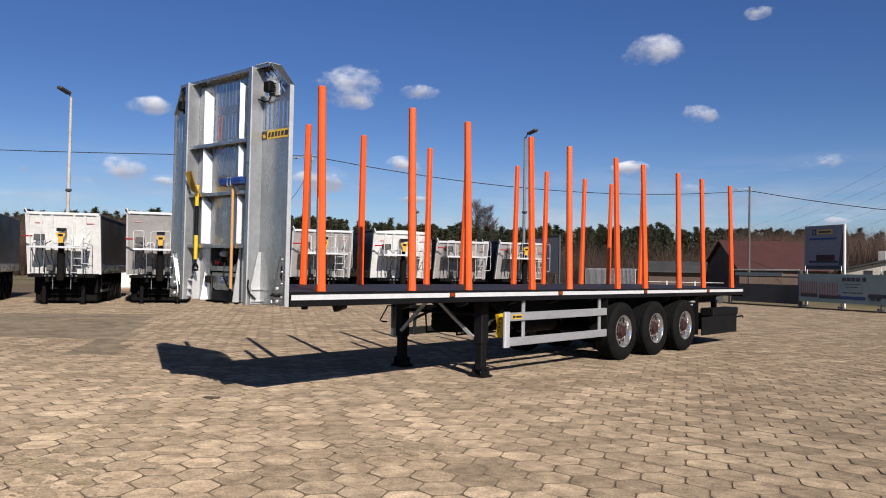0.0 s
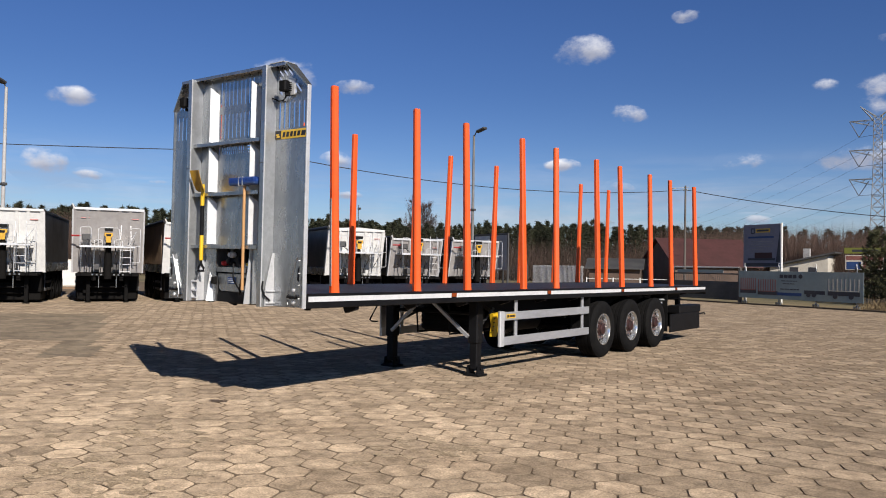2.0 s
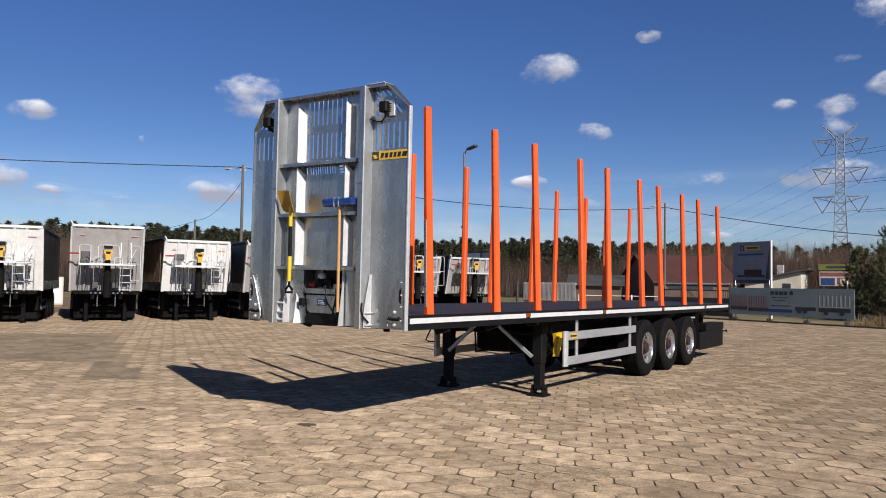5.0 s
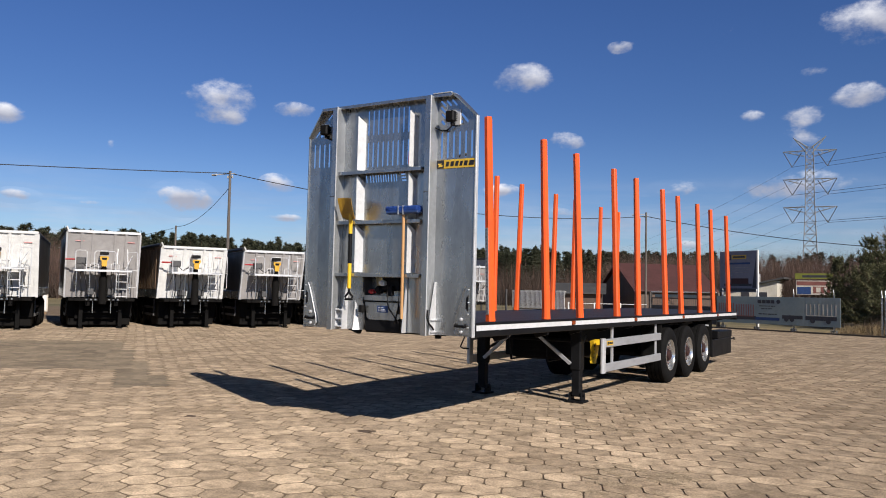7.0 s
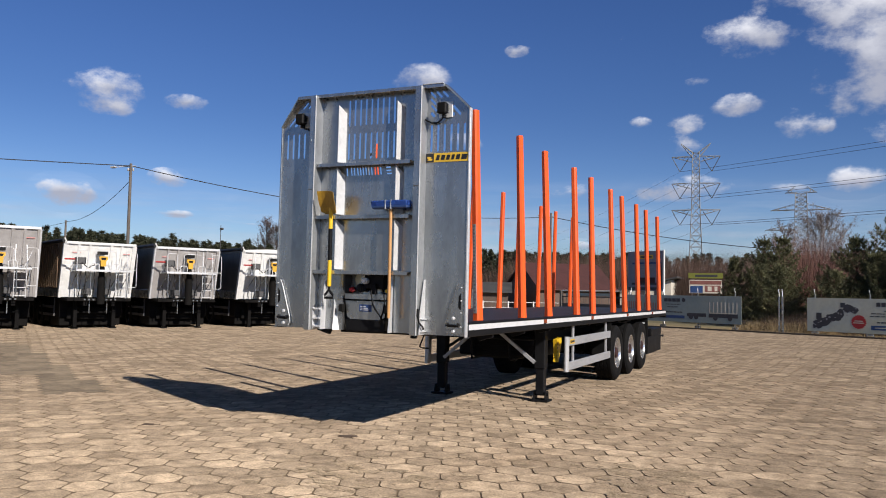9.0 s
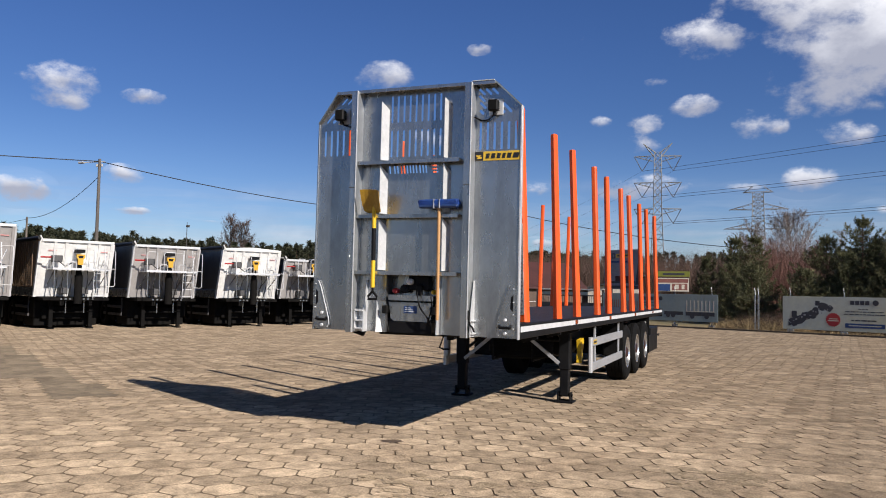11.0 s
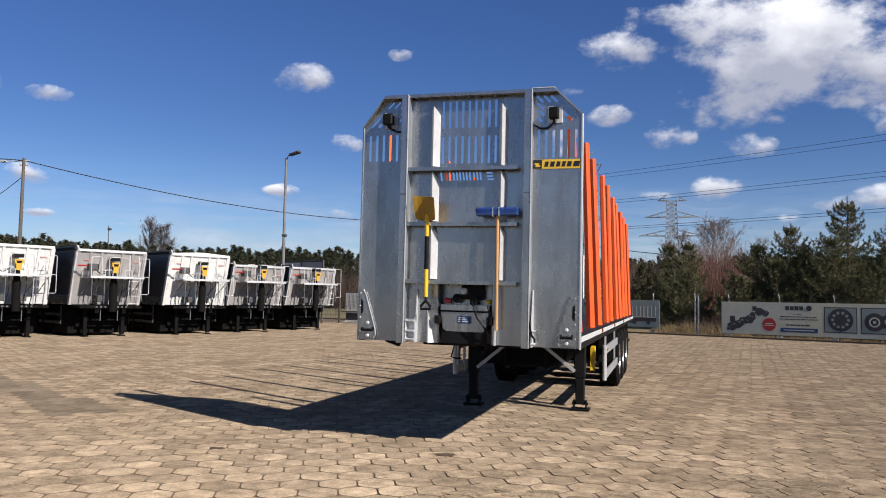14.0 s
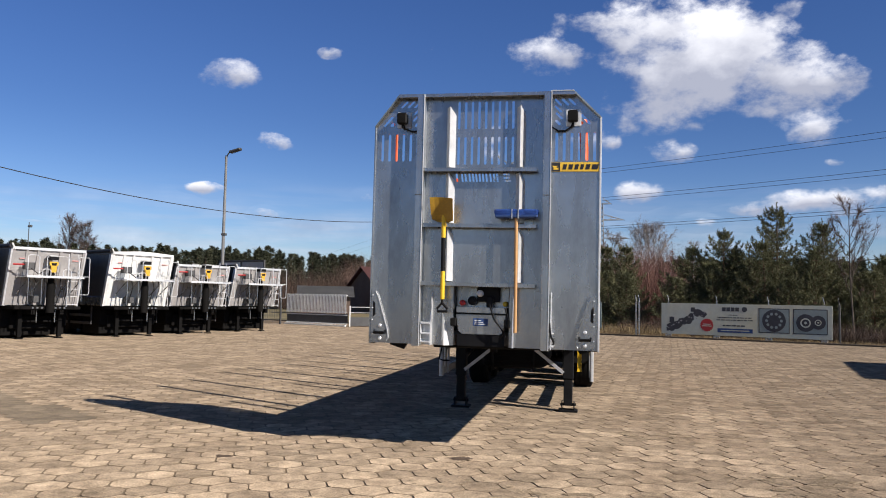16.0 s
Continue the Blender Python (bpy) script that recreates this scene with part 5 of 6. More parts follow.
tipper((-15.15, 22.5), 2.95, GREY_BODY, label="low parked grey tipper trailer with pale platform rails", skirt=False)
tipper((-14.2, 26.0), 3.0, GREY_BODY, side=TARP, label="low parked tipper trailer with dark rounded tub", skirt=False)

cabinet = thing("cabinet", "white metal cabinet on a brown base behind the parked trailers", "cabinet", pose(-36.9, 17.0, 0, 0, 0, 62))
part("base", Geo().box(-0.55, 0.65, 0.0, 0.6, -0.05, 0.12, 0.01), BROWN_SIDE, cabinet)
part("body", Geo().box(-0.6, 0.7, -0.03, 0.65, 0.12, 1.72, 0.02), PLASTER, cabinet)
part("door", Geo().box(-0.52, 0.62, -0.05, -0.031, 0.2, 1.64, 0.006), WHITE_SLAT, cabinet)

box_trailer = thing("box_trailer", "plain grey box trailer parked at the side of the yard", "trailer", pose(13.44, 8.95, 0, 0, 0, -12.2))
part("box_body", Geo().box(0, 2.5, 0, 6.1, 1.0, 4.0, 0.03), GREY_BODY, box_trailer)
part("chassis", Geo().box(0.4, 2.1, 0.3, 5.8, 0.6, 1.0, 0.03), BLACK, box_trailer)
for x in (0.2, 2.3):
    for y in (3.6, 4.8):
        part("wheel", Geo().lathe(TYRE, 24, Matrix.Translation((x, y, 0.53)) @ pose(0, 0, 0, 0, 90, 0), closed=True), RUBBER, box_trailer, smooth=True)
    part("landing_leg", Geo().box(x - 0.07, x + 0.07, 1.2, 1.35, 0, 1.0, 0.01), BLACK, box_trailer)

# ---- poles, cables, pylons ----
def lamp_post(x, y, h, mat, reach, label):
    t = thing("street_lamp", label, "street lamp", pose(x, y, 0))
    g = Geo()
    g.tube([(0, 0, -0.05), (0, 0, h * 0.5), (0, 0, h)], 0.115, 10, r2=0.07)
    part("pole", g, mat, t, smooth=True)
    g = Geo()
    dx, dy = reach
    g.tube([(0, 0, h - 0.1), (dx * 0.3, dy * 0.3, h + 0.15), (dx, dy, h + 0.25)], 0.035, 6)
    part("arm", g, mat, t)
    g = Geo()
    g.box(-0.4, 0.4, -0.16, 0.16, -0.09, 0.07, 0.05, Matrix.Translation((dx * 1.15, dy * 1.15, h + 0.28)) @ pose(0, 0, 0, 0, -12, math.degrees(math.atan2(dy, dx))))
    part("lamp_head", g, DARK_STEEL, t)
    g = Geo()
    g.box(-0.11, 0.17, -0.12, 0.12, h * 0.52, h * 0.52 + 0.14, 0.02)
    part("junction_box", g, DARK_STEEL, t)


lamp_post(-20.45, 34.75, 10.1, LAMP_POLE, (0.55, -0.1), "tall grey concrete street lamp with one short arm")
lamp_post(-33.3, 11.9, 10.3, GREY_POLE, (0.2, -0.4), "tall grey concrete street lamp behind parked trailers")


def pole(x, y, h, mat, label, arms=True):
    t = thing("utility_pole", label, "utility pole", pose(x, y, 0))
    g = Geo()
    g.tube([(0, 0, -0.05), (0, 0, h)], 0.125, 10, r2=0.085)
    part("post", g, mat, t, smooth=True)
    if arms:
        g = Geo()
        g.tube([(-0.9, -0.4, h - 0.25), (0.3, 0.15, h - 0.15)], 0.03, 6)
        g.box(-1.25, -0.85, -0.55, -0.35, h - 0.32, h - 0.2, 0.03)
        part("lamp_bracket", g, GREY_POLE, t)
        for s in (-1, 1):
            g = Geo()
            g.lathe([(0.03, 0), (0.07, 0.06), (0.05, 0.1), (0.07, 0.14), (0.02, 0.2)], 8, Matrix.Translation((0.16 * s, 0.05 * s, h - 0.5)))
            part("insulator", g, GREY_POLE, t)


pole(-34.9, 29.1, 9.6, BROWN_POLE, "brown timber utility pole with a small lamp and cable")
pole(-18.4, 68.0, 9.9, BROWN_POLE, "brown timber utility pole carrying an overhead cable")
pole(-58.0, 43.2, 7.7, DARK_POLE, "short weathered timber pole behind the trailers", False)

mast = thing("lamp_mast", "thin grey mast with a small lamp beyond the trailers", "mast", pose(-55.6, 61.8, 0))
part("post", Geo().tube([(0, 0, -0.05), (0, 0, 8.8)], 0.06, 8, r2=0.035), DARK_STEEL, mast, smooth=True)
part("lamp_head", Geo().box(-0.1, 0.35, -0.1, 0.1, 8.25, 8.5, 0.04), DARK_STEEL, mast)


def cable(a, b, sag, r=0.02, label="dark overhead cable sagging between poles", n=24):
    a, b = Vector(a), Vector(b)
    g = Geo()
    g.tube([a.lerp(b, k / n) - Vector((0, 0, 4 * sag * (k / n) * (1 - k / n))) for k in range(n + 1)], r, 5)
    solo("overhead_cable", g, WIRE, label, "cable")


cable((-34.9, 29.1, 9.45), (-18.4, 68.0, 9.5), 1.25, 0.03)
cable((-34.9, 29.1, 9.45), (-75.0, -8.0, 10.6), 0.5, 0.03)
cable((-18.4, 68.0, 9.5), (42.0, 75.0, 8.3), 3.2, 0.035)
cable((-34.9, 29.1, 8.5), (-58.0, 43.2, 7.6), 0.7, 0.02)
cable((-58.0, 43.2, 7.5), (-98, 50, 7.0), 0.8, 0.02)


def pylon(x, y, h, turn, label, arms, hung, girth=1.0):
    """A lattice tower with two pairs of pointed cross arms and a forked top."""
    t = thing("power_pylon", label, "pylon", pose(x, y, 0, 0, 0, turn))
    g = Geo()
    th = 0.0021 * h * (1.5 if girth > 1 else 1)

    def half(z):
        return girth * h * (0.05 - 0.025 * min(1, z / (0.6 * h)) if z < 0.6 * h else 0.025 - 0.005 * (z - 0.6 * h) / (0.4 * h))

    zs = [0, 0.1, 0.19, 0.27, 0.345, 0.415, 0.48, 0.54, 0.6, 0.645, 0.69, 0.735, 0.78, 0.82, 0.86, 0.9, 0.94]
    for a, b in zip(zs[:-1], zs[1:]):
        za, zb = a * h, b * h
        ra, rb_ = half(za), half(zb)
        cs = [(-1, -1), (1, -1), (1, 1), (-1, 1)]
        for k in range(4):
            (ax, ay), (bx, by) = cs[k], cs[(k + 1) % 4]
            g.tube([(ax * ra, ay * ra, za), (ax * rb_, ay * rb_, zb)], th, 4)
            g.tube([(ax * ra, ay * ra, za), (bx * rb_, by * rb_, zb)], th * 0.6, 4)
            g.tube([(bx * ra, by * ra, za), (ax * rb_, ay * rb_, zb)], th * 0.6, 4)
            g.tube([(ax * rb_, ay * rb_, zb), (bx * rb_, by * rb_, zb)], th * 0.6, 4)
    part("tower", g, LATTICE, t)
    tips = []
    for z, w in arms:
        for s in (-1, 1):
            g = Geo()
            tip = Vector((s * w * h, 0, z * h))
            r = half(z * h)
            for d in (-1, 1):
                a, b = Vector((s * r, d * r, z * h)), Vector((s * r, d * r, (z - 0.035 if hung else z + 0.05) * h))
                g.tube([a, tip], th * 0.9, 4)
                g.tube([b, tip], th * 0.7, 4)
                for q in (0.3, 0.6):
                    g.tube([a.lerp(tip, q), b.lerp(tip, q + 0.15)], th * 0.5, 4)
            part("cross_arm", g, LATTICE, t)
            low_tip = Vector((s * w * 0.66 * h, 0, (z - 0.095) * h)) if hung else tip + Vector((0, -0.06 * h, -0.01 * h))
            g = Geo()
            g.tube([tip, low_tip], th * 1.1, 5)
            if hung:
                g.tube([Vector((s * w * 0.3 * h, 0, (z - 0.01) * h)), low_tip], th * 1.1, 5)
            part("insulator", g, DARK_STEEL, t)
            tips.append(pose(x, y, 0, 0, 0, turn) @ low_tip)
    if hung:
        for s in (-1, 1):
            g = Geo()
            for d in (-1, 1):
                g.tube([(s * h * 0.01, d * h * 0.02, 0.935 * h), (s * 0.09 * h, 0, h)], th, 4)
                g.tube([(s * h * 0.02, d * h * 0.02, 0.91 * h), (s * 0.09 * h, 0, h)], th, 4)
            part("peak", g, LATTICE, t)
    return tips


ARMS_HUNG, ARMS_WIDE = ((0.578, 0.145), (0.746, 0.145), (0.916, 0.145)), ((0.62, 0.28), (0.79, 0.235), (0.94, 0.12))
tips = pylon(-25.0, 245.0, 50.0, 8, "tall grey steel lattice power pylon behind the trees", ARMS_HUNG, True)
pylon(5.3, 392.0, 55.0, 0, "distant steel lattice power pylon", ARMS_WIDE, False, 2.1)
for k, tip in enumerate(tips):
    other = Vector((150, 120, 0)) + Vector((0, 0, tip.z + 2)) + (tip - Vector((-25, 245, tip.z))) * 1.0
    cable(tip, other, 1.5, 0.05, "high-voltage line running from a pylon", 30)
    far = Vector((-290, 640, tip.z - 5)) + (tip - Vector((-25, 245, tip.z)))
    cable(tip, far, 12.0, 0.028, "high-voltage line running from a pylon", 30)
pylon(-290, 640, 46.0, 30, "distant steel lattice power pylon over the forest", ARMS_WIDE, False)

# ---- fence, banners, boards, buildings ----
def banner(name, k0, k1, z0, z1, mat, label, marks):
    t = thing(name, label, "banner", FENCE @ Matrix.Translation((k0, 0, 0)))
    L = k1 - k0
    g = Geo()
    g.box(0, L, -0.02, 0.0, z0, z1, 0.004)
    part("sheet", g, mat, t)
    for x0, x1, a, b, ink, kind in marks:
        g, pieces = Geo(), []

        def piece():
            pieces.append(Geo())
            return pieces[-1]

        if kind == "disc":
            g.lathe([((x1 - x0) / 2, 0.0), ((x1 - x0) / 2, 0.006)], 24, pose((x0 + x1) / 2, -0.021, (a + b) / 2, 90, 0, 0))
        elif kind == "burst":
            r, c0, c1 = (x1 - x0) / 2, (x0 + x1) / 2, (a + b) / 2
            g.prism([(c0 + r * (1 if k % 2 else 0.87) * math.cos(k * math.pi / 20), c1 + r * (1 if k % 2 else 0.87) * math.sin(k * math.pi / 20)) for k in range(40)], -0.0245, -0.021, "y")
        elif kind == "machine":
            rr = random.Random(int(x0 * 100))
            for q, w, e in ((0.12, 0.25, 0.2), (0.24, 0.3, 0.28), (0.38, 0.26, 0.4), (0.52, 0.27, 0.46), (0.62, 0.22, 0.62), (0.78, 0.26, 0.8), (0.92, 0.2, 0.74)):
                cx, cz = x0 + (x1 - x0) * q, a + (b - a) * e
                n = 11
                piece().prism([(cx + w * rr.uniform(0.6, 1.15) * math.cos(2 * math.pi * k / n), cz + w * rr.uniform(0.55, 1.0) * math.sin(2 * math.pi * k / n)) for k in range(n)], -0.0235 - 0.0005 * rr.random(), -0.021, "y")
            for k in range(18):
                q = rr.random()
                cx, cz, w = x0 + (x1 - x0) * q, a + (b - a) * (0.12 + 0.7 * q + rr.uniform(-0.16, 0.16)), rr.uniform(0.04, 0.1)
                piece().prism([(cx + w * rr.uniform(0.5, 1.3) * math.cos(math.pi * k2 / 3), cz + w * rr.uniform(0.5, 1.3) * math.sin(math.pi * k2 / 3)) for k2 in range(6)], -0.0237 - 0.0003 * rr.random(), -0.021, "y")
            piece().box(x0 + 0.12, x0 + 0.36, -0.024, -0.021, a + 0.45, a + 0.75)
            piece().box(x1 - 0.75, x1 - 0.55, -0.024, -0.021, b - 0.2, b + 0.02)
        elif kind == "glints":
            rr = random.Random(5)
            for q, e in [(q, 0.1 + 0.72 * q + rr.uniform(-0.12, 0.12)) for q in np.linspace(0.04, 0.96, 15)]:
                cx, cz, w = x0 + (x1 - x0) * q, a + (b - a) * e, rr.uniform(0.02, 0.06)
                piece().prism([(cx + w * rr.uniform(0.5, 1.4) * math.cos(math.pi * k / 4), cz + w * rr.uniform(0.4, 1.0) * math.sin(math.pi * k / 4)) for k in range(8)], -0.0262, -0.0242, "y")
        elif kind == "spokes":
            r, c0, c1 = (x1 - x0) / 2, (x0 + x1) / 2, (a + b) / 2
            for k in range(10):
                u = 2 * math.pi * k / 10
                piece().lathe([(r * 0.13, 0.0), (r * 0.13, 0.003)], 8, pose(c0 + r * 0.62 * math.cos(u), -0.0305, c1 + r * 0.62 * math.sin(u), 90, 0, 0))
                piece().lathe([(r * 0.07, 0.0), (r * 0.07, 0.003)], 6, pose(c0 + r * 0.32 * math.cos(u), -0.0305, c1 + r * 0.32 * math.sin(u), 90, 0, 0))
        elif kind == "hub":
            r, c0, c1 = (x1 - x0) / 2, (x0 + x1) / 2, (a + b) / 2
            piece().lathe([(r * 0.55, 0.0), (r * 0.55, 0.0035), (r * 0.4, 0.0035), (r * 0.4, 0.0)], 20, pose(c0, -0.0345, c1, 90, 0, 0), closed=True)
            piece().lathe([(r * 0.16, 0.0), (r * 0.16, 0.0035)], 12, pose(c0, -0.0345, c1, 90, 0, 0))
        elif kind == "frame":
            g.box(x0, x1, -0.0235, -0.021, a, b)
        elif kind == "stakes":
            for q in np.linspace(x0, x1, 8):
                piece().box(q - 0.025, q + 0.025, -0.024, -0.021, a, b)
            piece().box(x0, x1, -0.0245, -0.021, a - 0.04, a)
        elif kind == "words":
            rr, q = random.Random(int(x0 * 977 + a * 131)), x0
            while q < x1 - 0.03:
                e = min(x1, q + rr.uniform(0.08, 0.26))
                piece().box(q, e, -0.0235, -0.021, a, b)
                q = e + 0.035
        elif kind == "letters":
            step = (x1 - x0) / 4
            for k in range(4):
                piece().prism([(x0 + step * k, a), (x0 + step * (k + 0.86), a), (x0 + step * (k + 0.86), b), (x0 + step * k, b)], -0.0235, -0.021, "y")
        elif kind == "field":
            g.box(x0, x1, -0.0255, -0.0235, a, b)
        elif kind == "wheel":
            g.lathe([((x1 - x0) / 2, 0.0), ((x1 - x0) / 2, 0.005), ((x1 - x0) / 4, 0.007), ((x1 - x0) / 4, 0.009)], 20, pose((x0 + x1) / 2, -0.0255, (a + b) / 2, 90, 0, 0))
        else:
            g.box(x0, x1, -0.024, -0.021, a, b)
        for q in pieces or [g]:
            part("print_shape", q, ink, t)
    for x in np.linspace(0.35, L - 0.35, 4):
        g = Geo()
        g.box(x - 0.03, x + 0.03, 0.002, 0.06, 0.0, z1 + 0.05, 0.005)
        g.tube([(x, 0.03, z1 + 0.05), (x, 0.03, z1 + 0.15), (x - 0.08, 0.12, z1 + 0.4)], 0.018, 6)
        g.box(x - 0.16, x + 0.16, -0.05, 0.08, -0.02, 0.14, 0.02)
        part("post", g, GALV, t)
    return t


banner("fence_banner", 0.0, 7.92, 0.16, 1.72, BANNER, "pale advertising banner with dark machinery pictures and print bars",
       [(0.3, 2.25, 0.28, 1.5, INK, "machine"), (0.3, 2.25, 0.28, 1.5, INK_GREY, "glints"), (1.95, 2.62, 0.33, 1.0, INK_RED, "burst"), (2.1, 2.47, 0.69, 0.725, BANNER, "field"), (2.05, 2.52, 0.6, 0.64, BANNER, "field"), (3.02, 3.85, 1.37, 1.56, INK, "letters"), (3.95, 4.2, 1.37, 1.57, INK, "disc"), (4.01, 4.14, 1.44, 1.6, BANNER, "field"),
        (3.35, 3.75, 1.17, 1.2, INK, "words"), (2.8, 4.4, 1.04, 1.08, INK, "words"), (2.75, 4.45, 0.92, 0.96, INK, "words"), (3.05, 4.1, 0.64, 0.7, INK, "words"), (2.8, 4.45, 0.33, 0.53, INK_BLUE, "bar"), (2.95, 4.3, 0.41, 0.45, BANNER, "field"),
        (4.72, 6.1, 0.38, 1.55, INK, "frame"), (4.76, 6.06, 0.42, 1.51, BANNER_SKY, "field"), (4.88, 5.94, 0.44, 1.5, INK, "wheel"), (4.88, 5.94, 0.44, 1.5, BANNER_SKY, "spokes"), (6.25, 7.72, 0.38, 1.55, INK, "frame"), (6.29, 7.68, 0.42, 1.51, BANNER_SKY, "field"),
        (7.0, 7.64, 0.62, 1.26, INK, "wheel"), (7.06, 7.58, 0.68, 1.2, BANNER, "hub"), (6.38, 7.2, 0.5, 1.32, INK, "wheel"), (6.38, 7.2, 0.5, 1.32, BANNER, "hub")])
banner("fence_banner", -10.2, -3.27, 0.3, 1.72, BANNER_SKY, "pale blue advertising banner with trailer pictures and print bars",
       [(0.15, 1.05, 0.75, 1.35, INK_DULL, "stakes"), (0.1, 1.1, 0.55, 0.75, INK, "bar"), (1.25, 2.25, 0.7, 1.3, INK_DULL, "stakes"), (1.2, 2.4, 0.5, 0.7, INK, "bar"), (2.5, 3.5, 1.38, 1.56, INK, "letters"), (3.58, 3.8, 1.38, 1.58, INK, "disc"),
        (2.6, 3.5, 1.22, 1.26, INK, "words"), (2.7, 3.4, 1.08, 1.12, INK, "words"), (2.55, 3.6, 0.8, 0.85, INK, "words"), (2.35, 3.75, 0.5, 0.65, INK_BLUE, "bar"),
        (3.9, 5.0, 0.62, 0.8, INK, "bar"), (4.0, 4.25, 0.5, 0.7, INK, "disc"), (4.3, 4.55, 0.5, 0.7, INK, "disc"), (5.2, 6.7, 0.85, 1.4, PLASTER, "stakes"), (5.15, 6.75, 0.6, 0.8, INK, "bar"), (5.4, 5.65, 0.47, 0.67, INK, "disc"), (6.2, 6.45, 0.47, 0.67, INK, "disc")])
# plain mesh fence between and beyond
fence = thing("fence", "grey steel panel fence with posts along the yard edge", "fence", FENCE)
for k in [-1.36, -1.2] + list(np.arange(8.2, 30, 2.4)):
    g = Geo()
    g.box(k - 0.04, k + 0.04, 0.0, 0.08, 0, 1.75, 0.008)
    g.tube([(k, 0.04, 1.75), (k - 0.06, 0.1, 2.1)], 0.018, 6)
    part("post", g, GALV if k < 0 else DARK_STEEL, fence)
g = Geo()
for k in np.arange(8, 30, 0.12):
    g.tube([(k, 0.05, 0.05), (k, 0.05, 1.7)], 0.0022, 3)
for z in np.arange(0.1, 1.75, 0.2):
    g.tube([(-3.2, 0.05, z), (0, 0.05, z)], 0.0022, 3)
    g.tube([(8, 0.05, z), (30, 0.05, z)], 0.0022, 3)
part("mesh_panel", g, DARK_STEEL, fence)

# dark ornamental gate next to the banner
gate = thing("metal_gate", "dark wrought-iron double gate with pale beam and blue-grey strip", "gate", FENCE @ Matrix.Translation((-14.9, 0.1, 0)))
g = Geo()
g.box(0, 4.6, -0.03, 0.03, 0.12, 0.2, 0.006)
g.box(0, 4.6, -0.03, 0.03, 1.5, 1.57, 0.006)
g.box(0, 4.6, -0.02, 0.02, 0.2, 1.12, 0.004)
part("gate_frame", g, DARK_STEEL, gate)
for x in np.arange(0.06, 4.6, 0.13):
    g = Geo()
    g.tube([(x, 0, 0.85), (x, 0, 1.5)], 0.012, 5)
    part("bar", g, DARK_STEEL, gate)
g = Geo()
g.box(0.3, 3.6, -0.05, -0.031, 1.58, 1.75, 0.004)
part("top_strip", g, BANNER_SKY, gate)
part("top_beam", Geo().box(0.0, 4.6, -0.03, 0.03, 1.86, 1.93, 0.008), WHITE_SLAT, gate)
for x in (-0.1, 4.68):
    g = Geo()
    g.box(x - 0.08, x + 0.08, -0.08, 0.08, 0, 1.9, 0.012)
    part("gate_post", g, BROWN_POLE, gate)
# white slatted gate by the far lamp
wgate = thing("slatted_gate", "white vertically slatted sliding gate on a pale base", "gate", pose(-17.0, 36.5, 0, 0, 0, -22.0))
for x in np.arange(0.05, 4.7, 0.115):
    g = Geo()
    g.box(x - 0.033, x + 0.033, -0.012, 0.012, 0.75, 1.85, 0.003)
    part("slat", g, WHITE_SLAT, wgate)
for z in (0.62, 0.8, 1.75, 0.12):
    g = Geo()
    g.box(0, 4.75, 0.013, 0.05, z, z + 0.06, 0.005)
    part("rail", g, WHITE_SLAT, wgate)
g = Geo()
g.box(0, 4.75, 0.06, 0.12, 0.18, 0.72, 0.005)
part("lower_panel", g, DARK_STEEL, wgate)
g = Geo()
g.box(0.0, 4.75, -0.15, 0.0, 0.0, 0.09, 0.01)
part("base_beam", g, WHITE_SLAT, wgate)
fence2 = thing("low_fence", "low grey concrete and steel fence behind the yard", "fence", pose(-12.4, 34.7, 0, 0, 0, 29))
for x in np.arange(0, 4.5, 1.5):
    g = Geo()
    g.box(x - 0.035, x + 0.035, -0.035, 0.035, 0, 1.2, 0.01)
    part("post", g, WHITE_SLAT, fence2)
    g = Geo()
    g.box(x, x + 1.5, -0.015, 0.015, 1.12, 1.15, 0.004)
    g.box(x, x + 1.5, -0.015, 0.015, 0.8, 0.825, 0.004)
    part("rail", g, WHITE_SLAT, fence2)
    part("base_panel", Geo().box(x, x + 1.5, -0.025, 0.025, 0.05, 0.55, 0.005), DARK_STEEL, fence2)
fence3 = thing("back_fence", "dark steel fence behind the parked trailers", "fence", pose(-24, 38.6, 0, 0, 0, -20))
for x in np.arange(0, 7.4, 2.4):
    g = Geo()
    g.box(x - 0.05, x + 0.05, -0.05, 0.05, 0, 1.9, 0.01)
    part("post", g, DARK_STEEL, fence3)
g = Geo()
for x in np.arange(0, 7.2, 0.14):
    g.tube([(x, 0, 0.1), (x, 0, 1.8)], 0.01, 4)
part("mesh_panel", g, DARK_STEEL, fence3)

bill = thing("billboard", "pale advertising board on posts with yellow and black plain shapes", "billboard", pose(-4.72, 38.5, 0, 0, 0, -28) @ Matrix.Diagonal((1.06, 1, 1, 1)))
g = Geo()
g.box(0, 2.36, -0.03, 0.03, 1.95, 4.25, 0.008)
part("panel", g, BOARD, bill)
for x0, x1, a, b, ink in ((0.5, 0.74, 3.75, 4.05, INK), (0.56, 0.68, 3.81, 3.99, BOARD), (0.8, 1.72, 3.8, 4.02, SIGN_YELLOW), (0.88, 1.64, 3.86, 3.96, INK), (0.32, 1.95, 3.5, 3.6, INK_BLUE), (0.5, 1.9, 3.3, 3.35, INK_GREY), (0.5, 1.95, 3.16, 3.21, INK_GREY), (0.5, 1.85, 3.02, 3.07, INK_GREY), (0.5, 1.3, 2.88, 2.93, INK_GREY), (0.75, 1.85, 2.42, 2.72, ROOF), (0.3, 2.05, 2.3, 2.42, INK), (0.05, 2.3, 1.99, 2.16, DARK_STEEL)):
    g = Geo()
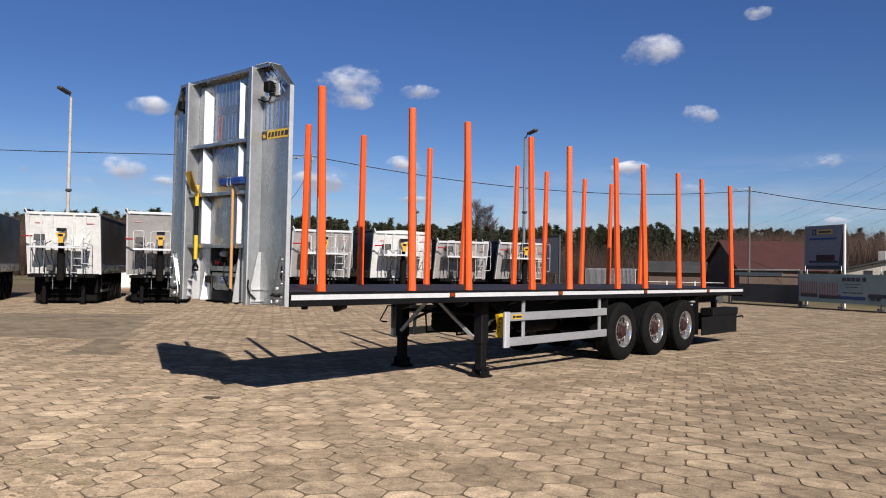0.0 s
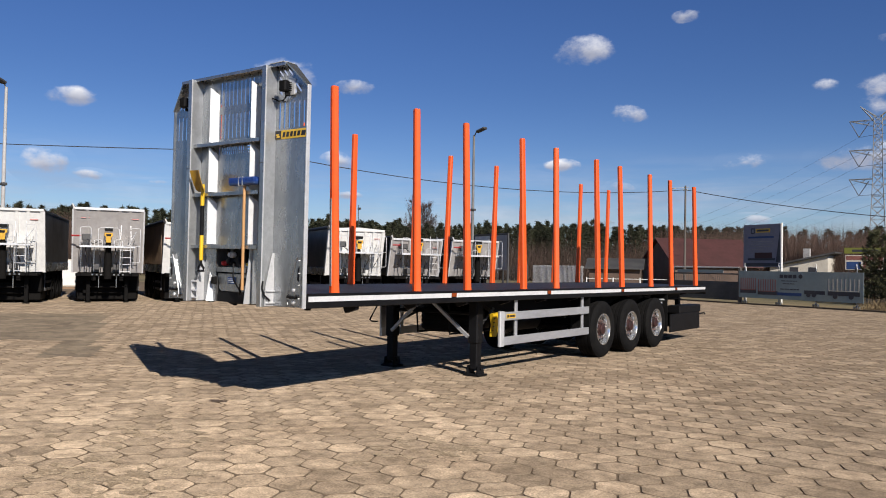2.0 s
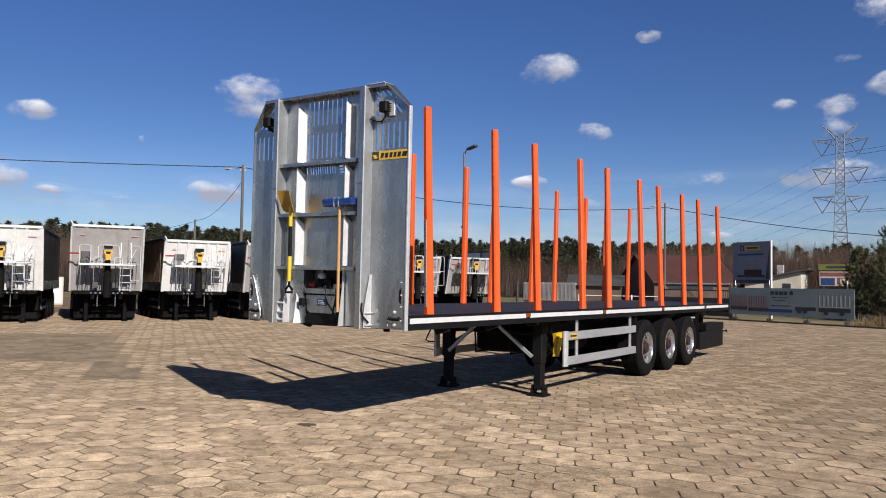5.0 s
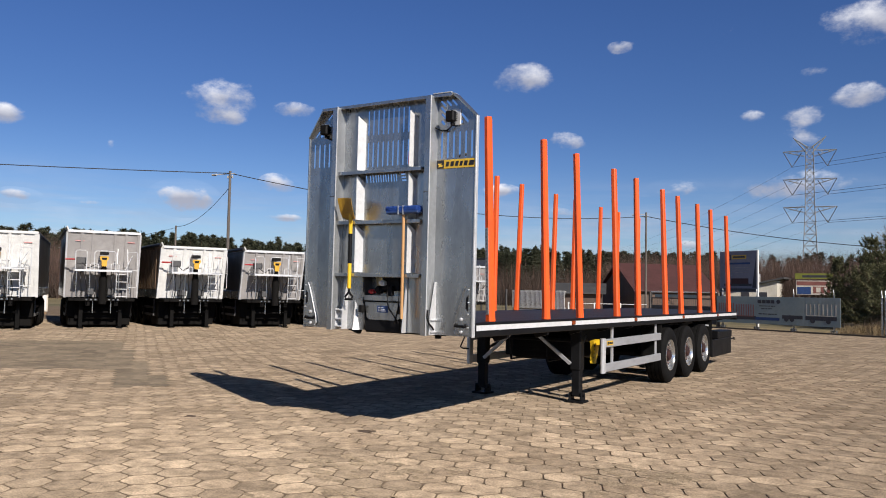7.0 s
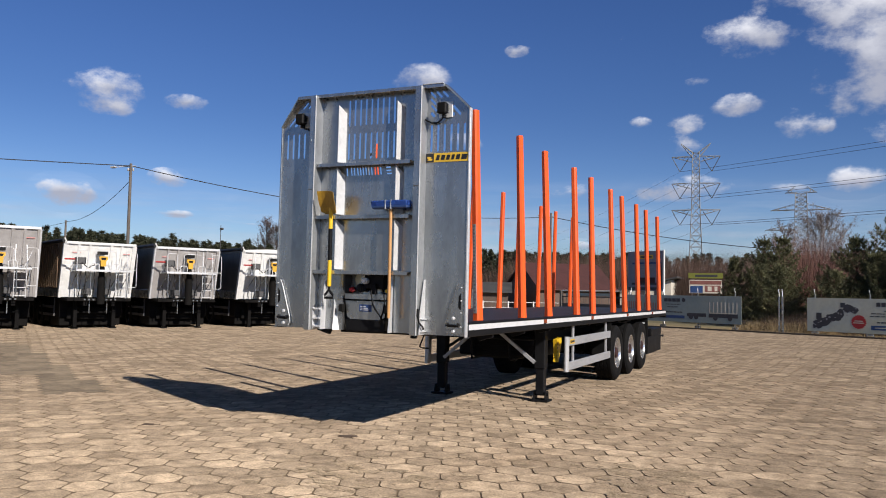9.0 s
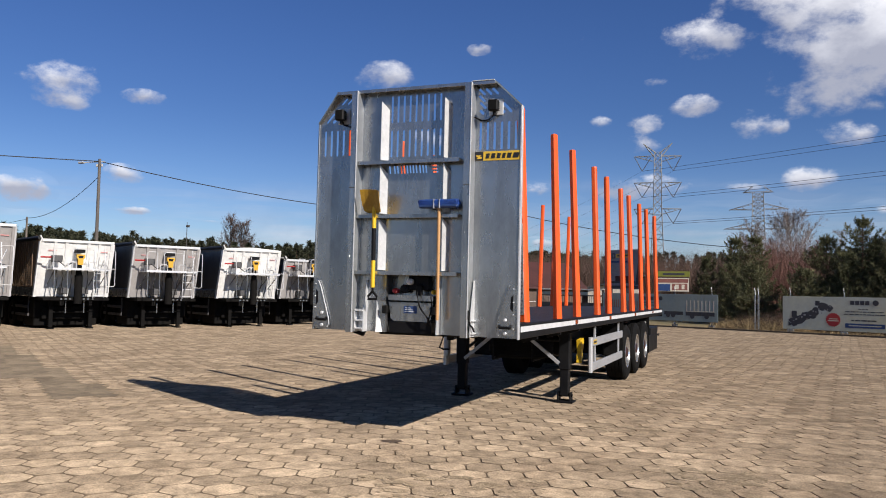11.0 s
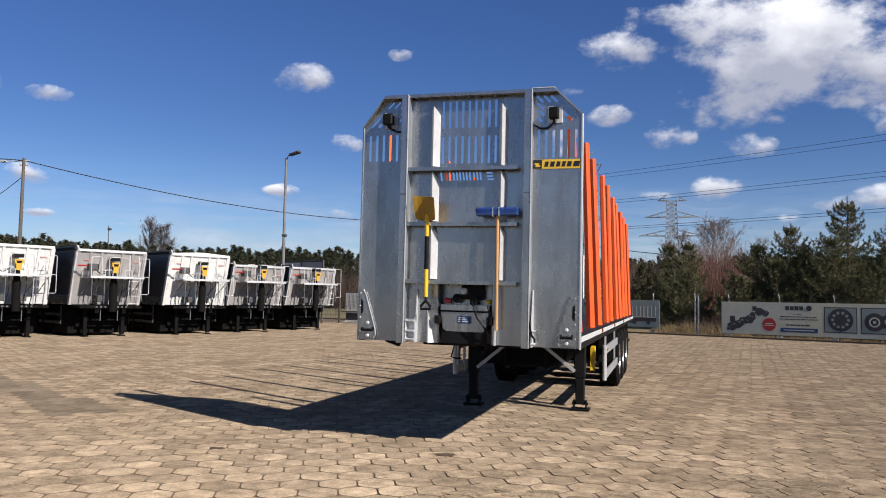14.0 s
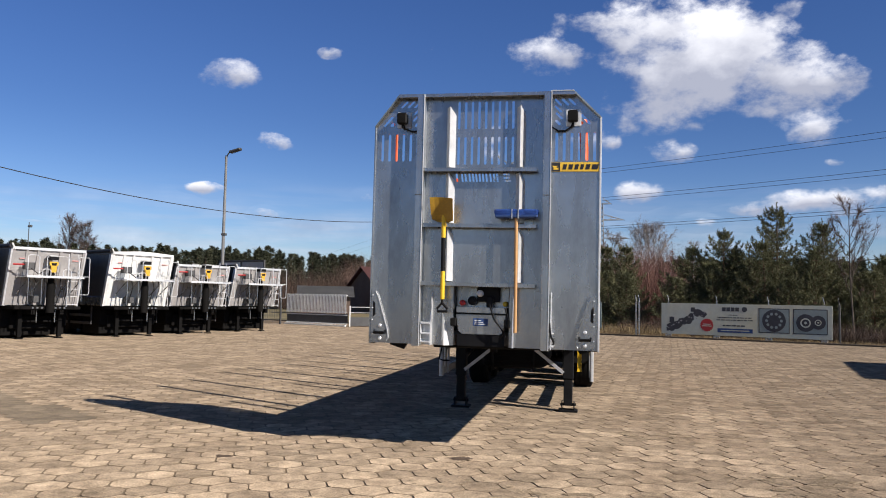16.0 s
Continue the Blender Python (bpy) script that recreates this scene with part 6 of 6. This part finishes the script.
    g.box(x0, x1, -0.036 - (0.003 if ink in (INK, BOARD) else 0) - (0.003 if ink is BOARD else 0), -0.031, a, b)
    part("print_shape", g, ink, bill)
g = Geo()
g.prism([(2.34, 4.1), (2.34, 2.2), (2.08, 2.2)], -0.036, -0.031, "y")
part("print_shape", g, INK, bill)
for x in (0.1, 2.38):
    g = Geo()
    g.box(x - 0.035, x + 0.035, -0.02 if x > 1 else 0.035, 0.09, 0, 4.28, 0.01)
    part("post", g, WHITE_SLAT, bill)
t = thing("roadside_board", "red and white roadside advertising board with a yellow-green strip above", "billboard", pose(-6.4, 80.0, 0))
part("panel", Geo().box(0, 3.35, -0.03, 0.03, 2.05, 3.5, 0.01), PLASTER, t)
for x0, x1, a, b, ink in ((0.05, 3.3, 3.0, 3.42, INK_DULL), (0.1, 1.4, 2.1, 2.85, INK_BLUE), (1.6, 3.2, 2.2, 2.9, INK_DULL), (1.9, 2.3, 2.3, 2.8, PLASTER), (2.6, 2.9, 2.3, 2.8, PLASTER)):
    part("print_shape", Geo().box(x0, x1, -0.037 if ink is not PLASTER else -0.041, -0.031, a, b), ink, t)
part("top_strip", Geo().box(-0.1, 3.45, -0.03, 0.03, 3.66, 4.24, 0.01), SIGN_GREEN, t)
part("print_shape", Geo().box(0.6, 2.9, -0.036, -0.031, 3.82, 4.06), INK, t)
for q in (0.3, 3.05):
    part("post", Geo().tube([(q, 0.06, -0.05), (q, 0.06, 4.2)], 0.05, 6), DARK_STEEL, t)


def house(pos, turn, L, Wd, eave, ridge, wall_mat, roof_mat, label, windows=3):
    t = thing("house", label, "house", pose(pos[0], pos[1], 0, 0, 0, turn))
    g = Geo()
    g.prism([(0, -0.1), (Wd, -0.1), (Wd, eave), (Wd / 2, ridge - 0.12), (0, eave)], 0, L, "x")
    body = part("wall", g, wall_mat, t)
    for s in (0, 1):
        g = Geo()
        y0, y1 = (-0.5, Wd / 2) if s == 0 else (Wd + 0.5, Wd / 2)
        k = (ridge - eave) / (Wd / 2)
        v = [(x, y, z + d) for x in (-0.4, L + 0.4) for y, z in ((y0, eave - 0.5 * k), (y1, ridge)) for d in (0, 0.12)]
        g.add(v, [(0, 1, 3, 2), (4, 6, 7, 5), (0, 4, 5, 1), (2, 3, 7, 6), (0, 2, 6, 4), (1, 5, 7, 3)])
        roof = part("roof", g, roof_mat, t)
    for k in range(windows):
        x = L * (k + 0.5) / windows
        g = Geo()
        g.box(x - 0.5, x + 0.5, -0.05, 0.02, 0.9, eave - 0.35, 0.01)
        part("window", g, WHITE_SLAT, t)
        g = Geo()
        g.box(x - 0.42, x + 0.42, -0.06, -0.05, 0.98, eave - 0.43)
        part("pane", g, INK, t)
    return t


house((-20.5, 71.1), 45.0, 9.0, 8.0, 2.4, 5.0, BRICK_BROWN, ROOF, "brown house with a maroon pitched roof beyond the fence", 0)
house((-27.5, 66.0), 20.0, 5.0, 4.0, 1.9, 2.7, BRICK_BROWN, DARK_STEEL, "low dark outbuilding beside the house", 0)
screen = thing("framed_screen", "pale grey panels in a steel frame behind the parked trailers", "screen", pose(-21.6, 36.7, 0, 0, 0, -26))
for k in range(2):
    part("panel", Geo().box(0.05 + 2.1 * k, 2.1 + 2.1 * k, -0.02, 0.02, 1.5, 3.7, 0.004), WHITE_SLAT if k == 0 else GREY_BODY, screen)
for x in (0.0, 2.1, 4.2):
    part("post", Geo().box(x - 0.05, x + 0.05, -0.05, 0.05, 0, 3.8, 0.01), DARK_STEEL, screen)
part("rail", Geo().box(-0.05, 4.25, -0.055, 0.055, 3.72, 3.82, 0.01), DARK_STEEL, screen)
shed = thing("shed", "small pale shed with a dark mono-pitch roof", "shed", pose(-16.0, 90.0, 0, 0, 0, 0))
g = Geo()
g.prism([(0, -0.05), (6.2, -0.05), (6.2, 3.68), (0, 2.25)], 0, 5, "y")
part("wall", g, PLASTER, shed)
g = Geo()
g.prism([(-0.5, 2.18), (7.0, 3.91), (7.0, 4.1), (-0.5, 2.37)], -0.5, 5.4, "y")
part("roof", g, DARK_STEEL, shed)
for x in (2.2, 4.2):
    g = Geo()
    g.box(x, x + 0.9, -0.04, 0.0, 1.5, 2.3, 0.01)
    part("window", g, INK, shed)
g = Geo()
g.box(3.2, 3.9, 2.0, 2.7, 2.9, 4.5, 0.02)
part("chimney", g, GREY_POLE, shed)

# ---- trees ----
def blades(centres, dirs, length, width, k, rng, droop=0.0):
    """Narrow triangles that radiate from each centre: needles or twigs of a tuft."""
    n = len(centres)
    c = np.repeat(centres, k, 0)
    d = np.repeat(dirs, k, 0) + rng.normal(0, 0.75, (n * k, 3))
    d /= np.linalg.norm(d, axis=1, keepdims=True) + 1e-9
    side = np.cross(d, rng.normal(0, 1, (n * k, 3)))
    side /= np.linalg.norm(side, axis=1, keepdims=True) + 1e-9
    ln = length * rng.uniform(0.6, 1.25, (n * k, 1))
    tip = c + d * ln - np.array([0, 0, droop]) * ln
    w = side * width * rng.uniform(0.6, 1.3, (n * k, 1))
    v = np.stack([c - w * 0.5, tip + w * 0.15, c + w * 0.5], 1).reshape(-1, 3)
    f = np.arange(n * k * 3).reshape(-1, 3)
    return v, f


def leaf_mesh(name, v, f, mat):
    me = bpy.data.meshes.new(name)
    me.from_pydata(v.tolist(), [], f.tolist())
    me.materials.append(mat)
    return me


def pine(name_label, x, y, h, wide, seed):
    """A young pine: whorls of upswept branches, each with side shoots that end in tufts of needles."""
    r = np.random.default_rng(seed)
    t = thing("pine_tree", name_label, "tree", pose(x, y, -0.05, 0, 0, r.uniform(0, 360)), "pines by the fence")
    g, pts, ds = Geo(), [], []
    g.tube([(0, 0, 0), (0.012 * h * r.normal(), 0, h * 0.5), (0, 0, h * 0.98)], 0.017 * h, 8, r2=0.012)
    whorls = int(6 + 1.9 * h)
    lop = r.uniform(0, 2 * math.pi)
    for i in range(whorls):
        q = (i + r.uniform(-0.25, 0.25)) / (whorls - 1)
        q = min(max(q, 0.0), 0.97)
        z = h * (0.05 + 0.9 * q)
        for a in r.uniform(0, 2 * math.pi) + np.arange(6) * math.pi / 3 + r.normal(0, 0.25, 6):
            L = (1.12 * wide * (1 - q) ** 0.75 + 0.16) * r.uniform(0.55, 1.15) * (1 + 0.18 * math.cos(a - lop))
            out = np.array([math.cos(a), math.sin(a), 0.0])
            side = np.array([-math.sin(a), math.cos(a), 0.0])
            bow = r.uniform(0.16, 0.34) + 0.35 * q
            p0 = np.array([0, 0, z])
            curve = [p0 + out * L * u + np.array([0, 0, L * (0.08 * u + bow * u * u)]) for u in (0.0, 0.35, 0.7, 1.0)]
            g.tube(curve, 0.007 + 0.006 * L, 4, r2=0.005)
            steps = max(3, int(L / 0.17))
            for k in range(steps):
                u = 0.22 + 0.78 * (k + 0.5) / steps
                p = p0 + out * L * u + np.array([0, 0, L * (0.08 * u + bow * u * u)])
                reach = 0.07 + 0.3 * L * (1.05 - u)
                for w in (-1, -0.45, 0.45, 1):
                    pts.append(p + side * w * reach * r.uniform(0.5, 1.1) + out * r.normal(0, 0.05) + np.array([0, 0, abs(w) * 0.05 + r.normal(0, 0.04)]))
                    ds.append(out * 0.55 + side * 0.6 * w + np.array([0, 0, 0.75]))
            for k in range(3):
                pts.append(curve[-1] + np.array([0, 0, 0.07 * k]) + out * 0.03 * k)
                ds.append(np.array([0, 0, 1.2]) + 0.3 * out)
    for k in range(7):
        pts.append(np.array([0, 0, h * 0.93 + 0.075 * h * k / 6]))
        ds.append(np.array([0, 0, 1.6]))
    part("trunk", g, BARK, t)
    v, f = blades(np.array(pts), np.array(ds), 0.18, 0.032, 9, r)
    ob = new("crown", leaf_mesh("crown", v, f, NEEDLE))
    ob.parent = t


PINE_L = "dense dark green young pine behind the yard fence"
for x, y, h, w in ((12.1, 40.4, 7.75, 2.5), (14.9, 41.5, 6.9, 2.4), (17.9, 40.0, 4.7, 2.0), (9.2, 41.0, 6.3, 2.3), (10.9, 38.6, 5.4, 2.0), (7.4, 41.5, 5.3, 2.0), (20.6, 41.0, 5.6, 2.3), (13.6, 38.2, 4.9, 1.9),
                   (16.6, 38.0, 3.6, 1.7), (3.6, 45.5, 5.6, 1.9), (8.3, 39.6, 4.2, 1.7), (6.2, 39.4, 3.2, 1.5), (3.4, 41.0, 3.6, 1.4), (11.9, 36.9, 3.2, 1.4), (2.4, 47.5, 5.7, 1.6),
                   (0.6, 46.5, 4.3, 1.2), (2.4, 43.5, 3.7, 1.3), (15.4, 39.0, 4.2, 1.8), (10.2, 42.5, 5.2, 2.0)):
    pine(PINE_L, x, y, h, w, int(x * 31 + y * 7) + 500)


def bare_tree(label, x, y, h, seed, bark, twig, low=0.3, wide=0.34, limbs=16, stout=0.012, stems=1, fine=5, name="bare_tree", apart=0.9):
    """An upright leafless tree: straight leader, limbs that climb steeply, forking twigs."""
    r = np.random.default_rng(seed)
    t = thing(name, label, "tree", pose(x, y, -0.05))
    g, tips, dirs = Geo(), [], []
    for s in range(stems):
        off = np.array([apart * s, 0.0, 0.0])
        top = off + np.array([r.normal(0, 0.02) * h + 0.04 * h * s, r.normal(0, 0.02) * h, h * (1 - 0.08 * s)])
        bend = (off + top) / 2 + r.normal(0, 0.008 * h, 3)
        g.tube([off, bend, top], stout * h, 7, r2=0.0018 * h)
        for k in range(limbs):
            q = low + (0.96 - low) * (k + r.uniform(0, 1)) / limbs
            p0 = off + (bend - off) * 2 * q if q < 0.5 else bend + (top - bend) * (2 * q - 1)
            L = h * wide * (1.05 - q) ** 0.6 * r.uniform(0.6, 1.1)
            a, lean = r.uniform(0, 2 * math.pi), r.uniform(0.35, 0.75)
            d = np.array([math.cos(a) * math.sin(lean), math.sin(a) * math.sin(lean), math.cos(lean)])
            p1 = p0 + d * L * 0.55
            p2 = p0 + d * L + np.array([0, 0, 0.12 * L])
            rad = stout * h * (1 - q) * 0.42 + 0.0012 * h
            g.tube([p0, p1, p2], rad, 4, r2=0.0012 * h)
            tips += [p2, p1]
            dirs += [d + np.array([0, 0, 0.5]), d]
            for _ in range(fine):
                u = r.uniform(0.25, 1.0)
                b0 = p0 + (p2 - p0) * u
                e = d + r.normal(0, 0.38, 3) + np.array([0, 0, 0.25])
                e /= np.linalg.norm(e)
                b1 = b0 + e * L * r.uniform(0.25, 0.5)
                g.tube([b0, b1], 0.0014 * h, 3, r2=0.0006 * h)
                tips += [b1, (b0 + b1) / 2]
                dirs += [e, e]
    part("trunk", g, bark, t)
    v, f = blades(np.array(tips), np.array(dirs) * 1.3, 0.06 * h, 0.0008 * h, 18, r, 0.02)
    ob = new("crown", leaf_mesh("crown", v, f, twig))
    ob.parent = t


BIRCH_L = "bare birch with fine greyish twigs behind the pines"
bare_tree(BIRCH_L, 6.4, 62.0, 8.1, 5, BIRCH, PALE_TWIG, 0.3, 0.55, 44, 0.010, fine=10)
bare_tree(BIRCH_L, 3.2, 66.0, 7.6, 6, BIRCH, PALE_TWIG, 0.3, 0.5, 28, 0.010, fine=8)
bare_tree(BIRCH_L, 9.6, 58.0, 6.6, 7, BIRCH, PALE_TWIG, 0.3, 0.36, 16, 0.010)
bare_tree("slender bare tree with grey-brown branches", 14.5, 34.7, 6.9, 8, GREY_BARK, TWIG, 0.34, 0.46, 20, 0.0085, fine=6)
bare_tree("slender bare tree with grey-brown branches", 15.6, 46.0, 6.8, 18, GREY_BARK, TWIG, 0.3, 0.38, 13, 0.009, fine=4)
bare_tree("twin-stemmed bare birch standing above the forest edge", -95.4, 122.0, 15.6, 9, GREY_BARK, GREY_TWIG, 0.3, 0.36, 30, 0.008, stems=2, fine=10, apart=3.0)
bare_tree("slim bare birch standing above the forest edge", -94.1, 124.3, 11.5, 19, BIRCH, PALE_TWIG, 0.4, 0.3, 20, 0.008, fine=7)
for k, (x, y, h) in enumerate(((1.5, 68.0, 6.0), (5.0, 66.0, 6.4), (8.5, 64.0, 6.2), (2.5, 80.0, 8.0))):
    bare_tree("leafless reddish-brown young birch in the scrub", x, y, h, 40 + k, GREY_BARK, RED_TWIG, 0.2, 0.3, 22, 0.007, fine=7)

# the forest belt, and the bare undergrowth in front of it
rf = np.random.default_rng(21)
allv, allf, n0 = [], [], 0
trunks = Geo()
proto = []
TUFTS = 140
for k in range(8):
    q = rf.uniform(0, 1, TUFTS) ** 0.85
    ang, girth = rf.uniform(0, 2 * math.pi, TUFTS), (0.10 + 0.014 * (k % 4)) * (1.02 - q) ** 0.85 * (0.55 + 0.45 * np.minimum(1, q / 0.25))
    out = np.sqrt(rf.uniform(0.05, 1, TUFTS)) * girth * rf.uniform(0.75, 1.2, TUFTS)
    pts = np.stack([out * np.cos(ang), out * np.sin(ang), 0.36 + 0.62 * q], 1)
    ds = np.stack([0.6 * np.cos(ang), 0.6 * np.sin(ang), np.full(TUFTS, 0.35)], 1)
    proto.append(blades(pts, ds, 0.045, 0.0135, 7, rf))
for k in range(1250):
    az = radians(rf.uniform(-82, 34))
    if -11 < math.degrees(az) < -4 and k % 3:
        continue
    dist = rf.uniform(125, 185)
    x, y = 4 + dist * math.sin(az), -7 + dist * math.cos(az)
    el = 3.12 + 0.32 * min(1, max(0, (-42 - math.degrees(az)) / 10)) + 0.2 * math.sin(az * 11) + 0.42 * math.exp(-((math.degrees(az) + 44) / 12) ** 2)
    h = (dist * math.tan(radians(el)) + 1.7) * min(1.08, rf.normal(0.93, 0.055))
    v, f = proto[k % 8]
    c, s = math.cos(k), math.sin(k)
    w = v @ np.array([[c, s, 0], [-s, c, 0], [0, 0, 1]]) * np.array([h * rf.uniform(1.15, 1.75), h * rf.uniform(1.15, 1.75), h]) + np.array([x, y, 0])
    allv.append(w)
    allf.append(f + n0)
    n0 += len(w)
    trunks.tube([(x, y, 0), (x, y, h * 0.9)], 0.014 * h, 4, r2=0.03)
forest = new("forest", leaf_mesh("forest", np.concatenate(allv), np.concatenate(allf), FAR_NEEDLE))
tagged(forest, "distant belt of dark green pines behind the yard", "forest", kind="stuff")
solo("forest_trunks", trunks, BARK, "reddish bare trunks of the distant pine belt", "forest", kind="stuff")


def scrub(label, az0, az1, d0, d1, count, hgt, mat, seed, name="undergrowth", k=7, wid=0.02, fan=0.4):
    r = np.random.default_rng(seed)
    az, d = np.radians(r.uniform(az0, az1, count)), r.uniform(d0, d1, count)
    c = np.stack([4 + d * np.sin(az), -7 + d * np.cos(az), np.full(count, -0.05)], 1)
    up = np.tile([0, 0, 1 / fan], (count, 1))
    v, f = blades(c, up, hgt, wid, k, r)
    ob = new(name, leaf_mesh(name, v, f, mat))
    tagged(ob, label, "undergrowth", kind="stuff")


scrub("bare brown undergrowth in front of the pine belt", -80, 34, 100, 150, 14000, 5.4, FAR_TWIG, 31, k=6, wid=0.065, fan=0.36)
scrub("bare reddish-brown trees standing above the pine belt", -78, -58, 105, 120, 2400, 7.6, TWIG, 35, "thicket", 9, 0.04, 0.36)
scrub("bare greyish-brown scrub behind the fence", -3, 34, 66, 98, 5000, 4.0, TWIG, 32, "scrub", 9, 0.03, 0.3)
scrub("bare brown thicket of young trees behind the shed", -19, -2, 101, 118, 3600, 6.9, TWIG, 34, "thicket", 9, 0.035, 0.36)
scrub("dense reddish young birch shoots behind the pines", -0.8, 3.6, 54, 64, 620, 5.4, RED_TWIG, 33, "birch_thicket", 9, 0.022, 0.22)


def grass_strip(k0, k1, o0, o1, count, hgt, seed, label, mat=None, name="dry_grass"):
    r = np.random.default_rng(seed)
    a, o = r.uniform(k0, k1, count), r.uniform(o0, o1, count)
    c = np.array([tuple(along(p, q, -0.05)) for p, q in zip(a, o)])
    v, f = blades(c, np.tile([0, 0, 1.6], (count, 1)), hgt, 0.02, 7, r)
    ob = new(name, leaf_mesh(name, v, f, mat or DRY))
    tagged(ob, label, "grass", kind="stuff")


grass_strip(-4, 30, -1.0, 3.0, 4200, 0.17, 51, "dry straw-coloured grass along the fence")
grass_strip(-4, 1.0, 0.2, 5.0, 500, 0.6, 52, "tall dry straw-coloured weeds behind the fence")
grass_strip(-3, 24, 1.2, 6.0, 2600, 0.95, 53, "tangled dark brown brush under the pines", FAR_TWIG, "brush")

# ---- paving blocks ----
# Hexagonal blocks, 0.2 m on a side, in rows that run at 24 degrees.
PITCH, ROW, TURN = 0.3445, 0.302, radians(24.0)
CU, SU = math.cos(TURN), math.sin(TURN)
FX, FY = math.cos(radians(-23.3)), math.sin(radians(-23.3))


def hex_centres(x0, x1, y0, y1):
    out = []
    r = np.arange(-140, 141)
    for j in r:
        v = -1.14 + j * ROW
        u = 3.67 + PITCH / 2 + (j % 2) * PITCH / 2 + np.arange(-140, 141) * PITCH
        x, y = CU * u - SU * v, SU * u + CU * v
        off = -FY * (x - 4.82) + FX * (y - 33.0)
        ok = (x > x0) & (x < x1) & (y > y0) & (y < y1) & (off < -1.35)
        out.append(np.stack([x[ok], y[ok]], 1))
    return np.concatenate(out)


PATCH_PLAN = [(-5.25, 1.2), (-6.0, 0.55), (-8.45, 2.25), (-17.52, -5.6), (-24.73, -2.57), (-15.4, 7.25)]


def in_patch(p):
    """Whether a block lies in the repaired strip, which is cast in plain concrete."""
    inside = np.zeros(len(p), bool)
    for (ax, ay), (bx, by) in zip(PATCH_PLAN, PATCH_PLAN[1:] + PATCH_PLAN[:1]):
        crosses = (p[:, 1] < ay) != (p[:, 1] < by)
        inside ^= crosses & (p[:, 0] < ax + (p[:, 1] - ay) * (bx - ax) / (by - ay + 1e-9))
    return inside


centres = hex_centres(-30, 19, -14.0, 40)
old = centres[in_patch(centres)]
centres = centres[~in_patch(centres)]
order = np.argsort(np.hypot(centres[:, 0] - 2.6, centres[:, 1] + 0.9))
single, rest = centres[order[:300]], centres[order[300:]]
ANG = TURN + np.radians(30 + 60 * np.arange(6))
RING = np.stack([np.cos(ANG), np.sin(ANG)], 1)
R_TOP, R_MID, R_LOW = 0.1832, 0.1868, 0.1880


def block_rings(c, rng, corners):
    """Rings of worn blocks round the centres c: a face with chipped corners, a rounded-off arris and a foot."""
    n, m = len(c), 6 * corners
    if corners == 2:
        ang = TURN + np.radians(30 + 60 * np.repeat(np.arange(6), 2) + np.tile([-7.0, 7.0], 6))
        ring, chip = np.stack([np.cos(ang), np.sin(ang)], 1) * 0.972, 0.012
    else:
        ring, chip = RING, 0.018
    worn = 1 + rng.normal(0, chip, (n, m, 1))
    face = ring * R_TOP * worn
    tip = (face @ rng.normal(0, 0.004, (n, 2, 1)))[..., 0] + rng.uniform(-0.0012, 0.0022, (n, 1))
    rings = [np.concatenate([c[:, None] + face, (tip + rng.normal(0, 0.0006, (n, m)))[..., None]], 2)]
    for rad, drop in ((R_MID, -0.0028), (R_LOW, -0.0085)):
        rings.append(np.concatenate([c[:, None] + ring * rad * (0.55 + 0.45 * worn), (np.full((n, m), drop) + 0.5 * tip)[..., None]], 2))
    faces = [tuple(range(m))] + [(j * m + k, j * m + m + k, j * m + m + (k + 1) % m, j * m + (k + 1) % m) for j in (0, 1) for k in range(m)]
    return np.concatenate(rings, 1), faces


rng = np.random.default_rng(4)
shapes = []
for block in range(12):
    ring_v, ring_f = block_rings(np.zeros((1, 2)), rng, 2)
    me = bpy.data.meshes.new("paver")
    me.from_pydata(ring_v[0].tolist(), [], ring_f)
    me.materials.append(PAVER_ONE)
    me.materials.append(ARRIS)
    me.polygons.foreach_set("material_index", [0] + [1] * (len(ring_f) - 1))
    shapes.append(me)
for k, (x, y) in enumerate(single):
    ob = new("paver", shapes[k % 12])
    ob.parent = yard
    ob.location = (x, y, float(rng.uniform(-0.001, 0.002)))


def paver_field(name, c, corners):
    ring_v, ring_f = block_rings(c, rng, corners)
    m = ring_v.shape[1]
    me = bpy.data.meshes.new(name)
    me.from_pydata(ring_v.reshape(-1, 3).tolist(), [], [tuple(m * i + k for k in f) for i in range(len(c)) for f in ring_f])
    me.materials.append(PAVER)
    me.materials.append(ARRIS)
    me.polygons.foreach_set("material_index", ([0] + [1] * (len(ring_f) - 1)) * len(c))
    ob = new(name, me)
    ob.parent = yard
    ob["kind"] = "stuff"


reach = np.hypot(rest[:, 0] - 2.6, rest[:, 1] + 0.9)
paver_field("paver_field", rest[reach < 9.0], 2)
paver_field("far_paver_field", rest[reach >= 9.0], 1)
FACES = [(0, 1, 2, 3, 4, 5)] + [(k, k + 6, (k + 1) % 6 + 6, (k + 1) % 6) for k in range(6)]
n = len(old)
tops = np.concatenate([old[:, None] + RING * 0.1978 * np.ones((n, 1, 1)), np.full((n, 6, 1), 0.001)], 2)
lows = np.concatenate([old[:, None] + RING * 0.1985 * np.ones((n, 1, 1)), np.full((n, 6, 1), -0.0115)], 2)
me = bpy.data.meshes.new("repaired_paver_field")
me.from_pydata(np.concatenate([tops, lows], 1).reshape(-1, 3).tolist(), [], [tuple(12 * i + k for k in f) for i in range(n) for f in FACES])
me.materials.append(PATCH)
repaired = new("repaired_paver_field", me)
repaired.parent = yard
tagged(repaired, "strip of darker tightly laid blocks", kind="stuff")
